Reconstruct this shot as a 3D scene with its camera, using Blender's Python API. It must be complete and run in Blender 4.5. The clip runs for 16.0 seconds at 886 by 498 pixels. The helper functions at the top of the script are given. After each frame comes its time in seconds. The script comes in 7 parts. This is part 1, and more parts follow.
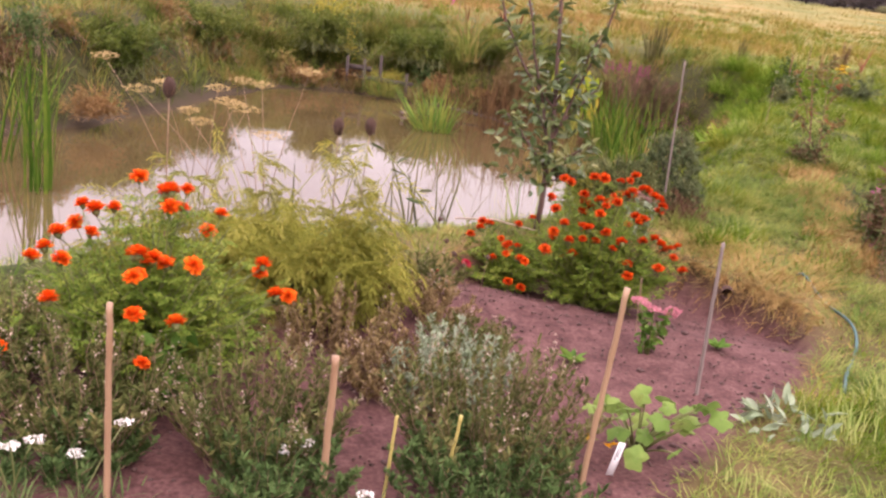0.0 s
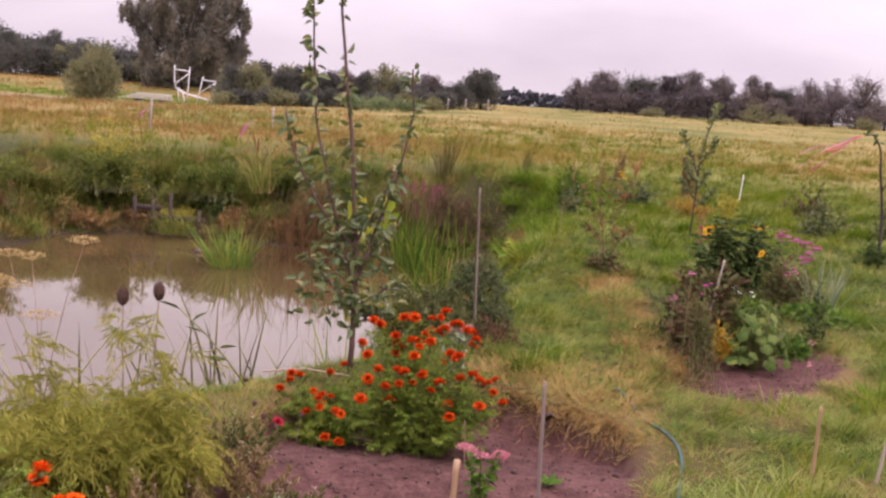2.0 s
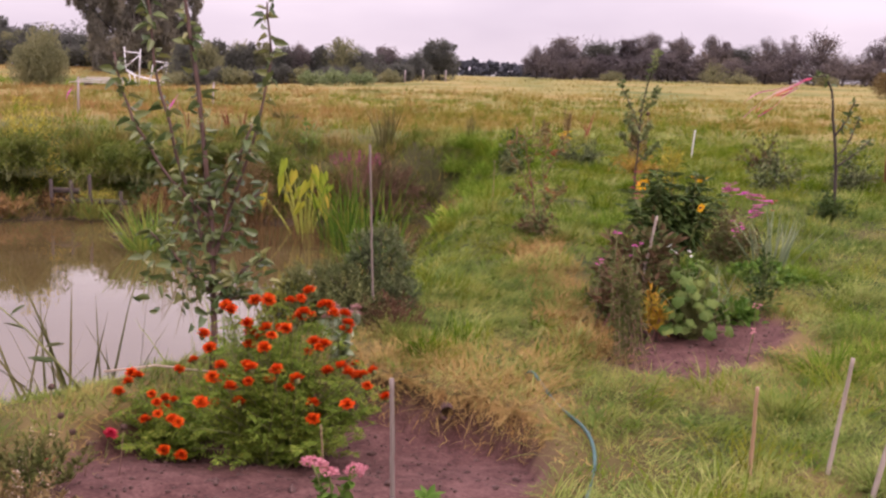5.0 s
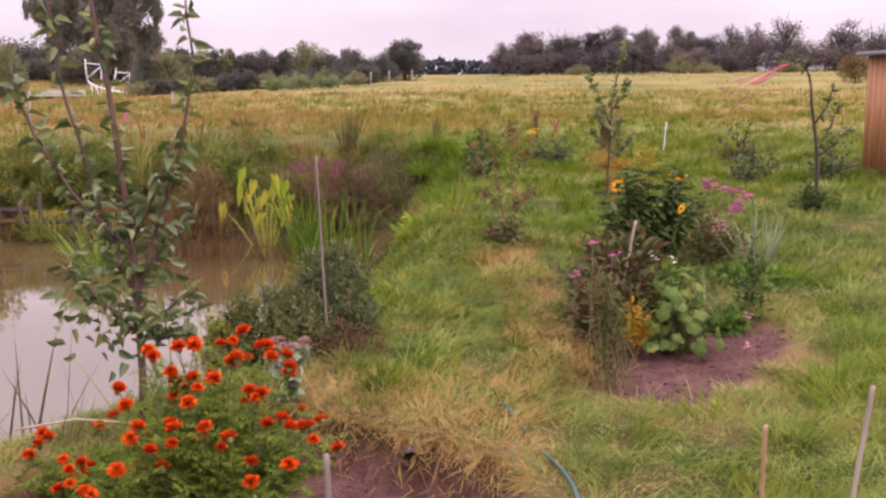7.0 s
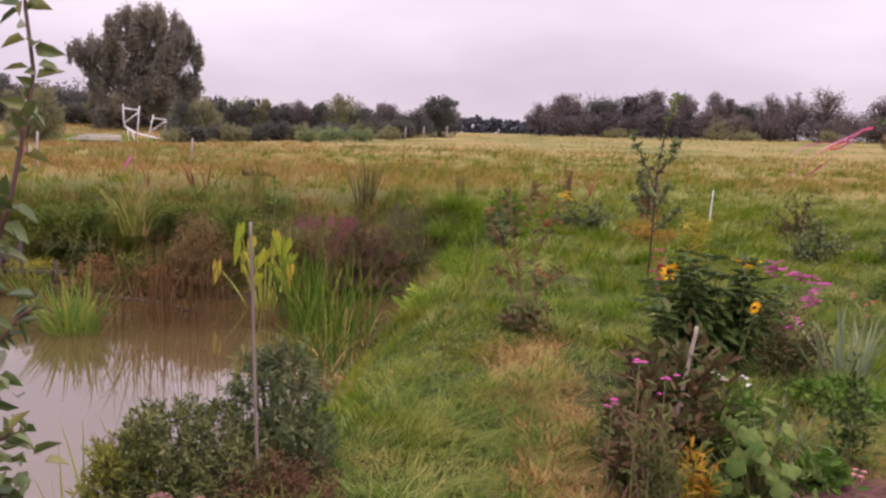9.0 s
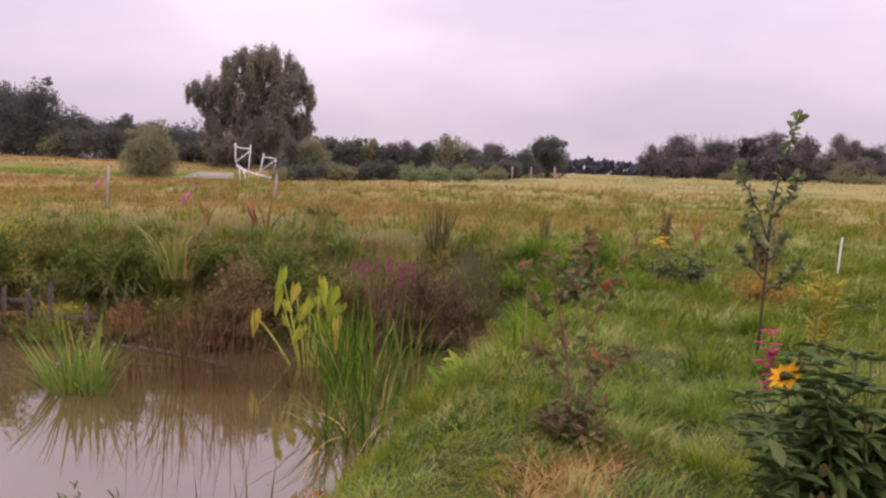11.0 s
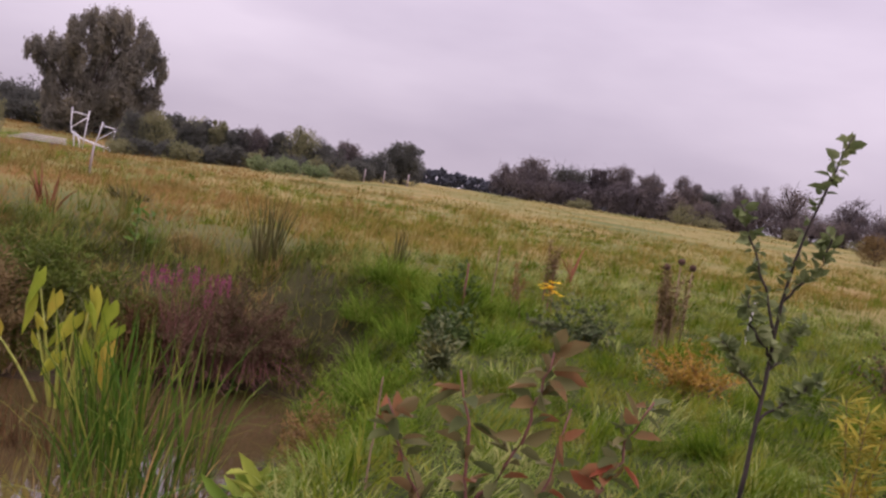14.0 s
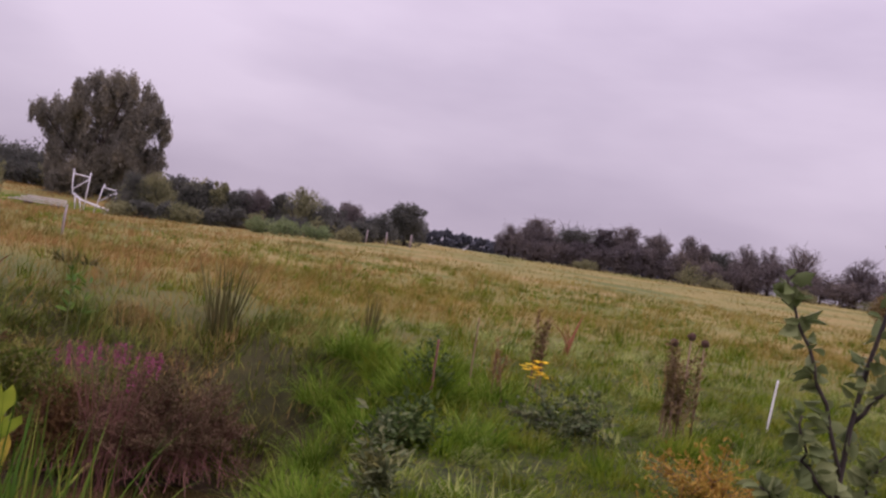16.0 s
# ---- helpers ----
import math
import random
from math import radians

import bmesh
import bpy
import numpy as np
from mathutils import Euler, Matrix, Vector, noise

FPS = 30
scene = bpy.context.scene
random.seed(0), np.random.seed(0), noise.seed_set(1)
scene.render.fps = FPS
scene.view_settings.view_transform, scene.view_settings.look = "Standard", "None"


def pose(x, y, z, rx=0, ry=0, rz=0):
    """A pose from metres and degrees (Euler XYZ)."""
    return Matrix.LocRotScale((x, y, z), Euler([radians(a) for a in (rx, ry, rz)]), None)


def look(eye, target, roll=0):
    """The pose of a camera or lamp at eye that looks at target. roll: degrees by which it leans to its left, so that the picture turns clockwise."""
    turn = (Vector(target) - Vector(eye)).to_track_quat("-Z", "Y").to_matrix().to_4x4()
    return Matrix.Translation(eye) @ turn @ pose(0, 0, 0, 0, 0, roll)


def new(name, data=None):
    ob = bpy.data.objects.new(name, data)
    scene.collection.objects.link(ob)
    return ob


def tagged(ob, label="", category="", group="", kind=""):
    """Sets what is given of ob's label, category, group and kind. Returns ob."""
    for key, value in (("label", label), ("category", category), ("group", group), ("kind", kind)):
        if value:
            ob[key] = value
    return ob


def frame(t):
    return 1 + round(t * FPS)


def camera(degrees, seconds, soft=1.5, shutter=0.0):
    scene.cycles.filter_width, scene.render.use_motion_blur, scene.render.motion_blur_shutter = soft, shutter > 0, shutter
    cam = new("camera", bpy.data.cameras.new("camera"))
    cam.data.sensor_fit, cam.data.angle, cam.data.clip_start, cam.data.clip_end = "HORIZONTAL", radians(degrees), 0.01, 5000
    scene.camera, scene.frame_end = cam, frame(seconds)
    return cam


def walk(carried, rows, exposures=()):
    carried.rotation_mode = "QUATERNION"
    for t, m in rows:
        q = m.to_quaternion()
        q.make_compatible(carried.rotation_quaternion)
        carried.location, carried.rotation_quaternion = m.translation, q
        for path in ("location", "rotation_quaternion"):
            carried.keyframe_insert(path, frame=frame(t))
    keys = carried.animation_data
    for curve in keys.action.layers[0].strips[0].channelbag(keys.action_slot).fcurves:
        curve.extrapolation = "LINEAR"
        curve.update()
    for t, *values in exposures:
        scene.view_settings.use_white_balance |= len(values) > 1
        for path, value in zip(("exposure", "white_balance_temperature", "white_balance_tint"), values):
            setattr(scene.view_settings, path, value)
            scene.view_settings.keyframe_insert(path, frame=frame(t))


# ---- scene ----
cam = camera(48.2, 16.0, soft=2.5)
PATH = [
    (0, (-0.559, -2.09, 1.475), (-0.948, -0.209, 0.917), 7.5),
    (0.5, (-0.469, -1.994, 1.513), (-0.681, -0.059, 1.055), 5.9),
    (1, (-0.486, -1.905, 1.558), (-0.58, 0.063, 1.217), 3.3),
    (1.5, (-0.553, -1.878, 1.571), (-0.617, 0.098, 1.271), 4.7),
    (2, (-0.612, -1.834, 1.562), (-0.648, 0.145, 1.272), 4.2),
    (2.5, (-0.552, -1.747, 1.541), (-0.555, 0.232, 1.253), 4.0),
    (3, (-0.351, -1.536, 1.512), (-0.466, 0.442, 1.239), 5.9),
    (3.5, (-0.249, -1.403, 1.487), (-0.386, 0.569, 1.186), 3.6),
    (4, (-0.245, -1.17, 1.452), (-0.229, 0.805, 1.14), 2.0),
    (4.2, (-0.241, -1.111, 1.433), (-0.185, 0.859, 1.094), 2.0),
    (6.5, (-0.056, -0.697, 1.413), (-0.096, 1.274, 1.075), 1.8),
    (7, (-0.092, -0.454, 1.422), (-0.011, 1.515, 1.083), -0.2),
    (7.5, (-0.078, -0.209, 1.41), (0.018, 1.761, 1.075), -0.3),
    (8, (0.017, 0.199, 1.414), (0.079, 2.185, 1.189), 2.6),
    (8.5, (0.08, 0.563, 1.388), (0.095, 2.547, 1.136), 2.1),
    (9, (0.133, 1.016, 1.371), (0.15, 3.003, 1.144), 1.9),
    (9.5, (0.26, 1.516, 1.323), (0.108, 3.505, 1.179), 5.2),
    (9.7, (0.345, 1.69, 1.325), (0.175, 3.676, 1.18), 4.4),
    (11.8, (0.584, 3.747, 1.269), (0.373, 5.729, 1.114), 2.2),
    (12, (0.524, 4.01, 1.214), (0.349, 5.996, 1.061), 3.7),
    (12.5, (0.416, 4.53, 1.235), (0.288, 6.52, 1.088), 9.1),
    (13, (0.347, 4.975, 1.276), (0.319, 6.974, 1.22), 7.1),
    (13.5, (0.351, 5.223, 1.314), (0.459, 7.218, 1.228), 5.5),
    (14, (0.417, 5.482, 1.321), (0.52, 7.476, 1.205), 9.3),
    (14.5, (0.458, 5.831, 1.319), (0.484, 7.829, 1.256), 4.1),
    (15, (0.541, 6.198, 1.338), (0.583, 8.197, 1.281), 1.8),
    (15.5, (0.712, 6.515, 1.367), (0.784, 8.514, 1.341), 7.3),
    (16, (0.773, 6.8, 1.382), (0.843, 8.799, 1.385), 9.1),
]
walk(cam, [(t, look(eye, target, roll)) for t, eye, target, roll in PATH],
     [(0.0, 0.96, 6850, 36), (0.6, 0.84, 6900, 37), (1.05, 0.72, 6850, 37), (1.5, 0.43, 6820, 36), (4.0, 0.42, 6820, 37), (7.0, 0.56, 6800, 37), (8.0, 0.38, 6760, 35), (9.5, 0.23, 6700, 37), (12.5, 0.03, 6600, 36), (13.4, -0.08, 6550, 37), (14.5, -0.17, 6480, 39), (16.0, -0.32, 6400, 42)])

# ---- light ----
world = bpy.data.worlds.new("overcast_sky")
scene.world = world
world.use_nodes = True
wn, wl = world.node_tree.nodes, world.node_tree.links
sky = wn.new("ShaderNodeTexSky")
sky.sky_type = "NISHITA"
sky.sun_disc = False
sky.sun_elevation, sky.sun_rotation = radians(50), radians(150)
sky_gain = wn.new("ShaderNodeVectorMath")
sky_gain.operation = "SCALE"
sky_gain.inputs["Scale"].default_value = 0.08
wl.new(sky.outputs[0], sky_gain.inputs[0])
wtc = wn.new("ShaderNodeTexCoord")
wmap = wn.new("ShaderNodeMapping")
wmap.inputs["Scale"].default_value = (1.0, 1.0, 3.2)
wl.new(wtc.outputs["Generated"], wmap.inputs[0])
cloud = wn.new("ShaderNodeTexNoise")
cloud.inputs["Scale"].default_value = 1.9
cloud.inputs["Detail"].default_value = 5.0
cloud.inputs["Roughness"].default_value = 0.48
wl.new(wmap.outputs[0], cloud.inputs["Vector"])
cramp = wn.new("ShaderNodeValToRGB")
cramp.color_ramp.elements[0].position, cramp.color_ramp.elements[0].color = 0.34, (0.535, 0.53, 0.585, 1)
cramp.color_ramp.elements[1].position, cramp.color_ramp.elements[1].color = 0.68, (0.82, 0.825, 0.85, 1)
wl.new(cloud.outputs[0], cramp.inputs[0])
wmix = wn.new("ShaderNodeMixRGB")
wmix.inputs[0].default_value = 0.93
wl.new(sky_gain.outputs[0], wmix.inputs[1])
wl.new(cramp.outputs[0], wmix.inputs[2])
wsep = wn.new("ShaderNodeSeparateXYZ")
wl.new(wtc.outputs["Generated"], wsep.inputs[0])
climb = wn.new("ShaderNodeMath")
climb.operation = "MULTIPLY_ADD"
climb.use_clamp = False
climb.inputs[2].default_value = 0.85
wup = wn.new("ShaderNodeMath")
wup.operation = "MAXIMUM"
wup.inputs[1].default_value = 0.0
wl.new(wsep.outputs[2], wup.inputs[0])
wl.new(wup.outputs[0], climb.inputs[0])
steep = wn.new("ShaderNodeMath")
steep.operation = "MULTIPLY_ADD"
steep.inputs[1].default_value, steep.inputs[2].default_value = 1.75, 0.85
wl.new(wup.outputs[0], steep.inputs[0])
wl.new(steep.outputs[0], climb.inputs[1])
vault = wn.new("ShaderNodeVectorMath")
vault.operation = "SCALE"
wl.new(wmix.outputs[0], vault.inputs[0])
wl.new(climb.outputs[0], vault.inputs["Scale"])
wl.new(vault.outputs[0], wn["Background"].inputs[0])
wn["Background"].inputs[1].default_value = 1.04

sun_data = bpy.data.lights.new("sun", "SUN")
sun_data.energy, sun_data.angle, sun_data.color = 1.3, radians(35), (1.0, 0.94, 0.86)
sun = new("sun", sun_data)
sun.matrix_world = look((0, 0, 30), (-8, 14, 11))


# ---- materials ----
def plain_nodes(name):
    m = bpy.data.materials.new(name)
    m.use_nodes = True
    n, l = m.node_tree.nodes, m.node_tree.links
    return m, n, l, n["Principled BSDF"], n["Material Output"]


def ramp_node(n, stops):
    r = n.new("ShaderNodeValToRGB")
    e = r.color_ramp.elements
    while len(e) < len(stops):
        e.new(0.5)
    for k, c in enumerate(stops):
        e[k].position, e[k].color = k / max(1, len(stops) - 1), (*c, 1)
    return r


def leaf_material(name, stops, through_light=0.3, rough=0.5, patch=2.0, patch_amount=0.5, gloss=0.06, contrast=0.2):
    """Colour differs leaf by leaf and in soft patches over the plant."""
    m, n, l, p, out = plain_nodes(name)
    geo = n.new("ShaderNodeNewGeometry")
    nz = n.new("ShaderNodeTexNoise")
    nz.inputs["Scale"].default_value, nz.inputs["Detail"].default_value = patch, 6.0
    nz.inputs["Roughness"].default_value = 0.68
    l.new(geo.outputs["Position"], nz.inputs["Vector"])
    mixv = n.new("ShaderNodeMix")
    mixv.inputs[0].default_value = patch_amount
    info = n.new("ShaderNodeObjectInfo")
    both = n.new("ShaderNodeMath")
    both.operation = "ADD"
    l.new(geo.outputs["Random Per Island"], both.inputs[0])
    l.new(info.outputs["Random"], both.inputs[1])
    wrap = n.new("ShaderNodeMath")
    wrap.operation = "FRACT"
    l.new(both.outputs[0], wrap.inputs[0])
    l.new(wrap.outputs[0], mixv.inputs[2])
    spread = n.new("ShaderNodeMapRange")
    spread.inputs[1].default_value, spread.inputs[2].default_value = 0.5 - contrast, 0.5 + contrast
    l.new(nz.outputs[0], spread.inputs[0])
    l.new(spread.outputs[0], mixv.inputs[3])
    r = ramp_node(n, stops)
    l.new(mixv.outputs[0], r.inputs[0])
    l.new(r.outputs[0], p.inputs["Base Color"])
    p.inputs["Roughness"].default_value = rough
    p.inputs["Specular IOR Level"].default_value = gloss
    if through_light > 0:
        t = n.new("ShaderNodeBsdfTranslucent")
        l.new(r.outputs[0], t.inputs[0])
        mx = n.new("ShaderNodeMixShader")
        mx.inputs[0].default_value = through_light
        l.new(p.outputs[0], mx.inputs[1])
        l.new(t.outputs[0], mx.inputs[2])
        l.new(mx.outputs[0], out.inputs[0])
    return m


def grain_material(name, a, b, scale=20.0, rough=0.8, bump=0.3, stretch=(1, 1, 1), metal=0.0, big=None):
    """Two colours mixed by fine grain and by large stains, with relief."""
    m, n, l, p, out = plain_nodes(name)
    tc = n.new("ShaderNodeTexCoord")
    mp = n.new("ShaderNodeMapping")
    mp.inputs["Scale"].default_value = stretch
    l.new(tc.outputs["Object"], mp.inputs[0])
    f = n.new("ShaderNodeTexNoise")
    f.inputs["Scale"].default_value, f.inputs["Detail"].default_value = scale, 6.0
    g = n.new("ShaderNodeTexNoise")
    g.inputs["Scale"].default_value, g.inputs["Detail"].default_value = (big or scale / 8), 3.0
    l.new(mp.outputs[0], f.inputs["Vector"])
    l.new(mp.outputs[0], g.inputs["Vector"])
    mx = n.new("ShaderNodeMix")
    mx.inputs[0].default_value = 0.45
    l.new(f.outputs[0], mx.inputs[2])
    l.new(g.outputs[0], mx.inputs[3])
    sp = n.new("ShaderNodeMapRange")
    sp.inputs[1].default_value, sp.inputs[2].default_value = 0.32, 0.68
    l.new(mx.outputs[0], sp.inputs[0])
    r = ramp_node(n, [a, b])
    l.new(sp.outputs[0], r.inputs[0])
    l.new(r.outputs[0], p.inputs["Base Color"])
    p.inputs["Roughness"].default_value, p.inputs["Metallic"].default_value = rough, metal
    bp = n.new("ShaderNodeBump")
    bp.inputs["Strength"].default_value, bp.inputs["Distance"].default_value = bump, 0.01
    l.new(f.outputs[0], bp.inputs["Height"])
    l.new(bp.outputs[0], p.inputs["Normal"])
    return m


def ground_material():
    m, n, l, p, out = plain_nodes("earth_and_turf")
    geo = n.new("ShaderNodeNewGeometry")

    def noise_at(scale, detail=4.0):
        z = n.new("ShaderNodeTexNoise")
        z.inputs["Scale"].default_value, z.inputs["Detail"].default_value = scale, detail
        l.new(geo.outputs["Position"], z.inputs["Vector"])
        return z

    def attr(name):
        a = n.new("ShaderNodeAttribute")
        a.attribute_name = name
        return a

    def mixc(fac, a, b):
        x = n.new("ShaderNodeMixRGB")
        l.new(fac, x.inputs[0])
        l.new(a, x.inputs[1])
        l.new(b, x.inputs[2])
        return x.outputs[0]

    def stretchv(src, lo, hi):
        s = n.new("ShaderNodeMapRange")
        s.inputs[1].default_value, s.inputs[2].default_value = lo, hi
        l.new(src, s.inputs[0])
        return s.outputs[0]

    fine, mid, wide, huge = noise_at(60, 6), noise_at(9, 5), noise_at(0.9, 5), noise_at(0.11, 6)
    # Thatch brown, blackened to paint in the shade between grass blades.
    turf = ramp_node(n, [(0.016, 0.024, 0.006), (0.036, 0.046, 0.011), (0.075, 0.072, 0.021)])
    l.new(stretchv(mid.outputs[0], 0.3, 0.7), turf.inputs[0])
    dry = ramp_node(n, [(0.05, 0.042, 0.014), (0.12, 0.082, 0.032), (0.2, 0.14, 0.055)])
    l.new(stretchv(wide.outputs[0], 0.3, 0.72), dry.inputs[0])
    far = ramp_node(n, [(0.085, 0.1, 0.026), (0.145, 0.145, 0.04), (0.225, 0.18, 0.06), (0.26, 0.175, 0.07)])
    l.new(stretchv(huge.outputs[0], 0.3, 0.7), far.inputs[0])
    soil = ramp_node(n, [(0.038, 0.016, 0.014), (0.09, 0.042, 0.037), (0.155, 0.08, 0.07)])
    sm = n.new("ShaderNodeMix")
    sm.inputs[0].default_value = 0.5
    l.new(fine.outputs[0], sm.inputs[2])
    l.new(mid.outputs[0], sm.inputs[3])
    l.new(stretchv(sm.outputs[0], 0.32, 0.68), soil.inputs[0])
    # Wet shore mud, darkened so its colour also gives the undercut bank's shade.
    mud_and_shade = ramp_node(n, [(0.03, 0.021, 0.013), (0.075, 0.055, 0.033)])
    l.new(fine.outputs[0], mud_and_shade.inputs[0])
    sand = ramp_node(n, [(0.17, 0.135, 0.115), (0.27, 0.22, 0.195)])
    l.new(wide.outputs[0], sand.inputs[0])
    c = mixc(attr("dry").outputs["Fac"], turf.outputs[0], dry.outputs[0])
    c = mixc(attr("meadow").outputs["Fac"], c, far.outputs[0])
    c = mixc(attr("mud_and_shade").outputs["Fac"], c, mud_and_shade.outputs[0])
    c = mixc(attr("soil").outputs["Fac"], c, soil.outputs[0])
    c = mixc(attr("sand").outputs["Fac"], c, sand.outputs[0])
    l.new(c, p.inputs["Base Color"])
    p.inputs["Roughness"].default_value = 0.95
    p.inputs["Specular IOR Level"].default_value = 0.15
    bp = n.new("ShaderNodeBump")
    bp.inputs["Strength"].default_value, bp.inputs["Distance"].default_value = 0.7, 0.015
    l.new(sm.outputs[0], bp.inputs["Height"])
    l.new(bp.outputs[0], p.inputs["Normal"])
    return m


def water_material():
    m, n, l, p, out = plain_nodes("murky_pond_water")
    geo = n.new("ShaderNodeNewGeometry")
    nz = n.new("ShaderNodeTexNoise")
    nz.inputs["Scale"].default_value, nz.inputs["Detail"].default_value = 0.5, 3.0
    l.new(geo.outputs["Position"], nz.inputs["Vector"])
    r = ramp_node(n, [(0.072, 0.05, 0.021), (0.1, 0.07, 0.03)])
    l.new(nz.outputs[0], r.inputs[0])
    l.new(r.outputs[0], p.inputs["Base Color"])
    p.inputs["Roughness"].default_value = 0.03
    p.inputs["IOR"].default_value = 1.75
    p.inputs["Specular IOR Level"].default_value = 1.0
    rip = n.new("ShaderNodeTexNoise")
    rip.inputs["Scale"].default_value, rip.inputs["Detail"].default_value = 3.5, 2.0
    l.new(geo.outputs["Position"], rip.inputs["Vector"])
    bp = n.new("ShaderNodeBump")
    bp.inputs["Strength"].default_value, bp.inputs["Distance"].default_value = 0.05, 0.02
    l.new(rip.outputs[0], bp.inputs["Height"])
    l.new(bp.outputs[0], p.inputs["Normal"])
    return m


M_GROUND, M_WATER = ground_material(), water_material()
M_LAWN = leaf_material("lawn_blades", [(0.034, 0.078, 0.014), (0.084, 0.148, 0.026), (0.165, 0.22, 0.045), (0.255, 0.265, 0.07), (0.38, 0.295, 0.105)], 0.3, 0.6, 3.2, 0.74, 0.04, 0.15)
M_LUSH = leaf_material("lush_grass", [(0.02, 0.05, 0.004), (0.053, 0.104, 0.007), (0.112, 0.165, 0.014), (0.2, 0.2, 0.03), (0.08, 0.132, 0.01)], 0.3, 0.6, 2.0, 0.74, 0.0, 0.16)
M_MEADOW = leaf_material("meadow_grass", [(0.092, 0.106, 0.018), (0.148, 0.15, 0.028), (0.208, 0.176, 0.039), (0.27, 0.198, 0.052), (0.236, 0.166, 0.044), (0.163, 0.155, 0.032), (0.112, 0.126, 0.022)], 0.35, 0.9, 0.16, 0.86, 0.0, 0.1)
M_RUSSET = leaf_material("russet_meadow_grass", [(0.128, 0.112, 0.03), (0.206, 0.156, 0.048), (0.295, 0.19, 0.068), (0.29, 0.158, 0.065), (0.258, 0.186, 0.057), (0.164, 0.15, 0.036)], 0.35, 0.9, 0.16, 0.86, 0.0, 0.1)
M_PALE = leaf_material("pale_grass", [(0.1, 0.17, 0.035), (0.2, 0.265, 0.065), (0.32, 0.35, 0.11), (0.43, 0.38, 0.15)], 0.35, 0.6, 3.0, 0.5, 0.04)
M_REDDRY = leaf_material("red_brown_litter", [(0.06, 0.03, 0.02), (0.12, 0.06, 0.035), (0.17, 0.1, 0.055)], 0.15, 0.7, 5)
M_DRYHERB = leaf_material("dry_herb_leaf", [(0.075, 0.052, 0.022), (0.155, 0.108, 0.045), (0.26, 0.185, 0.085), (0.15, 0.15, 0.048)], 0.2, 0.7, 5)
M_SILVER = leaf_material("silver_leaf", [(0.14, 0.2, 0.1), (0.25, 0.31, 0.19), (0.36, 0.4, 0.3)], 0.2, 0.5, 6)
M_SQUASH = leaf_material("squash_leaf", [(0.08, 0.16, 0.03), (0.17, 0.27, 0.06), (0.34, 0.38, 0.11)], 0.35, 0.45, 8)
M_STRAW = leaf_material("dry_straw", [(0.18, 0.112, 0.034), (0.3, 0.195, 0.066), (0.38, 0.265, 0.1), (0.2, 0.215, 0.05)], 0.2, 0.7, 3, 0.5, 0.03)
M_RUSTGRASS = leaf_material("browned_grass", [(0.15, 0.08, 0.03), (0.28, 0.16, 0.058), (0.37, 0.25, 0.095), (0.22, 0.23, 0.055)], 0.2, 0.7, 3, 0.5, 0.03)
M_BANK = leaf_material("bank_herbs", [(0.042, 0.076, 0.012), (0.092, 0.138, 0.022), (0.175, 0.19, 0.042), (0.26, 0.19, 0.066), (0.28, 0.15, 0.062)], 0.25, 0.55, 1.6, 0.7, 0.03, 0.15)
M_BANKLEAF = leaf_material("bank_shrub_leaf", [(0.032, 0.06, 0.01), (0.078, 0.116, 0.02), (0.148, 0.172, 0.037), (0.22, 0.16, 0.05)], 0.3, 0.6, 1.8, 0.7, 0.04)
M_BANKMAT = leaf_material("bank_mat_grass", [(0.032, 0.054, 0.009), (0.074, 0.1, 0.015), (0.14, 0.145, 0.029), (0.24, 0.18, 0.055)], 0.3, 0.6, 1.6, 0.6, 0.02)
M_LEMON = leaf_material("lemon_petal", [(0.8, 0.52, 0.01), (0.9, 0.66, 0.03)], 0.3, 0.5, 20)
M_MARI = leaf_material("marigold_leaf", [(0.06, 0.125, 0.016), (0.15, 0.225, 0.032), (0.33, 0.36, 0.07)], 0.4, 0.5, 4, 0.55)
M_FENNEL = leaf_material("fennel_leaf", [(0.13, 0.155, 0.024), (0.28, 0.28, 0.05), (0.5, 0.43, 0.11)], 0.45, 0.5, 4, 0.6)
M_GREY = leaf_material("grey_green_leaf", [(0.035, 0.06, 0.022), (0.075, 0.105, 0.045), (0.16, 0.175, 0.08), (0.3, 0.27, 0.06)], 0.15, 0.6, 1.6, 0.65)
M_HERB = leaf_material("wintersavory_leaf", [(0.032, 0.052, 0.014), (0.078, 0.1, 0.027), (0.15, 0.148, 0.05), (0.22, 0.15, 0.065)], 0.25, 0.6, 4, 0.6)
M_GREYLIGHT = leaf_material("olive_evergreen_leaf", [(0.03, 0.048, 0.017), (0.072, 0.094, 0.034), (0.15, 0.165, 0.062), (0.27, 0.26, 0.1)], 0.2, 0.6, 4.0, 0.55, 0.05)
M_YELLOWBUSH = leaf_material("yellow_evergreen_leaf", [(0.09, 0.12, 0.025), (0.19, 0.2, 0.04), (0.34, 0.31, 0.06)], 0.25, 0.6, 3.0, 0.5)
M_DUSTY = leaf_material("dusty_pink_floret", [(0.28, 0.14, 0.12), (0.42, 0.24, 0.22)], 0.2, 0.6, 20)
M_THYME = leaf_material("low_herb_leaf", [(0.035, 0.075, 0.024), (0.075, 0.13, 0.038), (0.14, 0.19, 0.065)], 0.2, 0.55, 6)
M_APPLE = leaf_material("apple_leaf", [(0.036, 0.07, 0.022), (0.085, 0.13, 0.042), (0.155, 0.19, 0.065), (0.29, 0.26, 0.08)], 0.25, 0.32, 4, 0.35, 0.4)
M_SAPL = leaf_material("pear_leaf", [(0.065, 0.095, 0.034), (0.145, 0.185, 0.07), (0.31, 0.34, 0.15)], 0.35, 0.4, 2.5, 0.6, 0.1)
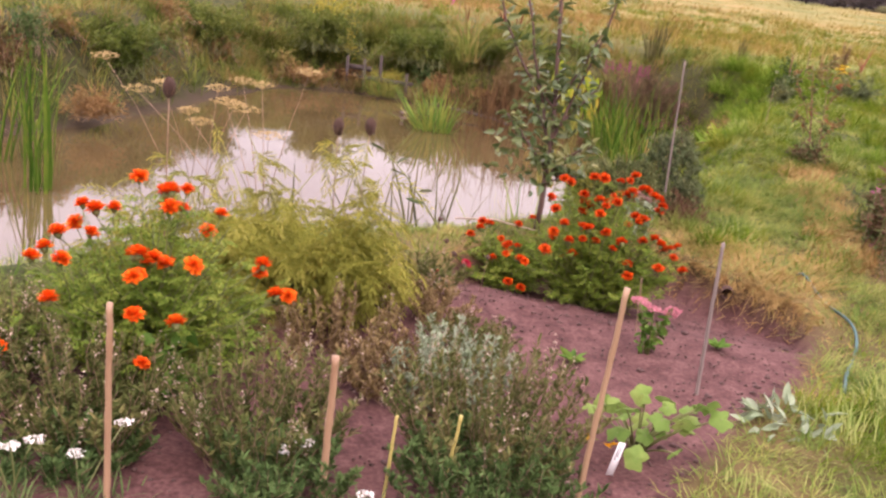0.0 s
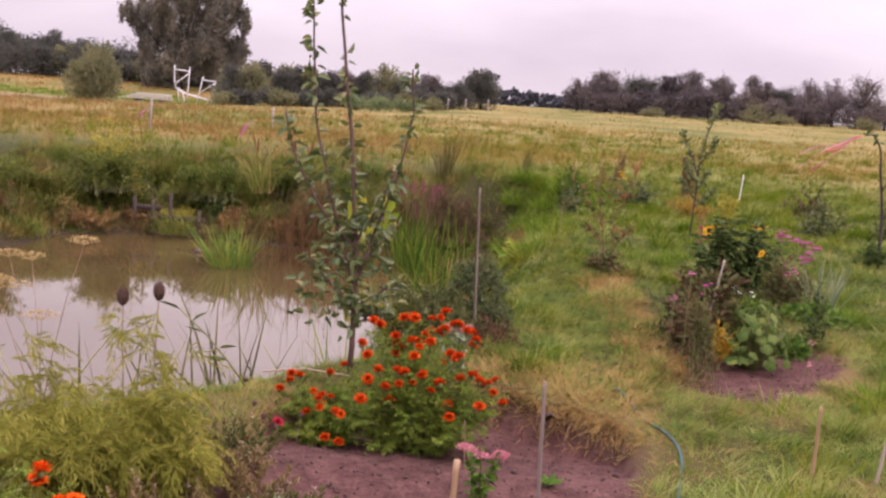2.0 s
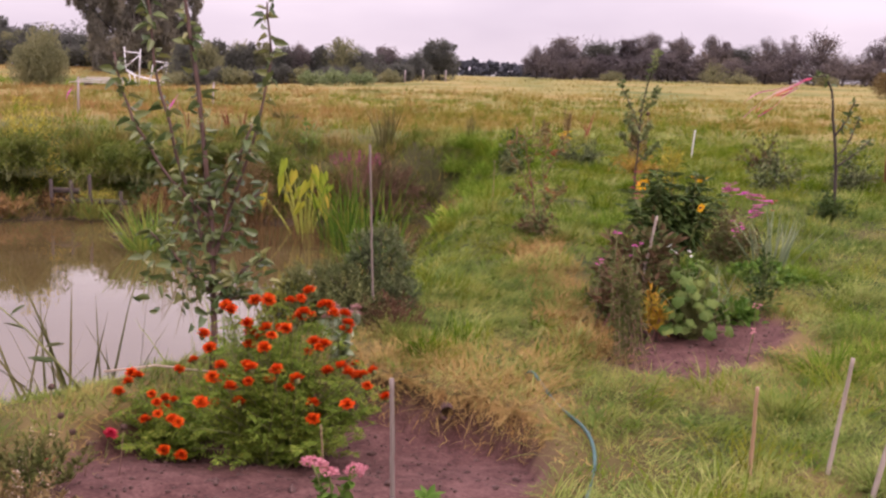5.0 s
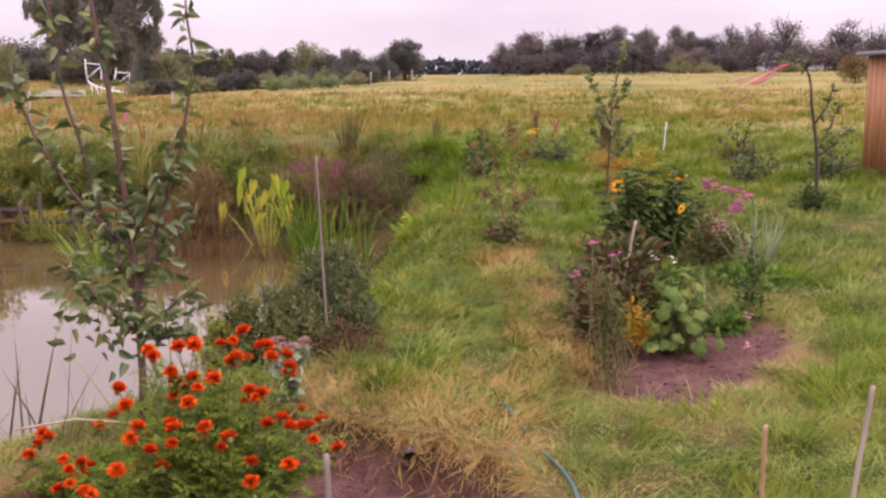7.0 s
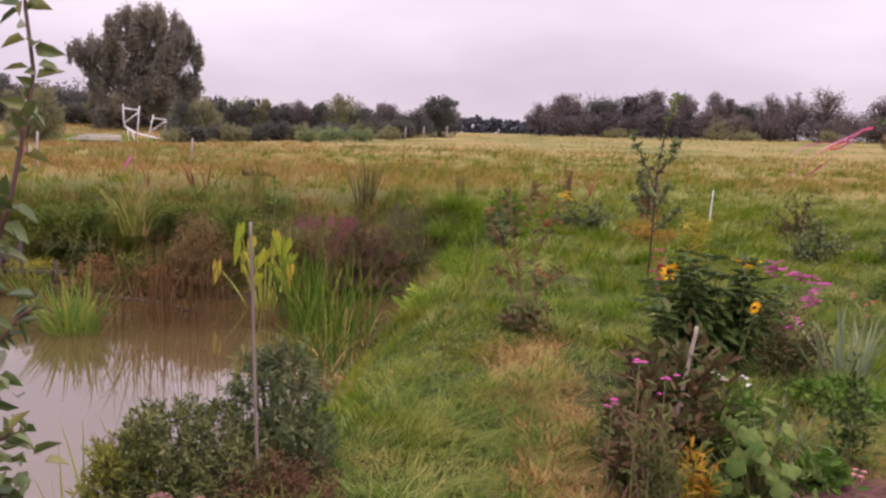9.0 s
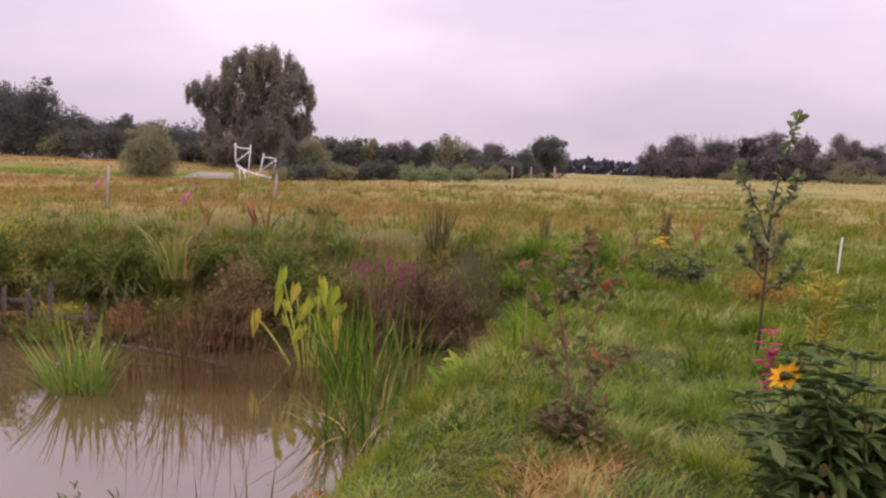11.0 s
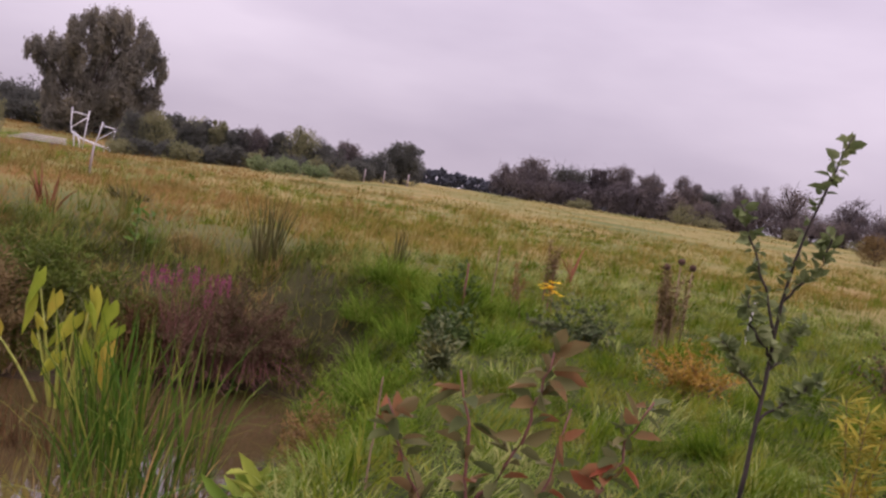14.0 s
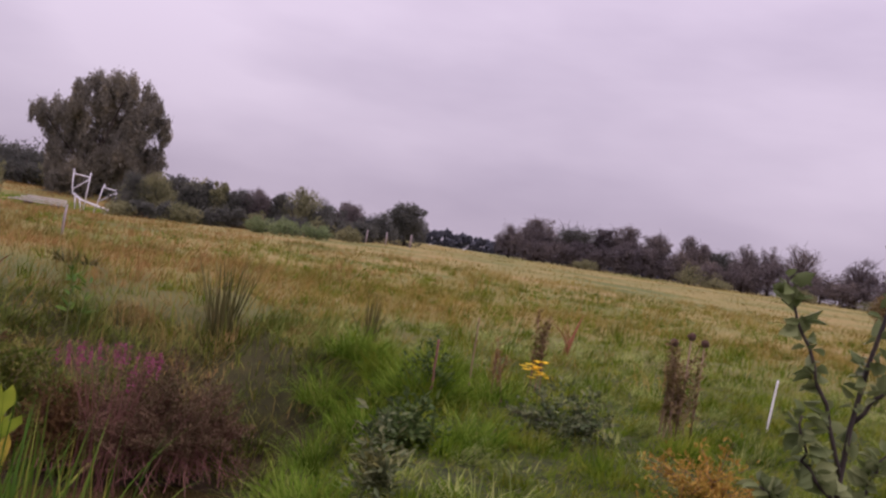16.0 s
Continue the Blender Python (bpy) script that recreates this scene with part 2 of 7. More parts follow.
M_REED = leaf_material("reed_blade", [(0.06, 0.13, 0.02), (0.11, 0.21, 0.035), (0.22, 0.27, 0.05), (0.36, 0.3, 0.06)], 0.3, 0.45, 4, 0.4)
M_CATTAIL = leaf_material("cattail_blade", [(0.018, 0.052, 0.006), (0.045, 0.105, 0.011), (0.1, 0.165, 0.021), (0.3, 0.26, 0.05)], 0.3, 0.5, 4, 0.35, 0.04)
M_DARKREED = leaf_material("dark_reed_blade", [(0.048, 0.053, 0.018), (0.088, 0.088, 0.031), (0.135, 0.11, 0.046)], 0.15, 0.5, 4)
M_BROWNREED = leaf_material("withered_reed", [(0.035, 0.02, 0.01), (0.085, 0.045, 0.02), (0.14, 0.08, 0.034), (0.065, 0.07, 0.022)], 0.15, 0.6, 4)
M_YELLOW = leaf_material("yellowing_arrowhead_leaf", [(0.15, 0.24, 0.022), (0.26, 0.33, 0.033), (0.38, 0.37, 0.045), (0.46, 0.28, 0.05)], 0.35, 0.45, 4, 0.3)
M_PURPLE = leaf_material("purple_loosestrife", [(0.032, 0.032, 0.013), (0.078, 0.062, 0.03), (0.145, 0.092, 0.056), (0.23, 0.1, 0.085)], 0.2, 0.6, 1.0, 0.75, 0.04)
M_RUST = leaf_material("rust_leaf", [(0.15, 0.085, 0.038), (0.26, 0.15, 0.06), (0.35, 0.24, 0.095)], 0.3, 0.5, 5)
M_CHOKE = leaf_material("chokeberry_leaf", [(0.06, 0.085, 0.028), (0.12, 0.142, 0.052), (0.2, 0.185, 0.075), (0.24, 0.15, 0.065), (0.33, 0.08, 0.04)], 0.4, 0.4, 5, 0.3)
M_RUDB = leaf_material("coneflower_leaf", [(0.026, 0.05, 0.017), (0.058, 0.096, 0.027), (0.11, 0.145, 0.042)], 0.2, 0.45, 5)
M_REDLEAF = leaf_material("reddish_leaf", [(0.05, 0.08, 0.025), (0.09, 0.12, 0.04), (0.15, 0.08, 0.05), (0.17, 0.18, 0.06)], 0.2, 0.5, 6)
M_MALLOW = leaf_material("mallow_leaf", [(0.035, 0.072, 0.016), (0.07, 0.125, 0.028), (0.135, 0.19, 0.05), (0.2, 0.235, 0.06)], 0.3, 0.5, 5)
M_DARKRED = leaf_material("amaranth_leaf", [(0.045, 0.07, 0.02), (0.08, 0.105, 0.032), (0.12, 0.068, 0.04), (0.16, 0.15, 0.05)], 0.25, 0.5, 4)
M_BROAD = leaf_material("broad_green_leaf", [(0.045, 0.11, 0.018), (0.085, 0.175, 0.028), (0.19, 0.27, 0.05)], 0.3, 0.45, 5)
M_IRIS = leaf_material("sword_leaf", [(0.13, 0.18, 0.1), (0.22, 0.27, 0.15), (0.36, 0.38, 0.2)], 0.3, 0.45, 4)
M_GOLD = leaf_material("goldenrod_leaf", [(0.18, 0.21, 0.035), (0.38, 0.34, 0.055), (0.58, 0.45, 0.07)], 0.3, 0.5, 3)
M_TURNING = leaf_material("turning_leaf", [(0.14, 0.14, 0.03), (0.3, 0.2, 0.035), (0.42, 0.25, 0.05), (0.34, 0.12, 0.04)], 0.3, 0.5, 5)
M_ORANGEHERB = leaf_material("orange_herb_leaf", [(0.14, 0.17, 0.025), (0.36, 0.28, 0.035), (0.5, 0.28, 0.035), (0.4, 0.11, 0.03)], 0.35, 0.5, 5)
M_DOCKLEAF = leaf_material("yellowing_dock_leaf", [(0.08, 0.17, 0.02), (0.16, 0.26, 0.035), (0.28, 0.33, 0.05), (0.55, 0.42, 0.12)], 0.35, 0.5, 5, 0.2)
M_TUSSOCK = leaf_material("tussock_grass", [(0.03, 0.088, 0.006), (0.078, 0.16, 0.013), (0.17, 0.25, 0.034), (0.28, 0.29, 0.07)], 0.35, 0.6, 3.0, 0.5, 0.0)
M_DOCK = leaf_material("withered_dock", [(0.12, 0.045, 0.025), (0.22, 0.085, 0.045), (0.3, 0.14, 0.07)], 0.25, 0.6, 6)
# Far tree and willow leaves greyed and paled: distance haze put into the colour.
M_TREE = leaf_material("hazed_far_tree_leaf", [(0.075, 0.08, 0.072), (0.112, 0.116, 0.098), (0.155, 0.152, 0.118)], 0.5, 0.8, 0.5, 0.85, 0.03)
M_WILLOW = leaf_material("hazed_willow_leaf", [(0.125, 0.122, 0.105), (0.185, 0.175, 0.145), (0.25, 0.23, 0.178), (0.36, 0.3, 0.17)], 0.5, 0.8, 0.3, 0.82, 0.05)
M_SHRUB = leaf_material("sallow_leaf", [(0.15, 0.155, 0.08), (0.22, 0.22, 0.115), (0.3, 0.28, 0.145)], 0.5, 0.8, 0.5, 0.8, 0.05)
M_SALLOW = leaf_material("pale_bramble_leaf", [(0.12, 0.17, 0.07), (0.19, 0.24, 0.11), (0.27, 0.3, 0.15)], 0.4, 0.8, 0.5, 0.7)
# Oak brown lifted towards purple-grey, so the base colour carries the haze.
M_OAK = leaf_material("hazed_oak_leaf", [(0.108, 0.095, 0.105), (0.148, 0.128, 0.13), (0.193, 0.162, 0.145), (0.24, 0.19, 0.138)], 0.5, 0.8, 0.12, 0.85, 0.03)
# Bluish cast paints the haze over the far wood into its colour.
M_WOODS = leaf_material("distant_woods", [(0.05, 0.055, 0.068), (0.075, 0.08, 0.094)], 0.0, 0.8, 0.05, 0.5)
M_ORANGE = leaf_material("orange_petal", [(0.6, 0.055, 0.006), (0.8, 0.12, 0.009), (0.9, 0.24, 0.015)], 0.2, 0.5, 30, 0.3)
M_REDORANGE = leaf_material("red_orange_petal", [(0.38, 0.025, 0.004), (0.62, 0.065, 0.006), (0.82, 0.17, 0.012)], 0.2, 0.5, 30, 0.3)
M_PINK = leaf_material("pink_petal", [(0.5, 0.16, 0.2), (0.66, 0.3, 0.33)], 0.25, 0.5, 20)
M_MAGENTA = leaf_material("magenta_petal", [(0.42, 0.04, 0.22), (0.6, 0.12, 0.38)], 0.25, 0.5, 20)
M_CRIMSON = leaf_material("crimson_petal", [(0.45, 0.02, 0.05), (0.62, 0.06, 0.1)], 0.2, 0.5, 20)
M_MAGENTA_DEEP = leaf_material("crimson_spike_petal", [(0.34, 0.01, 0.08), (0.5, 0.03, 0.14)], 0.25, 0.5, 20)
M_YPETAL = leaf_material("golden_petal", [(0.75, 0.35, 0.01), (0.85, 0.5, 0.02)], 0.25, 0.5, 20)
M_WHITE = leaf_material("white_floret", [(0.6, 0.58, 0.5), (0.8, 0.78, 0.72)], 0.2, 0.6, 30)
M_UMBEL = leaf_material("dried_umbel", [(0.4, 0.28, 0.12), (0.55, 0.42, 0.2)], 0.2, 0.7, 10)
M_TIP = leaf_material("pale_seed_tip", [(0.35, 0.26, 0.18), (0.5, 0.4, 0.32)], 0.2, 0.7, 10)
M_SPIKE = leaf_material("loosestrife_spike", [(0.16, 0.035, 0.06), (0.27, 0.06, 0.12), (0.4, 0.12, 0.24)], 0.25, 0.6, 6)
M_RIBBON = leaf_material("pink_ribbon", [(0.45, 0.08, 0.2), (0.6, 0.25, 0.38)], 0.3, 0.5, 6)
M_BAMBOO = grain_material("bamboo_cane", (0.24, 0.135, 0.07), (0.42, 0.28, 0.165), 30, 0.5, 0.2, (1, 1, 0.1))
M_GREYWOOD = grain_material("weathered_stake", (0.22, 0.17, 0.13), (0.42, 0.35, 0.3), 40, 0.8, 0.4, (1, 1, 0.08))
M_YSTICK = grain_material("fresh_cut_stick", (0.34, 0.28, 0.06), (0.5, 0.42, 0.14), 40, 0.6, 0.2, (1, 1, 0.1))
M_BARK = grain_material("bark", (0.022, 0.016, 0.014), (0.07, 0.049, 0.042), 40, 0.9, 0.5, (1, 1, 0.3))
M_REDBARK = grain_material("reddish_twig", (0.13, 0.05, 0.04), (0.24, 0.1, 0.075), 40, 0.7, 0.3, (1, 1, 0.2))
M_BROWNBARK = grain_material("brown_fruit_bark", (0.055, 0.03, 0.024), (0.14, 0.075, 0.055), 50, 0.7, 0.4, (1, 1, 0.3))
M_STEM = grain_material("green_stem", (0.09, 0.11, 0.03), (0.18, 0.19, 0.06), 30, 0.6, 0.1)
M_DRYSTEM = grain_material("dry_stem", (0.16, 0.1, 0.06), (0.3, 0.2, 0.12), 30, 0.8, 0.2)
M_TEASEL = grain_material("teasel_head", (0.05, 0.023, 0.015), (0.12, 0.062, 0.04), 300, 0.9, 1.0)
M_ROD = grain_material("grey_rod", (0.13, 0.1, 0.085), (0.25, 0.2, 0.17), 40, 0.8, 0.4, (1, 1, 0.08))
M_HOSE = grain_material("garden_hose", (0.012, 0.06, 0.055), (0.03, 0.1, 0.09), 25, 0.45, 0.1)
M_CLOD = grain_material("soil_clod", (0.05, 0.026, 0.022), (0.12, 0.066, 0.056), 60, 0.95, 0.6)
M_TIMBER = grain_material("old_timber", (0.028, 0.02, 0.017), (0.075, 0.054, 0.045), 20, 0.9, 0.4, (0.3, 1, 1))
M_SHED = grain_material("larch_board", (0.28, 0.11, 0.04), (0.46, 0.2, 0.08), 14, 0.6, 0.3, (1, 1, 0.1))
M_ROOFFELT = grain_material("roof_felt", (0.16, 0.15, 0.16), (0.26, 0.25, 0.26), 60, 0.9, 0.4)
M_STEEL = grain_material("galvanised_tube", (0.5, 0.5, 0.52), (0.7, 0.7, 0.72), 8, 0.45, 0.05)
M_PALEBOARD = grain_material("bleached_board", (0.32, 0.29, 0.27), (0.52, 0.48, 0.45), 6, 0.7, 0.2, (0.2, 1, 1))
M_PAINTPOST = grain_material("faded_post", (0.24, 0.19, 0.19), (0.36, 0.3, 0.3), 20, 0.6, 0.2, (1, 1, 0.1))
M_LABEL = grain_material("white_plastic", (0.7, 0.7, 0.68), (0.8, 0.8, 0.78), 10, 0.35, 0.02)
M_YSTALK = grain_material("yellow_green_stalk", (0.2, 0.24, 0.03), (0.36, 0.36, 0.06), 12, 0.5, 0.1)
M_FLOAT = grain_material("floating_wood", (0.05, 0.03, 0.025), (0.12, 0.075, 0.06), 30, 0.6, 0.4)


# ---- mesh tools ----
class Build:
    """Gathers vertices and faces, and links them as one mesh."""

    def __init__(self):
        self.v, self.f, self.n = [], [], 0

    def add(self, verts, faces):
        verts = np.asarray(verts, float).reshape(-1, 3)
        for block in faces:
            self.f.append(np.asarray(block, np.int64) + self.n)
        self.v.append(verts)
        self.n += len(verts)

    def mesh(self, name, material, smooth=False):
        me = bpy.data.meshes.new(name)
        v = np.concatenate(self.v)
        starts, index, at = [], [], 0
        for block in self.f:
            k, c = block.shape
            starts.append(at + np.arange(k) * c)
            index.append(block.ravel())
            at += k * c
        starts, index = np.concatenate(starts), np.concatenate(index)
        me.vertices.add(len(v))
        me.vertices.foreach_set("co", v.astype(np.float32).ravel())
        me.loops.add(len(index))
        me.loops.foreach_set("vertex_index", index.astype(np.int32))
        me.polygons.add(len(starts))
        me.polygons.foreach_set("loop_start", starts.astype(np.int32))
        if smooth:
            me.polygons.foreach_set("use_smooth", np.ones(len(starts), bool))
        me.update(calc_edges=True)
        me.materials.append(material)
        return me


def thing(name, x, y, label, category, group="", z=None, kind=""):
    """An Empty at the foot of a thing."""
    o = new(name)
    o.location = (x, y, foot(x, y) if z is None else z)
    o.empty_display_size = 0.1
    return tagged(o, label, category, group, kind)


def part(name, build, material, parent, label="", smooth=False):
    o = new(name, build.mesh(name, material, smooth))
    o.parent = parent
    return tagged(o, label, kind="stuff" if name in ("foliage", "stemwork", "blade_mass", "frond_mass", "floret_mass") else "")


def unit(a):
    return a / np.maximum(np.linalg.norm(a, axis=-1, keepdims=True), 1e-9)


def tube(b, pts, radii, sides=6, cap=True):
    pts = np.asarray(pts, float)
    radii = np.broadcast_to(np.asarray(radii, float), (len(pts),))
    d = unit(np.gradient(pts, axis=0))
    ref = np.where(np.abs(d[:, 2:3]) > 0.9, np.array([[1.0, 0, 0]]), np.array([[0, 0, 1.0]]))
    u = unit(np.cross(d, ref))
    w = np.cross(d, u)
    a = np.arange(sides) * 2 * math.pi / sides
    ring = pts[:, None] + radii[:, None, None] * (np.cos(a)[None, :, None] * u[:, None] + np.sin(a)[None, :, None] * w[:, None])
    k = len(pts)
    i, j = np.meshgrid(np.arange(k - 1), np.arange(sides), indexing="ij")
    j2 = (j + 1) % sides
    q = np.stack([i * sides + j, i * sides + j2, (i + 1) * sides + j2, (i + 1) * sides + j], -1).reshape(-1, 4)
    faces = [q]
    if cap:
        faces.append(np.arange(sides)[::-1][None])
        faces.append((np.arange(sides) + (k - 1) * sides)[None])
    b.add(ring.reshape(-1, 3), faces)


def blades(b, base, azim, length, width, lean, bend, segs=3, twist=None):
    """Strap leaves and grass: tapered strips that lean and bend over."""
    base = np.asarray(base, float)
    n = len(base)
    azim, length, width, lean, bend = [np.broadcast_to(np.asarray(q, float), (n,)) for q in (azim, length, width, lean, bend)]
    out = np.stack([np.cos(azim), np.sin(azim), np.zeros(n)], -1)
    side_a = azim + math.pi / 2 if twist is None else azim + math.pi / 2 + twist
    side = np.stack([np.cos(side_a), np.sin(side_a), np.zeros(n)], -1)
    p = base.copy()
    rows = []
    for s in range(segs + 1):
        t = s / segs
        w = width * (1 - t ** 2.2) * (0.75 + 0.5 * min(t * 3, 0.5))
        if s < segs:
            rows.append(p - side * w[:, None] / 2)
            rows.append(p + side * w[:, None] / 2)
        else:
            rows.append(p)
        th = lean + bend * (t + 0.5 / segs)
        p = p + (length / segs)[:, None] * (np.sin(th)[:, None] * out + np.cos(th)[:, None] * np.array([0, 0, 1.0]))
    per = 2 * segs + 1
    v = np.stack(rows, 1).reshape(-1, 3)
    o = np.arange(n)[:, None] * per
    faces = [np.concatenate([o + np.array([[2 * s, 2 * s + 1, 2 * s + 3, 2 * s + 2]]) for s in range(segs - 1)])] if segs > 1 else []
    faces.append(o + np.array([[2 * segs - 2, 2 * segs - 1, 2 * segs]]))
    b.add(v, faces)


def leaves(b, pos, direction, length, width, rng, fold=0.35, droop=0.2, flat=0.6):
    """Oval leaves, folded along the rib and curled at the tip."""
    pos = np.asarray(pos, float)
    n = len(pos)
    d = unit(np.asarray(direction, float))
    length, width = np.broadcast_to(np.asarray(length, float), (n,)), np.broadcast_to(np.asarray(width, float), (n,))
    up = unit(np.array([0, 0, flat]) + rng.normal(0, 0.6, (n, 3)) * (1.2 - flat))
    s = unit(np.cross(d, up))
    u = np.cross(s, d)
    L, Wd = length[:, None], width[:, None]
    tip = pos + d * L - u * L * droop
    v = [pos]
    for a, wv in ((0.3, 0.5), (0.68, 0.42)):
        v.append(pos + d * L * a + s * Wd * wv + u * (Wd * wv * fold - L * droop * a * a))
    v.append(tip)
    for a, wv in ((0.68, 0.42), (0.3, 0.5)):
        v.append(pos + d * L * a - s * Wd * wv + u * (Wd * wv * fold - L * droop * a * a))
    v = np.stack(v, 1).reshape(-1, 3)
    o = np.arange(n)[:, None] * 6
    b.add(v, [np.concatenate([o + np.array([[0, 1, 2, 3]]), o + np.array([[0, 3, 4, 5]])])])


def fronds(b, pos, direction, length, pairs, leaf, width, rng, droop=0.4, sweep=0.6):
    """Feathered leaves: pairs of narrow leaflets along an arching rib."""
    pos, d = np.asarray(pos, float), unit(np.asarray(direction, float))
    n = len(pos)
    length = np.broadcast_to(np.asarray(length, float), (n,))
    side = unit(np.cross(d, np.array([0, 0, 1.0]) + rng.normal(0, 0.35, (n, 3))))
    s = np.linspace(0.12, 1.0, pairs)
    c = pos[:, None] + d[:, None] * (length[:, None] * s)[..., None]
    c[..., 2] -= droop * length[:, None] * s * s
    along = d[:, None] - np.array([0, 0, 2 * droop]) * s[None, :, None]
    for sign in (1.0, -1.0):
        way = unit(along * sweep + sign * side[:, None] + rng.normal(0, 0.25, c.shape))
        ll = leaf * (1.15 - 0.6 * s)[None, :] * rng.uniform(0.7, 1.25, c.shape[:2])
        leaves(b, c.reshape(-1, 3), way.reshape(-1, 3), ll.ravel(), width * rng.uniform(0.7, 1.2, ll.size), rng, 0.25, 0.25, 0.8)


def flakes(b, pos, size, rng, tall=1.0):
    """Small leaf clumps seen from far: bent quads facing all ways."""
    pos = np.asarray(pos, float)
    n = len(pos)
    size = np.broadcast_to(np.asarray(size, float), (n,))[:, None]
    d = unit(rng.normal(0, 1, (n, 3)))
    e = unit(np.cross(d, rng.normal(0, 1, (n, 3))))
    g = np.cross(d, e)
    d = d * np.array([1, 1, tall])
    v = np.stack([pos - d * size * 0.5, pos + e * size * 0.33 + g * size * 0.1, pos + d * size * 0.5, pos - e * size * 0.33 + g * size * 0.1], 1).reshape(-1, 3)
    o = np.arange(n)[:, None] * 4
    b.add(v, [np.concatenate([o + np.array([[0, 1, 2]]), o + np.array([[0, 2, 3]])])])


def blob(b, centre, radii, rng, rough=0.15, rings=6, sides=9):
    """A lumpy rounded body."""
    th = np.linspace(0.12, math.pi - 0.12, rings)
    ph = np.arange(sides) * 2 * math.pi / sides
    r = 1 + rng.uniform(-rough, rough, (rings, sides))
    v = np.stack([np.sin(th)[:, None] * np.cos(ph) * r, np.sin(th)[:, None] * np.sin(ph) * r, np.cos(th)[:, None] * r], -1) * np.asarray(radii) + np.asarray(centre)
    i, j = np.meshgrid(np.arange(rings - 1), np.arange(sides), indexing="ij")
    j2 = (j + 1) % sides
    q = np.stack([i * sides + j, (i + 1) * sides + j, (i + 1) * sides + j2, i * sides + j2], -1).reshape(-1, 4)
    b.add(v.reshape(-1, 3), [q, np.arange(sides)[None], (np.arange(sides) + (rings - 1) * sides)[::-1][None]])


def box(b, lo, hi, bevel=0.0):
    (x0, y0, z0), (x1, y1, z1) = lo, hi
    c = bevel
    prof = [(x0 + c, y0), (x1 - c, y0), (x1, y0 + c), (x1, y1 - c), (x1 - c, y1), (x0 + c, y1), (x0, y1 - c), (x0, y0 + c)] if c else [(x0, y0), (x1, y0), (x1, y1), (x0, y1)]
    k = len(prof)
    v = [(x, y, z0) for x, y in prof] + [(x, y, z1) for x, y in prof]
    q = np.array([[i, (i + 1) % k, k + (i + 1) % k, k + i] for i in range(k)])
    b.add(v, [q, np.arange(k)[::-1][None], (np.arange(k) + k)[None]])


# ---- the lie of the land ----
WATER = -0.90
SHORE = [(-7.1, 7.6), (-7.0, 10.3), (-7.1, 11.7), (-6.8, 13.4), (-5.6, 14.2), (-4.3, 14.1), (-3.4, 14.0), (-2.3, 14.3), (-1.5, 14.7), (-0.8, 15.1),
         (-0.3, 14.9), (-0.2, 13.6), (-0.28, 12.2), (-0.52, 10.6), (-0.85, 9.0), (-1.05, 7.3), (-1.3, 6.1), (-1.7, 5.2), (-2.3, 4.6),
         (-3.0, 3.75), (-3.7, 2.8), (-4.5, 1.8), (-6.2, 1.3), (-7.8, 2.6), (-7.9, 5.6)]
BED = [(-3.2, -1.2), (-2.9, 0.6), (-1.75, 1.5), (-1.5, 2.2), (-1.5, 2.95), (-1.1, 3.3), (-0.62, 3.75), (-0.36, 3.62), (-0.06, 3.36), (0.2, 3.2),
       (0.36, 3.0), (0.33, 2.55), (0.12, 1.9), (-0.1, 1.4), (-0.3, 0.9), (-0.35, 0.2), (-0.6, -0.7), (-1.2, -1.3)]
BED_STAKES = [(0.95, 1.3), (1.6, 1.3), (1.75, 2.0), (1.35, 2.2), (1.1, 2.0)]
BED_SIDE = [(0.72, 3.8), (1.2, 3.7), (1.68, 4.15), (2.1, 4.8), (1.9, 5.2), (1.5, 5.0), (1.2, 5.0), (0.85, 4.6)]


def ramp(a, b, v):
    t = np.clip((v - a) / (b - a), 0, 1)
    return t * t * (3 - 2 * t)


def edge_distance(poly, x, y):
    """Distance to a closed outline, negative inside it."""
    x, y = np.asarray(x, float), np.asarray(y, float)
    best, inside = np.full(x.shape, 1e9), np.zeros(x.shape, bool)
    for (ax, ay), (bx, by) in zip(poly, poly[1:] + poly[:1]):
        dx, dy = bx - ax, by - ay
        t = np.clip(((x - ax) * dx + (y - ay) * dy) / (dx * dx + dy * dy), 0, 1)
        best = np.minimum(best, np.hypot(x - ax - t * dx, y - ay - t * dy))
        inside ^= ((ay > y) != (by > y)) & (x < (bx - ax) * (y - ay) / (by - ay + 1e-12) + ax)
    return np.where(inside, -best, best)


def waves(x, y, s, seed=0.0):
    """Cheap smooth unevenness, about -1 to 1."""
    return (np.sin(x * 1.7 * s + 2.1 + seed) * np.cos(y * 1.3 * s - seed) + 0.6 * np.sin((x + y) * 2.9 * s + seed * 3) * np.cos((x - y) * 2.3 * s + 1.0)
            + 0.4 * np.sin(x * 5.3 * s - y * 4.1 * s + seed)) / 2


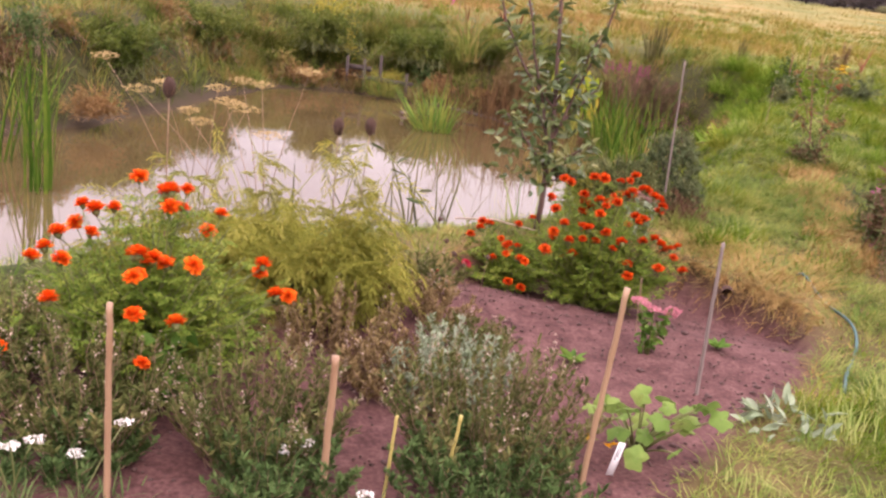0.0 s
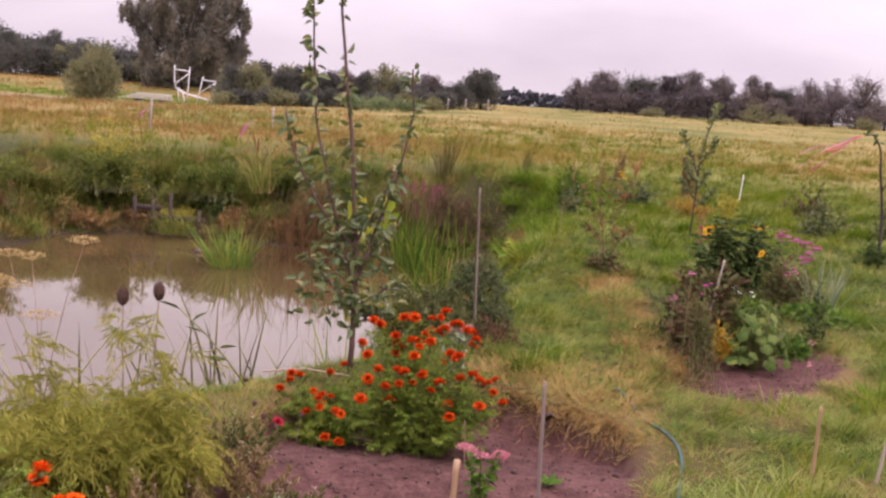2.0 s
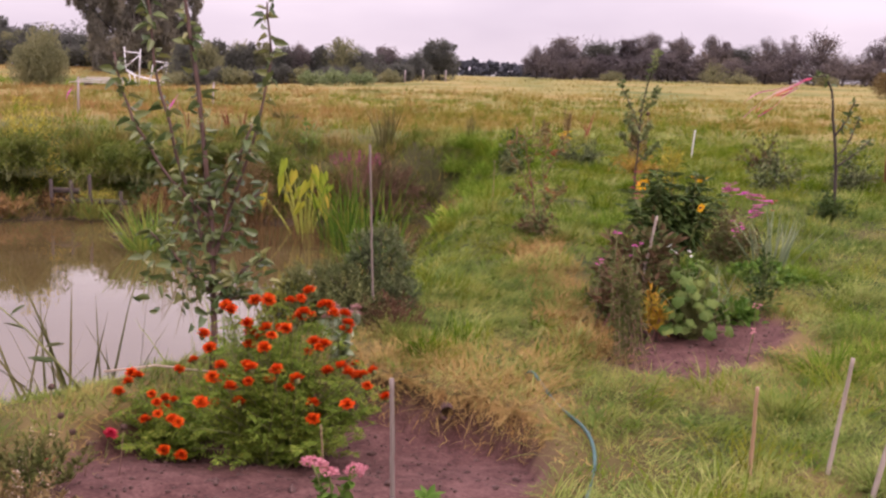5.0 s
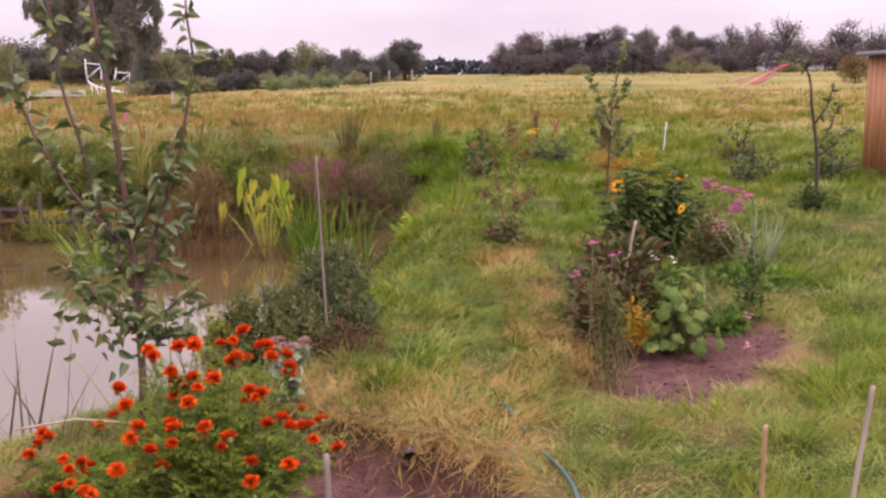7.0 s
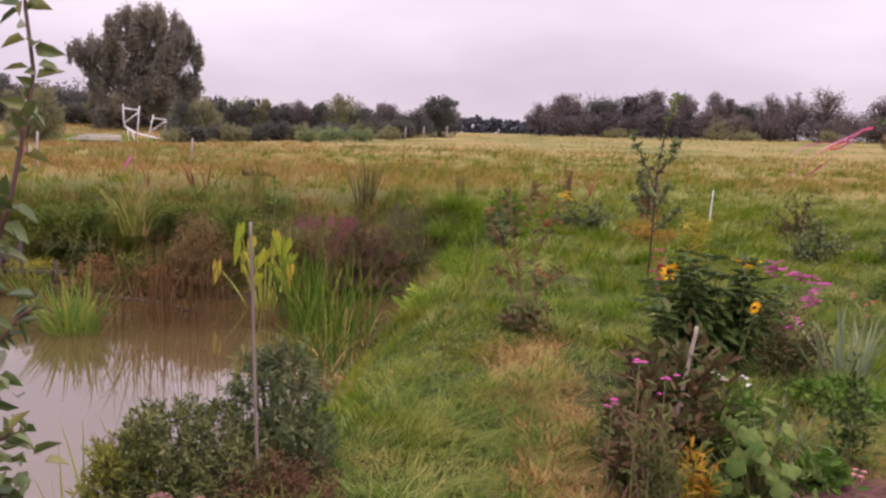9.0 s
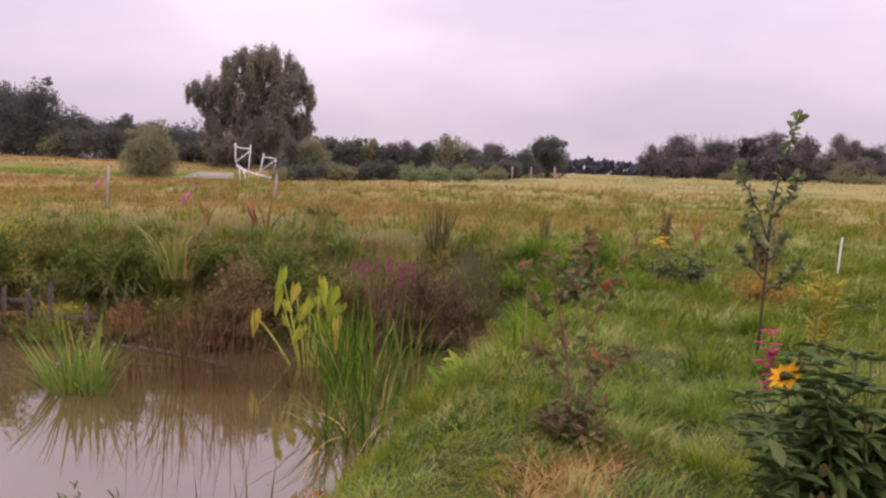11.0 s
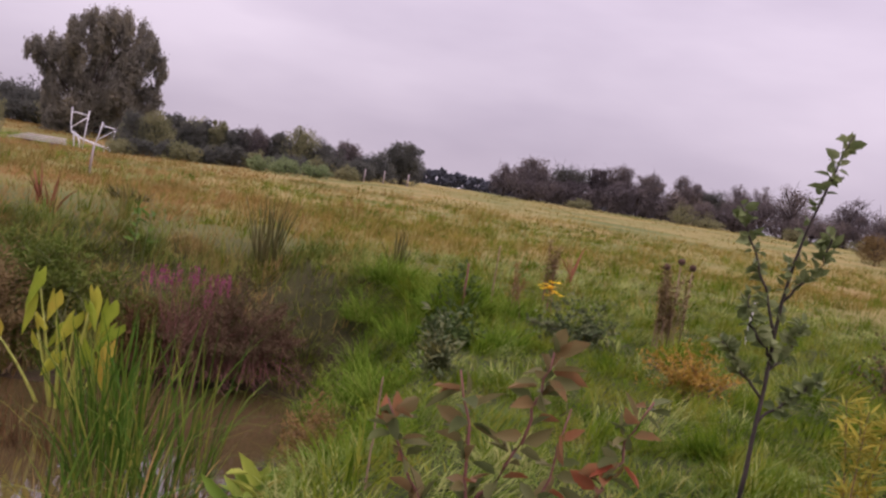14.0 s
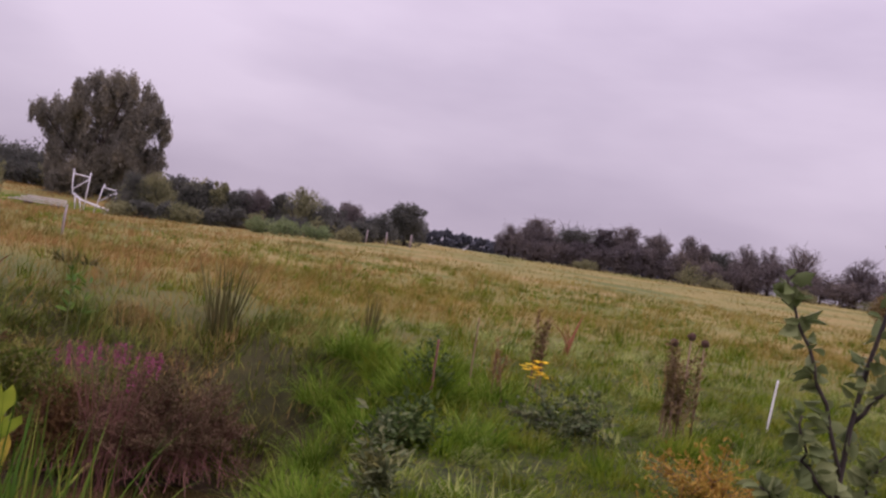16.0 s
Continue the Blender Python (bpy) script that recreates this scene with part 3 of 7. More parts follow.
def height(x, y):
    x, y = np.asarray(x, float), np.asarray(y, float)
    sd = edge_distance(SHORE, x, y) + 0.12 * waves(x, y, 1.2)
    land = 0.22 * ramp(3.5, 10, y) + 0.10 * ramp(10, 22, y) + 1.13 * np.clip((y - 20) / 100, 0, 1.6)
    land = land + 0.053 * np.clip(x, -60, 0) * ramp(20, 100, y)
    land = land + 0.012 * np.clip(x - 8, 0, 110) * ramp(40, 130, y)
    land = land + 0.018 * waves(x, y, 1.1) + 0.05 * ramp(14, 30, y) * waves(x, y, 0.3, 2)
    rise = np.interp(y, [84, 88, 102, 116, 136, 150], [-1.0, -1.05, -0.5, -0.05, 1.3, 1.5])
    land = land + (rise - land) * ramp(-22, -30, x) * ramp(82, 90, y)
    wide = 1.25 + 1.7 * ramp(11.5, 14, y) * ramp(0.0, -1.2, x)
    k = 0.25 * np.clip(sd / wide, 0, 1) + 0.75 * ramp(-0.05, 1.0, sd / wide)
    z = np.where(sd > 0, WATER + (land - WATER) * k, WATER + 0.6 * np.maximum(sd, -1))
    eb = edge_distance(BED, x, y) + 0.05 * waves(x, y, 3.0, 1)
    z = z - ramp(-0.02, 0.05, -eb) * (0.03 + 0.18 * ramp(2.2, 3.2, y)) * ramp(-0.2, 0.6, sd)
    z = z + ramp(0.0, 0.2, -eb) * 0.014 * (waves(x, y, 9, 3) + 0.8 * waves(x, y, 21, 5))
    for poly in (BED_SIDE, BED_STAKES):
        e2 = edge_distance(poly, x, y) + 0.05 * waves(x, y, 4.0, 2)
        z = z - ramp(0.0, 0.1, -e2) * (0.03 - 0.012 * waves(x, y, 12, 1))
    return z


def foot(x, y):
    return float(height(np.array([x]), np.array([y]))[0])


def soil_at(x, y):
    e = np.minimum(edge_distance(BED, x, y), np.minimum(edge_distance(BED_SIDE, x, y), edge_distance(BED_STAKES, x, y)))
    return e + 0.05 * waves(x, y, 3.0, 1)


def steps(a, b, fine, reach, growth=1.16):
    """Grid lines: even from a to b, then ever wider out to the horizon."""
    inner = list(np.arange(a, b + fine / 2, fine))
    lo, hi, g = [], [], fine
    p, q = a, b
    while p > -reach or q < reach:
        g *= growth
        p, q = p - g, q + g
        lo.append(p)
        hi.append(q)
    return np.array(lo[::-1] + inner + hi)


def make_ground():
    xs, ys = steps(-8.0, 5.0, 0.065, 2500), steps(-1.5, 17.0, 0.065, 2500)
    X, Y = np.meshgrid(xs, ys)
    Z = height(X, Y)
    b = Build()
    ny, nx = X.shape
    i, j = np.meshgrid(np.arange(ny - 1), np.arange(nx - 1), indexing="ij")
    q = np.stack([i * nx + j, i * nx + j + 1, (i + 1) * nx + j + 1, (i + 1) * nx + j], -1).reshape(-1, 4)
    b.add(np.stack([X, Y, Z], -1), [q])
    me = b.mesh("ground", M_GROUND, True)
    sd, so = edge_distance(SHORE, X, Y), soil_at(X, Y)
    lanes = {
        "soil": ramp(0.03, -0.03, so) * (sd > 0.3),
        # Mud at the waterline; its spread up the banks paints their shade.
        "mud_and_shade": np.maximum(ramp(0.35, 0.05, sd - 0.35 * ramp(12.5, 14, Y) + 0.15 * waves(X, Y, 3)), 0.4 * ramp(3.4, 1.8, sd) * np.maximum(ramp(12.0, 13.4, Y) * (X < 0.3), ramp(-6.2, -6.8, X))),
        "dry": np.clip(ramp(0.8, 0.05, so) * 0.9 + 0.5 * ramp(0.2, 0.9, waves(X, Y, 0.8, 4)), 0, 1) * (Y < 9),
        "meadow": ramp(15.0, 24.0, Y + 0.6 * waves(X, Y, 0.5)),
        "sand": ramp(-26, -28, X) * ramp(88, 90, Y) * ramp(102, 100, Y),
    }
    for k, val in lanes.items():
        a = me.attributes.new(k, "FLOAT", "POINT")
        a.data.foreach_set("value", np.asarray(val, np.float32).ravel())
    return tagged(new("ground", me), "garden lawn, dug soil beds and rough meadow running to the trees", "ground", kind="structure")


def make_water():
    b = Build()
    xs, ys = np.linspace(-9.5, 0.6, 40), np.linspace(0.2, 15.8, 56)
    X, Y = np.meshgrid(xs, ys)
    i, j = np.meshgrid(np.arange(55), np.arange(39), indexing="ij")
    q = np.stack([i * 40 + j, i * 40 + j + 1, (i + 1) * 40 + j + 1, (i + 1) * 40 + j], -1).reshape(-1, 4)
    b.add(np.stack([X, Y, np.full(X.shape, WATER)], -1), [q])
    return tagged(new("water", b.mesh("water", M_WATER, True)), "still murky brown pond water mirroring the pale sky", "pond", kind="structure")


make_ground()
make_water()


# ---- grass ----
def scatter(rng, n, x0, x1, y0, y1, keep):
    """n places in a rectangle where keep says so."""
    got, total = [], 0
    while total < n:
        p = np.stack([rng.uniform(x0, x1, 2 * n), rng.uniform(y0, y1, 2 * n)], -1)
        p = p[keep(p[:, 0], p[:, 1], rng)]
        got.append(p)
        total += len(p)
    return np.concatenate(got)[:n]


def turf(name, seed, places, length, width, lean, bend, material, label, segs=3, tufted=0.6, per_tuft=26, spread=0.035):
    """Blades gathered in tufts that differ in height and lean."""
    rng = np.random.default_rng(seed)
    n = len(places)
    k = max(1, n // per_tuft)
    own = rng.integers(0, k, n)
    loose = rng.random(n) > tufted
    near = places[own] + rng.normal(0, spread, (n, 2))
    at = np.where(loose[:, None], places, near)
    base = np.stack([at[:, 0], at[:, 1], height(at[:, 0], at[:, 1]) - 0.01], -1)
    comb = 3.0 * waves(at[:, 0], at[:, 1], 1.3, 7)
    fan = np.arctan2(at[:, 1] - places[own, 1], at[:, 0] - places[own, 0]) + rng.normal(0, 0.5, n)
    swept = (rng.random(k) < 0.5)[own] & ~loose
    az = np.where(swept, comb[own] + rng.normal(0, 0.35, n), np.where(loose, rng.uniform(0, 2 * math.pi, n), fan))
    tall = np.exp(rng.normal(0, 0.42, k))[own]
    tip = rng.normal(0, 0.22, k)[own]
    grow = np.where(loose, 0.7, tall) * (0.95 + 0.35 * waves(at[:, 0], at[:, 1], 1.6, 3) + 0.4 * waves(at[:, 0], at[:, 1], 5.2, 8))
    b = Build()
    blades(b, base, az, rng.uniform(*length, n) * np.clip(grow, 0.35, 1.6), rng.uniform(*width, n), np.clip(rng.uniform(*lean, n) + tip, 0, 1.9), rng.uniform(*bend, n), segs, rng.uniform(-0.6, 0.6, n))
    return tagged(new(name, b.mesh(name, material)), label, "grass", kind="stuff")


def on_lawn(x, y, rng):
    d = edge_distance(SHORE, x, y)
    strip = (np.abs(x - 0.66 - 0.08 * waves(x, y, 3)) < 0.25) & (y > 4.2) & (y < 7.0)
    rim = (soil_at(x, y) < 0.42 + 0.2 * waves(x, y, 2.4)) & (y > 2.4) & (x < 0.5)
    return (d > 0.75 + 0.3 * waves(x, y, 2)) & (soil_at(x, y) > 0.03) & ~((strip | rim) & (rng.random(len(x)) < 0.85))


def on_bank(x, y, rng):
    d = edge_distance(SHORE, x, y)
    return (d > 0.12) & (d < 3.0) & (soil_at(x, y) > 0.05)


r0 = np.random.default_rng(11)
turf("lawn_grass", 1, scatter(r0, 120000, -0.5, 3.0, 0.0, 5.5, on_lawn), (0.045, 0.115), (0.0026, 0.0055), (0.6, 1.5), (0.2, 1.2), M_LAWN, "soft uncut lawn grass lying in green and yellow swathes", 3, 0.72, 44, 0.04)
turf("lawn_grass", 2, scatter(r0, 90000, -0.6, 6.0, 5.0, 10.6, on_lawn), (0.05, 0.13), (0.004, 0.008), (0.35, 1.3), (0.2, 1.2), M_LAWN, "shaggy lawn grass along the pond bank", 2, 0.75, 40, 0.055)
turf("lawn_grass", 3, scatter(r0, 34000, 2.8, 7.5, 1.5, 7.5, on_lawn), (0.05, 0.14), (0.004, 0.008), (0.35, 1.3), (0.2, 1.2), M_LAWN, "shaggy lawn grass beside the flower bed", 2, 0.7, 40, 0.055)
turf("lush_grass", 4, scatter(r0, 110000, -0.8, 9.0, 9.3, 24.0, lambda x, y, rng: on_lawn(x, y, rng) & (rng.random(len(x)) < 1 - 0.95 * ramp(12.5, 23, y))), (0.06, 0.17), (0.0045, 0.009), (0.25, 1.2), (0.2, 1.2), M_LUSH, "lush green uncut grass between young shrubs", 2, 0.78, 44, 0.065)
turf("bank_grass", 5, scatter(r0, 26000, -5.5, -0.9, -0.6, 5.2, on_bank), (0.04, 0.11), (0.003, 0.007), (0.2, 1.1), (0.3, 1.4), M_LAWN, "short yellowing grass on the near pond bank")
turf("bank_grass", 9, scatter(r0, 26000, -2.9, -0.7, 1.6, 4.7, lambda x, y, rng: (edge_distance(SHORE, x, y) > 0.05) & (soil_at(x, y) > 0.02)), (0.03, 0.09), (0.003, 0.006), (0.3, 1.3), (0.2, 1.2), M_LAWN, "short green and tan grass above the near water edge", 2, 0.75, 44, 0.05)
turf("dry_grass", 10, scatter(r0, 9000, -2.6, -0.8, 1.8, 4.3, lambda x, y, rng: (edge_distance(SHORE, x, y) > 0.3) & (soil_at(x, y) > 0.01) & (waves(x, y, 3.3, 4) > 0.0)), (0.03, 0.08), (0.003, 0.006), (0.8, 1.6), (0.1, 0.8), M_STRAW, "dry tan grass on the near bank", 2, 0.8, 44, 0.05)
turf("bank_grass", 6, scatter(r0, 30000, -8.6, 0.2, 12.6, 17.4, on_bank), (0.1, 0.34), (0.008, 0.016), (0.05, 0.9), (0.2, 1.6), M_BANK, "rank grass and herbs on the far pond bank", 2, 0.8, 40, 0.09)
turf("bank_grass", 7, scatter(r0, 14000, -10.0, -6.6, 2.0, 14.5, on_bank), (0.12, 0.4), (0.008, 0.018), (0.05, 0.9), (0.2, 1.6), M_BANK, "rank grass on the pond bank", 2, 0.8, 40, 0.09)
turf("bank_grass", 8, scatter(r0, 18000, -0.9, 0.6, 6.3, 15.6, on_bank), (0.05, 0.16), (0.004, 0.009), (0.2, 1.2), (0.3, 1.5), M_LUSH, "green grass hanging over the pond bank", 2, 0.75, 36, 0.06)


def cut_zone(x, y, rng):
    return (soil_at(x, y) > 0.05) & (rng.random(len(x)) < 0.25 + 0.75 * ramp(-0.3, 0.3, waves(x, y, 1.6, 9)))


turf("cut_swathe", 16, scatter(r0, 15000, 0.35, 3.0, 0.6, 3.9, cut_zone), (0.1, 0.2), (0.003, 0.006), (1.3, 1.65), (0.05, 0.5), M_LAWN, "swathes of long cut grass lying flat", 3, 0.85, 50, 0.05)
turf("cut_swathe", 17, scatter(r0, 9000, -0.2, 1.0, 3.6, 8.0, lambda x, y, rng: (soil_at(x, y) > 0.1) & (waves(x, y, 1.6, 5) > 0.1)), (0.1, 0.2), (0.003, 0.006), (1.0, 1.5), (0.1, 0.6), M_LAWN, "swathes of long cut grass lying flat", 3, 0.85, 50, 0.05)
turf("dry_grass", 19, scatter(r0, 15000, 0.35, 3.4, 0.4, 4.4, lambda x, y, rng: (soil_at(x, y) > 0.05) & (waves(x, y, 3.1, 2) + 0.5 * waves(x, y, 1.15, 2) > 0.22 + 0.75 * ramp(1.7, 1.2, x) * ramp(1.5, 2.3, y))), (0.06, 0.15), (0.003, 0.006), (1.2, 1.7), (0.1, 0.6), M_STRAW, "dry tan grass lying in patches on the lawn", 3, 0.85, 50, 0.06)
turf("dry_grass", 23, scatter(r0, 5000, 0.9, 3.0, 4.0, 6.2, lambda x, y, rng: (soil_at(x, y) > 0.02) & (soil_at(x, y) < 0.45 + 0.25 * waves(x, y, 2))), (0.04, 0.11), (0.003, 0.006), (0.9, 1.6), (0.1, 0.7), M_STRAW, "dry tan grass round the small soil bed", 2, 0.8, 40, 0.05)
turf("dark_grass", 20, scatter(r0, 17000, -0.4, 3.4, 1.0, 8.5, lambda x, y, rng: (soil_at(x, y) > 0.1) & (edge_distance(SHORE, x, y) > 0.8) & (waves(x, y, 4.6, 6) > 0.1)), (0.08, 0.17), (0.0035, 0.007), (0.4, 1.3), (0.3, 1.3), M_LUSH, "dark green grass tufts in the lawn", 3, 0.9, 50, 0.06)
turf("pale_grass", 24, scatter(r0, 19000, -0.3, 3.4, 0.4, 8.5, lambda x, y, rng: (soil_at(x, y) > 0.1) & (edge_distance(SHORE, x, y) > 0.8) & (waves(x, y, 5.5, 13) > 0.1)), (0.07, 0.16), (0.003, 0.006), (0.6, 1.4), (0.3, 1.2), M_PALE, "pale yellow-green grass tufts in the lawn", 3, 0.92, 60, 0.06)
turf("pale_grass", 25, scatter(r0, 30000, -0.3, 8.0, 8.5, 21.0, lambda x, y, rng: (edge_distance(SHORE, x, y) > 1.0) & (waves(x, y, 3.7, 13) > 0.15)), (0.08, 0.2), (0.005, 0.01), (0.4, 1.2), (0.3, 1.2), M_PALE, "pale yellow-green grass tufts in lush grass", 2, 0.92, 60, 0.08)
turf("dark_grass", 26, scatter(r0, 16000, -0.3, 5.0, 8.5, 16.5, lambda x, y, rng: (edge_distance(SHORE, x, y) > 0.9) & (waves(x, y, 3.4, 21) > 0.15)), (0.1, 0.24), (0.005, 0.01), (0.3, 1.2), (0.3, 1.3), M_LUSH, "dark green grass tussocks", 2, 0.94, 70, 0.08)
turf("lawn_grass", 22, scatter(r0, 9000, -1.1, 0.2, 3.6, 5.0, lambda x, y, rng: (soil_at(x, y) > 0.08) & (edge_distance(SHORE, x, y) > 0.45)), (0.03, 0.08), (0.003, 0.006), (0.4, 1.4), (0.2, 1.1), M_LAWN, "short tan and green grass behind the bed", 2, 0.6, 30, 0.04)


def in_meadow(x, y, rng):
    start = 16.2 + 5.5 * ramp(-1.0, 4.0, x) + 1.2 * waves(x, y, 0.6)
    return (rng.random(len(x)) < 0.06 + 0.94 * ramp(start - 1.5, start + 13.0, y)) & (edge_distance(SHORE, x, y) > 1.6) & (np.abs(x - 1) < 7 + 0.62 * y) & ~((x < -26.5) & (y > 88) & (y < 117))


def russet_meadow(x, y, rng):
    return in_meadow(x, y, rng) & (rng.random(len(x)) < ramp(0.1, -0.2, x / y + 0.06 * waves(x, y, 0.25)))


def olive_meadow(x, y, rng):
    return in_meadow(x, y, rng) & (rng.random(len(x)) > ramp(0.1, -0.2, x / y + 0.06 * waves(x, y, 0.25)))


def before_meadow(x, y, rng):
    return (rng.random(len(x)) < 1.15 - ramp(18, 52, y)) & (edge_distance(SHORE, x, y) > 2.0)


turf("lush_grass", 18, scatter(r0, 52000, -14, 20, 15.5, 46, before_meadow), (0.1, 0.26), (0.008, 0.017), (0.05, 0.8), (0.2, 1.3), M_LUSH, "green grass mixed into the meadow edge", 2, 0.8, 34, 0.1)
for k, (n, x1, y0, y1, ln, wd, sg, sp) in enumerate(((52000, 18, 15.5, 28, (0.14, 0.36), (0.007, 0.013), 2, 0.12), (42000, 36, 27, 55, (0.16, 0.4), (0.014, 0.028), 2, 0.25), (26000, 90, 54, 146, (0.1, 0.2), (0.035, 0.08), 2, 0.9))):
    turf("meadow_grass", 30 + k, scatter(r0, n // 2, -x1, x1, y0, y1, olive_meadow), ln, wd, (0.1, 1.0), (0.2, 1.4), M_MEADOW, "olive and gold meadow grass gone to seed", sg, 0.7, 30, sp)
    turf("meadow_grass", 40 + k, scatter(r0, n // 2, -x1, x1, y0, y1, russet_meadow), ln, wd, (0.1, 1.0), (0.2, 1.4), M_RUSSET, "russet and straw-coloured meadow grass", sg, 0.7, 30, sp)


turf("russet_bank", 51, scatter(r0, 16000, -90, -27, 117, 138, lambda x, y, rng: x < -26.5), (0.15, 0.3), (0.06, 0.12), (0.1, 0.9), (0.2, 1.0), M_RUSTGRASS, "russet rough grass on the far rise", 2, 0.6, 30, 0.6)
turf("green_strip", 50, scatter(r0, 22000, -80, -27, 101, 117, lambda x, y, rng: x < -26.5), (0.12, 0.25), (0.05, 0.1), (0.1, 0.9), (0.2, 1.0), M_TUSSOCK, "mown green strip beyond the sandy track", 2, 0.6, 30, 0.5)


def on_rim(x, y, rng):
    e = np.minimum(edge_distance(BED, x, y), edge_distance(BED_SIDE, x, y))
    return (e > 0.03) & (e < 0.5 + 0.28 * waves(x, y, 2.4)) & (y > 1.6) & ((x > -0.9) | (rng.random(len(x)) < 0.25)) & (edge_distance(SHORE, x, y) > 0.8)


turf("cut_straw", 13, scatter(r0, 36000, -1.9, 2.3, 1.2, 5.6, on_rim), (0.04, 0.1), (0.003, 0.006), (1.2, 1.75), (0.1, 0.9), M_STRAW, "dry cut grass along the dug edge of the bed", 2, 0.7, 30, 0.04)
turf("cut_straw", 14, scatter(r0, 18000, 0.3, 1.05, 4.0, 7.2, lambda x, y, rng: np.abs(x - 0.7 - 0.08 * waves(x, y, 3)) < 0.19), (0.06, 0.14), (0.004, 0.007), (0.9, 1.6), (0.1, 0.8), M_RUSTGRASS, "browned cut grass beside the flower clump", 2, 0.7, 30, 0.04)
turf("cut_straw", 11, scatter(r0, 9000, -0.75, 0.5, 3.2, 4.45, lambda x, y, rng: (soil_at(x, y) > 0.02) & (soil_at(x, y) < 0.5 + 0.3 * waves(x, y, 2.2)) & (edge_distance(SHORE, x, y) > 0.5)), (0.06, 0.13), (0.003, 0.006), (0.8, 1.6), (0.1, 0.9), M_STRAW, "golden dry grass lying behind the bed", 3, 0.8, 44, 0.05)
turf("cut_straw", 15, scatter(r0, 2600, -0.6, 0.5, 2.9, 4.3, lambda x, y, rng: (soil_at(x, y) > 0.06) & (soil_at(x, y) < 0.36)), (0.03, 0.08), (0.003, 0.006), (0.7, 1.6), (0.2, 1.2), M_STRAW, "dry grass tufts above the bed edge", 3, 0.8, 40, 0.03)


turf("cut_straw", 21, scatter(r0, 5200, -0.6, 0.6, 2.8, 4.4, lambda x, y, rng: (soil_at(x, y) > -0.01) & (soil_at(x, y) < 0.09)), (0.03, 0.09), (0.003, 0.006), (1.2, 2.3), (0.2, 1.0), M_RUSTGRASS, "browned grass hanging over the dug edge of the bed", 3, 0.85, 60, 0.03)


def make_clods():
    rng = np.random.default_rng(21)
    pts = scatter(rng, 2800, -2.6, 2.1, 0.0, 5.0, lambda x, y, r: soil_at(x, y) < -0.02)
    b = Build()
    z = height(pts[:, 0], pts[:, 1])
    for (x, y), zz in zip(pts, z):
        s = rng.uniform(0.003, 0.009) * (1.9 if rng.random() < 0.08 else 1)
        blob(b, (x, y, zz + s * 0.3), (s * rng.uniform(0.8, 1.4), s, s * 0.7), rng, 0.25, 3, 5)
    tagged(new("soil_clods", b.mesh("soil_clods", M_CLOD)), "crumbly purplish-brown clods on the dug beds", "soil", kind="stuff")


make_clods()


# ---- plants ----
def dome(rng, n, w, h, low=0.0):
    """Places in a rounded bush of width w and height h."""
    d = unit(rng.normal(0, 1, (n, 3)))
    d[:, 2] = np.abs(d[:, 2])
    r = rng.random(n) ** 0.4
    p = d * r[:, None] * np.array([w / 2, w / 2, h])
    p[:, 2] = np.maximum(p[:, 2], low * h)
    return p


def stem_lines(rng, tips, spread=0.06, bow=0.25):
    """Bowed lines from the foot to each tip."""
    out = []
    for t in tips:
        a = np.array([rng.normal(0, spread), rng.normal(0, spread), 0.0])
        m = (a + t) / 2 + np.array([t[0] * -bow * 0.5, t[1] * -bow * 0.5, t[2] * 0.08])
        s = np.linspace(0, 1, 5)[:, None]
        out.append((1 - s) ** 2 * a + 2 * s * (1 - s) * m + s * s * t)
    return out


def bush(name, x, y, w, h, label, category, leaf_mat, stem_mat, seed, stems=14, per_stem=30, leaf=(0.03, 0.012), thick=0.003, start=0.25, upward=0.5, spread=0.05, z=None, scatter_out=0.03, group="", droop=0.2, even=False, fill=0.7):
    """A bush or herb: bowed stems, leaves all along them."""
    rng = np.random.default_rng(seed)
    o = thing(name, x, y, label, category, group, z)
    tips = dome(rng, stems, w, h, 0.35)
    if even:
        tips[:, 2] = h * rng.uniform(0.6, 1.0, stems)
    lines = stem_lines(rng, tips, spread)
    sb, lb = Build(), Build()
    pos, dirs = [], []
    for ln in lines:
        tube(sb, ln, np.linspace(thick, thick * 0.4, 5), 4, False)
        t = rng.uniform(start, 1.0, per_stem) * 4
        k = np.minimum(t.astype(int), 3)
        f = (t - k)[:, None]
        c = ln[k] * (1 - f) + ln[k + 1] * f
        dd = rng.normal(0, 1, (per_stem, 3))
        dd[:, 2] = dd[:, 2] * 0.5 + upward
        dd += unit(ln[4] - ln[0]) * 0.3
        dd = unit(dd)
        pos.append(c + dd * rng.uniform(0, scatter_out, (per_stem, 1)))
        dirs.append(dd)
    m = int(fill * stems * per_stem)
    if m and not even:
        q = dome(rng, m, w, h * 0.96, 0.1) * (0.86 + 0.2 * rng.random((m, 1)))
        q = q[rng.random(m) < 0.62 + 0.5 * waves(q[:, 0] / w, q[:, 2] / h + q[:, 1] / w, 3.0, seed)]
        pos.append(q)
        dirs.append(unit(q / np.array([w / 2, w / 2, h]) + rng.normal(0, 0.6, q.shape) + np.array([0, 0, 0.2])))
    pos, dirs = np.concatenate(pos), np.concatenate(dirs)
    n = len(pos)
    leaves(lb, pos, dirs, leaf[0] * rng.uniform(0.6, 1.3, n), leaf[1] * rng.uniform(0.7, 1.2, n), rng, droop=droop)
    part("stemwork", sb, stem_mat, o)
    part("foliage", lb, leaf_mat, o)
    return o, tips, rng


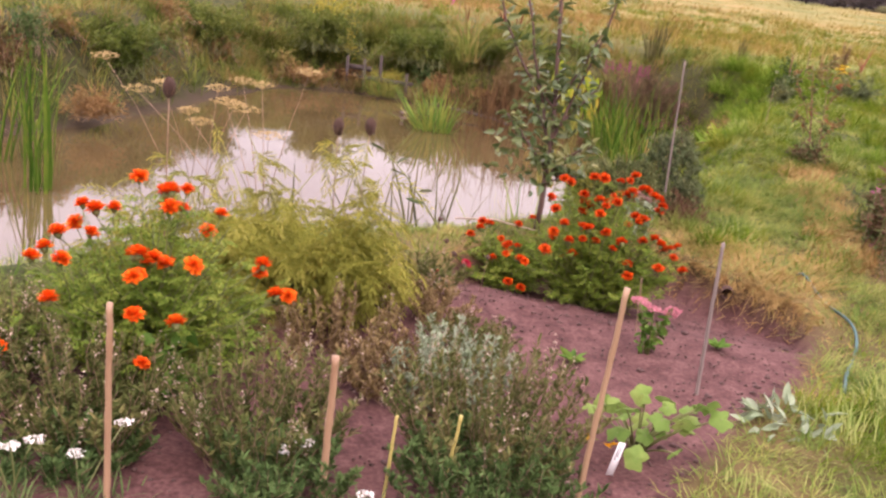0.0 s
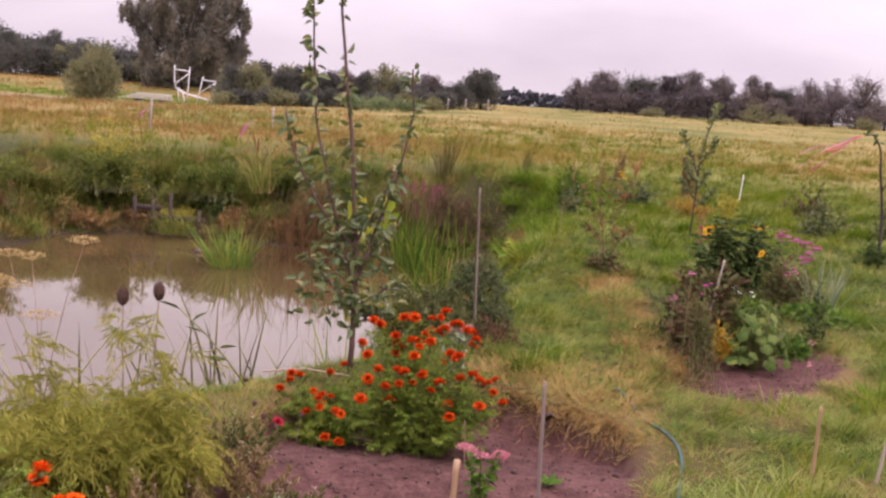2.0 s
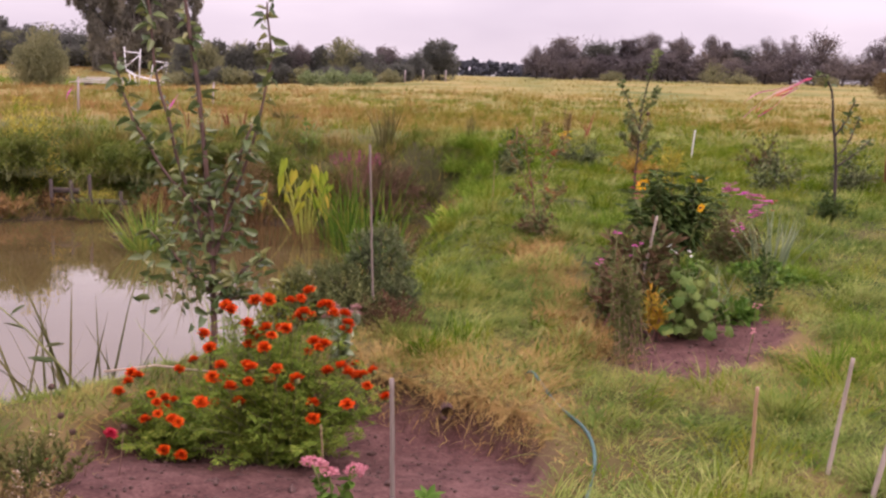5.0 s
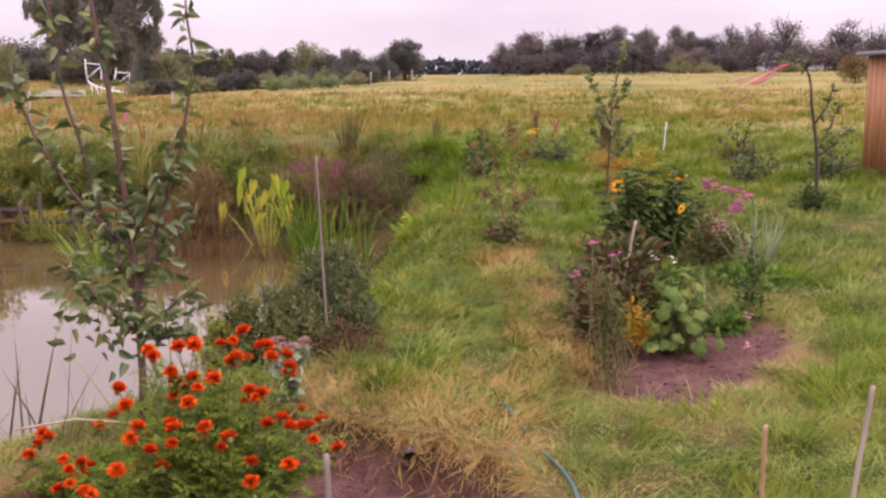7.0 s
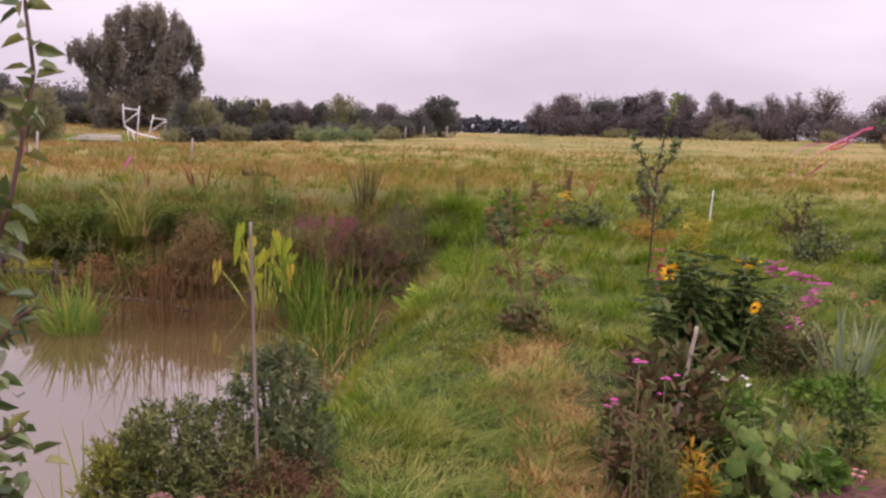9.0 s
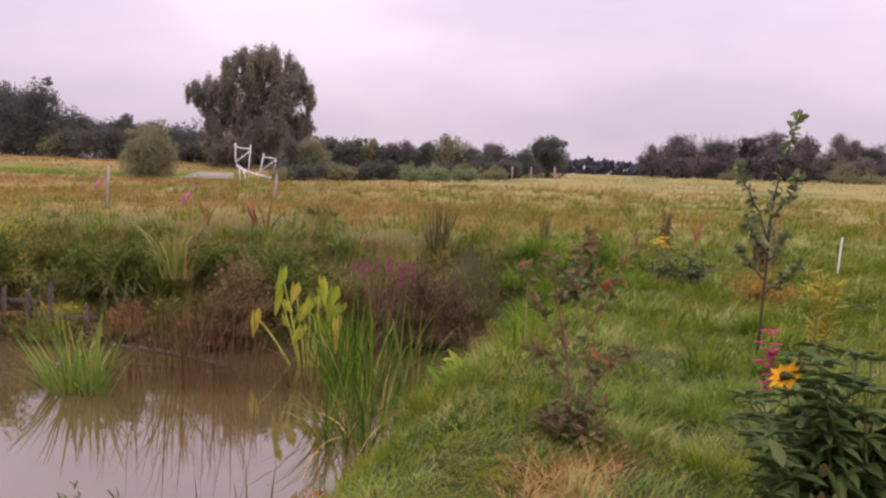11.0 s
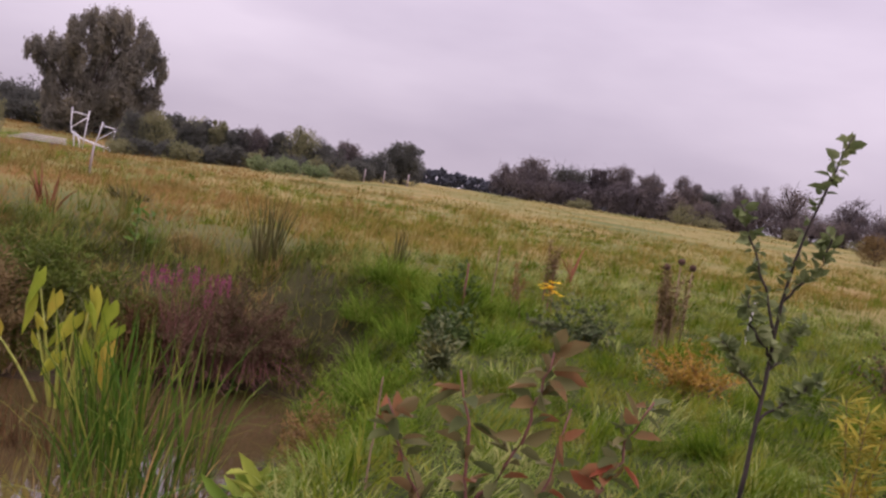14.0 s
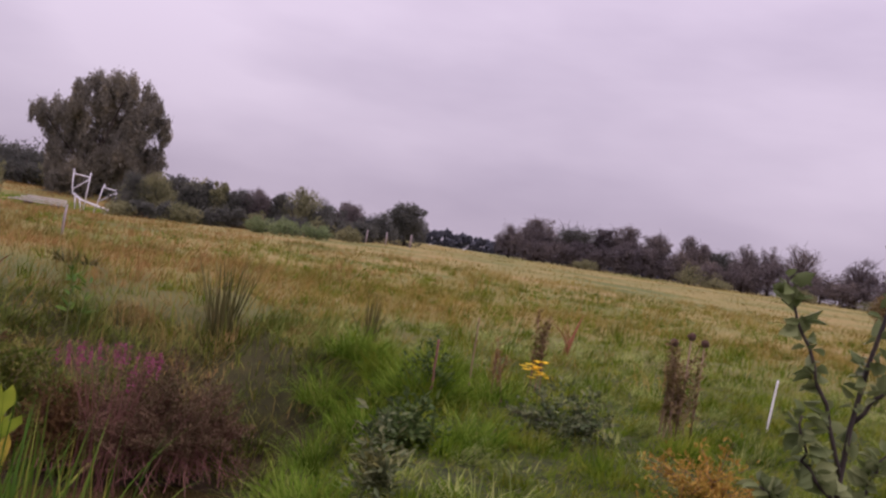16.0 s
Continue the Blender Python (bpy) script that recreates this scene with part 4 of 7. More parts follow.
def pompon(seed, r):
    """A double marigold head: rings of ruffled petals over a green cup."""
    rng = np.random.default_rng(seed)
    p, c = Build(), Build()
    for k, tilt, ln, lift in ((15, 1.8, 0.8, 0.0), (15, 1.5, 0.92, 0.1), (14, 1.2, 0.92, 0.2), (12, 0.92, 0.86, 0.28), (10, 0.65, 0.78, 0.34), (7, 0.4, 0.7, 0.4), (4, 0.15, 0.62, 0.44)):
        a = np.arange(k) * 2 * math.pi / k + rng.uniform(0, 1)
        d = np.stack([np.cos(a) * math.sin(tilt), np.sin(a) * math.sin(tilt), np.full(k, math.cos(tilt))], -1)
        d += rng.normal(0, 0.14, d.shape)
        leaves(p, np.tile([[0, 0, lift * r]], (k, 1)), d, r * ln * rng.uniform(0.85, 1.1, k), r * 0.46 * rng.uniform(0.75, 1.2, k), rng, 0.55, -0.25, 0.8)
    th = np.linspace(0, 1, 4)
    tube(c, np.stack([0 * th, 0 * th, -0.55 * r + 0.6 * r * th], -1), np.array([0.1, 0.28, 0.36, 0.34]) * r, 7)
    for q in p.v:
        q[:, 2] *= 0.72
    return p, c


def daisy(seed, r, petals=13, disc=0.3, droop=0.25, rise=0.2):
    rng = np.random.default_rng(seed)
    p, c = Build(), Build()
    a = np.arange(petals) * 2 * math.pi / petals
    d = np.stack([np.cos(a), np.sin(a), np.full(petals, rise)], -1) + rng.normal(0, 0.06, (petals, 3))
    leaves(p, np.zeros((petals, 3)), d, r * rng.uniform(0.85, 1.05, petals), r * 0.36, rng, 0.15, droop, 0.95)
    blob(c, (0, 0, 0.1 * r), (disc * r, disc * r, disc * r * 0.8), rng, 0.08, 5, 8)
    return p, c


HEADS = {}


def flower(parent, at, kind, r, tilt, material, cup_mat, seed, name="flower_head"):
    """One flower as a part of its plant; heads of a kind share their meshes."""
    key = (kind, seed % 3, round(r, 3), material.name)
    if key not in HEADS:
        p, c = pompon(seed % 3 + 40, r) if kind == "pompon" else daisy(seed % 3 + 60, r)
        HEADS[key] = (p.mesh("petals", material), c.mesh("cup", cup_mat, True))
    o = new(name, HEADS[key][0])
    o.parent = parent
    o.matrix_local = Matrix.Translation(at) @ Euler((tilt[0], tilt[1], seed * 1.7)).to_matrix().to_4x4()
    c = new("calyx" if kind == "pompon" else "disc", HEADS[key][1])
    c.parent = o
    return o


def marigold(x, y, w, h, seed, heads, material, label, r, stems=120):
    """Ferny bush; each head sits on its own stalk above the leaves."""
    rng = np.random.default_rng(seed)
    o = thing("marigold_plant", x, y, label, "marigold", "marigolds")
    a = rng.uniform(0, 6.28, stems)
    rad = np.sqrt(rng.random(stems)) * w / 2
    top = h * (1.0 - 0.6 * (2 * rad / w) ** 2.6) * rng.uniform(0.72, 1.06, stems)
    top[stems // 2:] *= rng.uniform(0.45, 0.95, stems - stems // 2)
    tips = np.stack([np.cos(a) * rad, np.sin(a) * rad, top], -1)
    order = np.argsort(-1.0 * top / h + 0.3 * np.sin(a) + rng.normal(0, 0.33, stems))
    tips = tips[order]
    sb, lb = Build(), Build()
    for k, ln in enumerate(stem_lines(rng, tips, w * 0.09, 0.1)):
        tube(sb, ln, np.linspace(0.0035, 0.0016, 5), 4, False)
        m = 13
        t = rng.uniform(0.2, 0.97, m) * 3.99
        i = t.astype(int)
        c = ln[i] * (1 - (t - i))[:, None] + ln[i + 1] * (t - i)[:, None]
        d = rng.normal(0, 1, (m, 3)) * np.array([1, 1, 0.3]) + np.array([0, 0, 0.55])
        fronds(lb, c, d, rng.uniform(0.045, 0.085, m), 6, 0.026, 0.0065, rng, 0.3)
        if k < heads:
            e = ln[4] + unit(ln[4] - ln[3]) * rng.uniform(0.02, 0.05)
            tube(sb, [ln[4], e], [0.0018, 0.0022], 4, False)
            flower(o, e + np.array([0, 0, 0.012]), "pompon", r * (1.0 if k % 4 else 0.8), (-tips[k, 1] / w * 0.6 + rng.normal(0.0, 0.22), tips[k, 0] / w * 0.7 + rng.normal(0, 0.22)), material, M_STEM, k)
    part("stemwork", sb, M_STEM, o)
    part("foliage", lb, M_MARI, o)
    return o


marigold(-0.79, 2.98, 0.92, 0.68, 31, 62, M_REDORANGE, "bushy marigold with red-orange pompon heads in dug soil", 0.036, 220)
marigold(-2.16, 0.82, 0.98, 0.6, 32, 34, M_ORANGE, "marigold bush with bright orange heads behind grey herbs", 0.039, 190)
marigold(-1.24, 3.02, 0.6, 0.34, 33, 16, M_REDORANGE, "smaller marigold with red-orange heads at the pond bank", 0.033, 60)
bush("borage", -1.98, 0.6, 0.3, 0.3, "pale green lobed leaves among the marigolds", "herb", M_BROAD, M_STEM, 34, 14, 10, (0.055, 0.045), 0.003, 0.5, 0.5, 0.04, None, 0.02)


def apple_tree():
    rng = np.random.default_rng(51)
    o = thing("apple_tree", -1.19, 3.58, "slender young apple tree with curled green leaves above marigolds", "tree", z=foot(-1.19, 3.58) - 0.02)
    tb, lb = Build(), Build()
    arms = [[(0, 0, 0), (0.01, 0.0, 0.5), (-0.02, 0.0, 1.0), (-0.09, 0.02, 1.55), (-0.16, 0.02, 2.1), (-0.19, 0.02, 2.55)],
            [(0.0, 0, 0.5), (0.08, 0.02, 0.8), (0.2, 0.04, 1.15), (0.27, 0.05, 1.5), (0.24, 0.05, 1.75)],
            [(0.0, 0, 0.55), (-0.14, 0.03, 0.95), (-0.26, 0.05, 1.4), (-0.3, 0.05, 1.8), (-0.32, 0.05, 2.15)],
            [(0.0, 0, 0.75), (-0.2, -0.02, 0.95), (-0.36, -0.05, 1.25), (-0.42, -0.05, 1.5)],
            [(0.0, 0, 0.35), (0.12, -0.04, 0.5), (0.26, -0.1, 0.6)], [(0, 0, 0.4), (-0.12, -0.05, 0.55), (-0.26, -0.1, 0.7)],
            [(0, 0, 0.6), (0.1, 0.1, 0.75), (0.22, 0.2, 0.9)], [(0, 0, 0.55), (-0.1, 0.1, 0.7), (-0.18, 0.2, 0.85)],
            [(0, 0, 0.3), (0.1, 0.05, 0.38), (0.2, 0.08, 0.36)], [(0, 0, 0.8), (0.12, -0.05, 1.0), (0.2, -0.08, 1.2)]]
    pos, dirs, size = [], [], []
    for k, arm in enumerate(arms):
        arm = np.array(arm, float)
        s = np.linspace(0, len(arm) - 1, 14)
        i = np.minimum(s.astype(int), len(arm) - 2)
        ln = arm[i] * (1 - (s - i))[:, None] + arm[i + 1] * (s - i)[:, None] + rng.normal(0, 0.004, (14, 3))
        tube(tb, ln, np.linspace(0.018 if k == 0 else 0.009, 0.0045, 14), 7)
        n = (130, 70, 80, 60, 44, 44, 40, 36, 30, 40)[k]
        t = rng.uniform(0.12 if k else 0.16, 1, n) * 12.9
        j = t.astype(int)
        c = ln[j] * (1 - (t - j))[:, None] + ln[j + 1] * (t - j)[:, None]
        d = rng.normal(0, 1, (n, 3)) * np.array([1, 1, 0.5]) + np.array([0, 0, 0.15])
        pos.append(c)
        dirs.append(unit(d))
        size.append(rng.uniform(0.042, 0.078, n))
    extra = dome(rng, 200, 0.62, 0.8) + np.array([-0.03, 0, 0.32])
    pos.append(extra)
    dirs.append(unit(rng.normal(0, 1, (200, 3)) * np.array([1, 1, 0.6])))
    size.append(rng.uniform(0.04, 0.075, 200))
    pos, dirs, size = np.concatenate(pos), np.concatenate(dirs), np.concatenate(size)
    leaves(lb, pos + dirs * 0.012, dirs, size, size * 0.52, rng, 0.55, 0.5, 0.4)
    part("trunk", tb, M_BROWNBARK, o, "slender dark brown trunk and limbs", True)
    part("foliage", lb, M_APPLE, o)


apple_tree()


def fennel(x, y, w, h, seed, label, stems=30):
    """Feathery clump: drooping plumes of fine threads on bowed stems."""
    rng = np.random.default_rng(seed)
    o = thing("fennel_plant", x, y, label, "fennel")
    tips = dome(rng, stems, w, h, 0.35)
    sb, lb = Build(), Build()
    for ln in stem_lines(rng, tips, 0.1):
        tube(sb, ln, np.linspace(0.0035, 0.0012, 5), 4, False)
        m = 15
        t = rng.uniform(0.12, 1, m) * 3.99
        k = t.astype(int)
        c = ln[k] * (1 - (t - k))[:, None] + ln[k + 1] * (t - k)[:, None]
        d = rng.normal(0, 1, (m, 3)) * np.array([1, 1, 0.35]) + np.array([0.25, -0.1, 0.35])
        fronds(lb, c, d, rng.uniform(0.1, 0.2, m), 11, 0.052, 0.0048, rng, 0.55, 1.1)
    part("stemwork", sb, M_YSTALK, o)
    part("frond_mass", lb, M_FENNEL, o)
    return o


fennel(-2.12, 1.6, 1.05, 0.92, 61, "yellowing feathery fennel clump beside the marigolds", 46)
fennel(-1.72, 1.68, 0.6, 0.82, 62, "drooping yellow-green feathery fennel at the bed edge", 30)
fennel(-2.5, 1.4, 0.5, 0.62, 63, "feathery yellow fennel by the pond", 20)


def dill(x, y, seed, count, tall, label):
    """Dried umbels on tall branching stalks."""
    rng = np.random.default_rng(seed)
    o = thing("dill_plant", x, y, label, "dill")
    sb = Build()
    for k in range(count):
        a = rng.uniform(0, 6.28)
        top = np.array([math.cos(a) * 0.5 - 0.15, math.sin(a) * 0.3, tall * rng.uniform(0.7, 1.0)]) * np.array([rng.uniform(0.4, 1), rng.uniform(0.3, 1), 1])
        ln = stem_lines(rng, [top], 0.03, 0.5)[0]
        tube(sb, ln, np.linspace(0.0026, 0.0012, 5), 5)
        ub = Build()
        rays = 16
        ra = np.arange(rays) * 2.4
        rr = 0.062 * np.sqrt(np.arange(rays) / rays) * rng.uniform(0.7, 1.3)
        ends = top + np.stack([np.cos(ra) * rr, np.sin(ra) * rr, 0.035 - rr * 0.25], -1)
        for e in ends:
            tube(ub, [top, e], [0.0008, 0.0006], 3, False)
        fl = np.repeat(ends, 9, 0) + rng.normal(0, 0.006, (rays * 9, 3)) * np.array([1, 1, 0.4])
        flakes(ub, fl, 0.008, rng)
        part("umbel", ub, M_UMBEL, o, "flat tan seed umbel")
    part("stemwork", sb, M_DRYSTEM, o)


dill(-2.2, 1.85, 71, 7, 0.94, "tall dill with dried tan seed umbels above the pond")
dill(-2.6, 2.0, 72, 6, 0.9, "leaning dill with flat tan seed heads")


def teasel(x, y, z_top, seed, lean=(0.0, 0.0)):
    rng = np.random.default_rng(seed)
    o = thing("teasel", x - lean[0], y - lean[1], "dark brown teasel seed head on a bare stalk", "teasel", "teasels")
    zt = z_top - o.location.z
    sb, hb, br = Build(), Build(), Build()
    s = np.linspace(0, 1, 7)
    tube(sb, np.stack([s * lean[0], s * lean[1], s * (zt - 0.03)], -1), np.linspace(0.0032, 0.0022, 7), 5)
    blob(hb, (lean[0], lean[1], zt), (0.023, 0.023, 0.037), rng, 0.08, 9, 12)
    k = 260
    d = unit(rng.normal(0, 1, (k, 3)))
    blades(hb, np.array([lean[0], lean[1], zt]) + d * np.array([0.021, 0.021, 0.034]), np.arctan2(d[:, 1], d[:, 0]), 0.01, 0.0016, np.arccos(d[:, 2]), 0.1, 2)
    a = np.arange(9) * 0.7
    blades(br, np.tile([[lean[0], lean[1], zt - 0.034]], (9, 1)), a, rng.uniform(0.04, 0.07, 9), 0.003, 1.2, -0.9, 3)
    part("stalk", sb, M_DRYSTEM, o)
    part("seed_head", hb, M_TEASEL, o, "spiny dark brown head")
    part("bracts", br, M_DRYSTEM, o)


teasel(-1.80, 2.02, 0.74, 81, (0.02, 0.02))
teasel(-1.90, 1.89, 0.74, 82, (-0.02, 0.0))
teasel(-2.28, 1.12, 0.92, 83, (-0.03, 0.03))


def herb(x, y, w, h, seed, label, mat=None, stems=95, upright=0.55, tips=True):
    """Woody herb with many upright twigs and pale seed tips."""
    rng = np.random.default_rng(seed)
    o = thing("herb_bush", x, y, label, "herb", "herb bushes")
    a = rng.uniform(0, 6.28, stems)
    rr = np.sqrt(rng.random(stems)) * w / 2
    tip = np.stack([np.cos(a) * rr, np.sin(a) * rr, h * rng.uniform(0.55, 1.05, stems) * (1 - 0.35 * (2 * rr / w) ** 2)], -1)
    sb, lb, tb = Build(), Build(), Build()
    for t in tip:
        ln = np.linspace(0, 1, 5)[:, None] * (t - np.array([t[0] * upright, t[1] * upright, 0])) + np.array([t[0] * upright, t[1] * upright, 0])
        ln[1:, :2] += rng.normal(0, 0.008, (4, 2))
        tube(sb, ln, np.linspace(0.0025, 0.001, 5), 4, False)
        k = 46
        q = rng.uniform(0.12, 1, k) * 3.99
        i = q.astype(int)
        c = ln[i] * (1 - (q - i))[:, None] + ln[i + 1] * (q - i)[:, None]
        d = rng.normal(0, 1, (k, 3)) * np.array([0.75, 0.75, 0.3]) + np.array([0, 0, 1.15])
        leaves(lb, c, d, rng.uniform(0.018, 0.036, k), rng.uniform(0.005, 0.01, k), rng)
        if tips and rng.random() < 0.4:
            m = 12
            flakes(tb, ln[4] + rng.normal(0, 0.006, (m, 3)) * np.array([1, 1, 3.5]), rng.uniform(0.005, 0.011, m), rng)
    part("stemwork", sb, M_DRYSTEM, o)
    part("foliage", lb, mat or M_HERB, o)
    if tips:
        part("floret_mass", tb, M_TIP, o, "pale dry flower tips")
    return o


herb(-2.08, 0.34, 0.66, 0.36, 91, "grey-green woody herb with upright pale-tipped twigs", None, 120)
herb(-1.56, 0.42, 0.6, 0.4, 92, "brownish woody herb with pale dry flower spikes", None, 92)
herb(-0.92, 0.72, 0.74, 0.42, 93, "low spreading herb bush with pale seed tips", None, 110)
herb(-0.86, 0.46, 0.66, 0.2, 94, "mat of small green herb leaves at the bed front", M_THYME, 130, 0.75, False)
herb(-1.42, 0.26, 0.46, 0.2, 95, "low green herb tuft between bamboo stakes", M_THYME, 80, 0.7, False)
herb(-2.06, 0.2, 0.5, 0.16, 196, "low green herb mat on dark soil", M_THYME, 80, 0.75, False)
herb(-2.55, 0.5, 0.5, 0.36, 96, "grey-green woody herb at the bed end", None, 100)
herb(-1.14, 1.1, 0.5, 0.3, 97, "silvery grey herb cushion on the soil", M_SILVER, 84, 0.7, False)
herb(-1.62, 1.2, 0.66, 0.32, 98, "dry brown twiggy herb remnants on the soil", M_DRYHERB, 50)
herb(-1.3, 1.05, 0.5, 0.24, 99, "dry brown twiggy herb on the soil", M_DRYHERB, 44)


herb(-1.42, 1.75, 0.5, 0.24, 295, "dry brown twiggy herb by the fennel", M_DRYHERB, 40)
herb(-1.5, 2.2, 0.46, 0.16, 296, "low olive herb at the bed edge", None, 36)
herb(-1.16, 1.5, 0.42, 0.2, 297, "low green and brown herb on the soil", None, 36)


def yarrow(x, y, seed, heads, label):
    rng = np.random.default_rng(seed)
    o = thing("yarrow", x, y, label, "yarrow", "yarrows")
    sb, lb = Build(), Build()
    for k in range(heads):
        t = np.array([rng.normal(0, 0.06), rng.normal(0, 0.05), rng.uniform(0.12, 0.24)])
        tube(sb, stem_lines(rng, [t], 0.02)[0], np.linspace(0.0025, 0.0018, 5), 5)
        hb = Build()
        n = 60
        a, r = rng.uniform(0, 6.28, n), np.sqrt(rng.random(n)) * 0.026
        flakes(hb, t + np.stack([np.cos(a) * r, np.sin(a) * r, 0.006 - r * 0.15 + rng.normal(0, 0.0015, n)], -1), 0.009, rng)
        part("flower_head", hb, M_WHITE, o, "flat white flower head")
    n = 90
    p = rng.normal(0, 0.05, (n, 3)) * np.array([1, 1, 0]) + np.array([0, 0, 0.02])
    blades(lb, p, rng.uniform(0, 6.28, n), rng.uniform(0.04, 0.1, n), 0.004, rng.uniform(0.2, 1.2, n), 0.6, 3)
    part("stemwork", sb, M_STEM, o)
    part("foliage", lb, M_THYME, o)


yarrow(-2.02, -0.08, 101, 4, "white yarrow with flat flower heads on bare soil")
yarrow(-1.86, 0.0, 102, 2, "white yarrow with flat flower heads on bare soil")
yarrow(-1.21, 0.22, 103, 1, "single white yarrow beside a bamboo stake")
yarrow(-1.45, 0.25, 104, 2, "white yarrow with small flower heads among herbs")


def stake(x, y, h, r, material, label, lean=(0, 0), name="garden_stake", nodes=True):
    o = thing(name, x, y, label, "stake", "garden stakes")
    b = Build()
    zs = np.linspace(-0.12, h, 26)
    rr = np.full(26, r * 0.85)
    if nodes:
        rr = rr * (1 + 0.14 * (np.abs(np.sin(zs * 16)) > 0.97))
    rng = np.random.default_rng(int(abs(x) * 1000))
    tube(b, np.stack([lean[0] * zs / h + rng.normal(0, 0.0008, 26), lean[1] * zs / h, zs], -1), rr * np.linspace(1.05, 0.9, 26), 9)
    m = b.mesh("cane", material, True)
    c = new("cane", m)
    c.parent = o
    return o


stake(-1.79, -0.02, 0.60, 0.0105, M_BAMBOO, "orange-brown bamboo stake in front of marigolds", (-0.01, 0))
stake(-1.29, 0.24, 0.48, 0.0125, M_BAMBOO, "pale brown bamboo stake between herb bushes", (0.0, 0))
stake(-0.61, 0.57, 0.70, 0.0105, M_BAMBOO, "leaning brown bamboo stake beside the squash plant", (0.03, 0))
stake(-1.15, 0.39, 0.26, 0.006, M_YSTICK, "short yellow-green stick in the herbs", (0.01, 0))
stake(-0.99, 0.40, 0.30, 0.006, M_YSTICK, "short yellow-green stick in the herbs", (0.03, 0))
stake(-0.25, 1.68, 0.62, 0.009, M_ROD, "weathered grey wooden stake in bare soil", (-0.02, 0), nodes=False)
stake(1.02, 2.42, 0.35, 0.009, M_BAMBOO, "brown bamboo stake in the grass", (0.0, 0))
stake(1.34, 2.50, 0.45, 0.010, M_GREYWOOD, "pale weathered stake in the grass", (0.05, 0), nodes=False)
stake(1.42, 2.30, 0.44, 0.012, M_GREYWOOD, "leaning pale stake in the grass", (0.08, 0), nodes=False)
stake(-0.48, 4.50, 1.02, 0.0075, M_ROD, "tall grey rod standing in a grey-green bush", (-0.04, 0), nodes=False)
stake(1.10, 4.94, 0.62, 0.010, M_GREYWOOD, "leaning grey rod in the flower clump", (0.1, 0), nodes=False)
stake(4.1, 15.3, 0.46, 0.012, M_LABEL, "short white stick in the meadow grass", (0.03, 0), nodes=False)
stake(-0.52, 2.35, 0.26, 0.0035, M_DRYSTEM, "thin dry stalk beside the marigold", (-0.02, 0), nodes=False)


def lobed_leaf(parent, at, s, tilt, mat, rng):
    """A rounded leaf with five shallow lobes and a notch at the stalk."""
    b = Build()
    ang = np.linspace(0, 2 * math.pi, 21)[:-1]
    lobes = s * (0.86 + 0.1 * np.cos(5 * ang)) * (1 - 0.45 * np.exp(-((ang - math.pi) / 0.4) ** 2))
    rim = np.stack([np.cos(ang) * lobes, np.sin(ang) * lobes, -0.25 * lobes + rng.normal(0, 0.004, 20)], -1)
    v = np.concatenate([[[0, 0, 0]], rim * np.array([0.5, 0.5, 0.2]), rim]) @ np.array(tilt).T + at
    i = np.arange(20)
    j = (i + 1) % 20
    b.add(v, [np.stack([0 * i, 1 + i, 1 + j], -1), np.stack([1 + i, 21 + i, 21 + j, 1 + j], -1)])
    return part("leaf", b, mat, parent, "", True)


def squash():
    rng = np.random.default_rng(111)
    o = thing("squash_plant", -0.46, 1.05, "young squash plant with lobed pale green leaves in soil", "squash")
    sb = Build()
    for k in range(26):
        a, rr = rng.uniform(0, 6.28), rng.uniform(0.04, 0.24)
        t = np.array([math.cos(a) * rr + 0.04, math.sin(a) * rr, rng.uniform(0.07, 0.25)])
        tube(sb, stem_lines(rng, [t], 0.01)[0], [0.004, 0.004, 0.003, 0.003, 0.003], 5)
        tilt = Euler((rng.normal(-0.5, 0.4), rng.normal(0, 0.5), rng.uniform(0, 6.28))).to_matrix()
        lobed_leaf(o, t, rng.uniform(0.03, 0.052), tilt, M_SQUASH, rng)
    for k in range(3):
        flower(o, (rng.normal(-0.08, 0.04), rng.normal(-0.1, 0.03), 0.05), "daisy", 0.02, (0.3, 0.2), M_YPETAL, M_YPETAL, k)
    part("stemwork", sb, M_STEM, o)
    lab = thing("plant_label", -0.53, 0.84, "white plastic plant label stuck in the soil", "label")
    b = Build()
    box(b, (-0.011, -0.0012, -0.03), (0.011, 0.0012, 0.125), 0.0005)
    c = new("tag", b.mesh("tag", M_LABEL))
    c.parent = lab
    lab.rotation_euler = (0.1, 0.15, 0.3)
    w = Build()
    box(w, (-0.006, -0.0022, 0.06), (-0.003, -0.0014, 0.115))
    box(w, (0.001, -0.0022, 0.07), (0.004, -0.0014, 0.11))
    part("writing", w, M_BARK, lab, "dark unreadable writing")


squash()


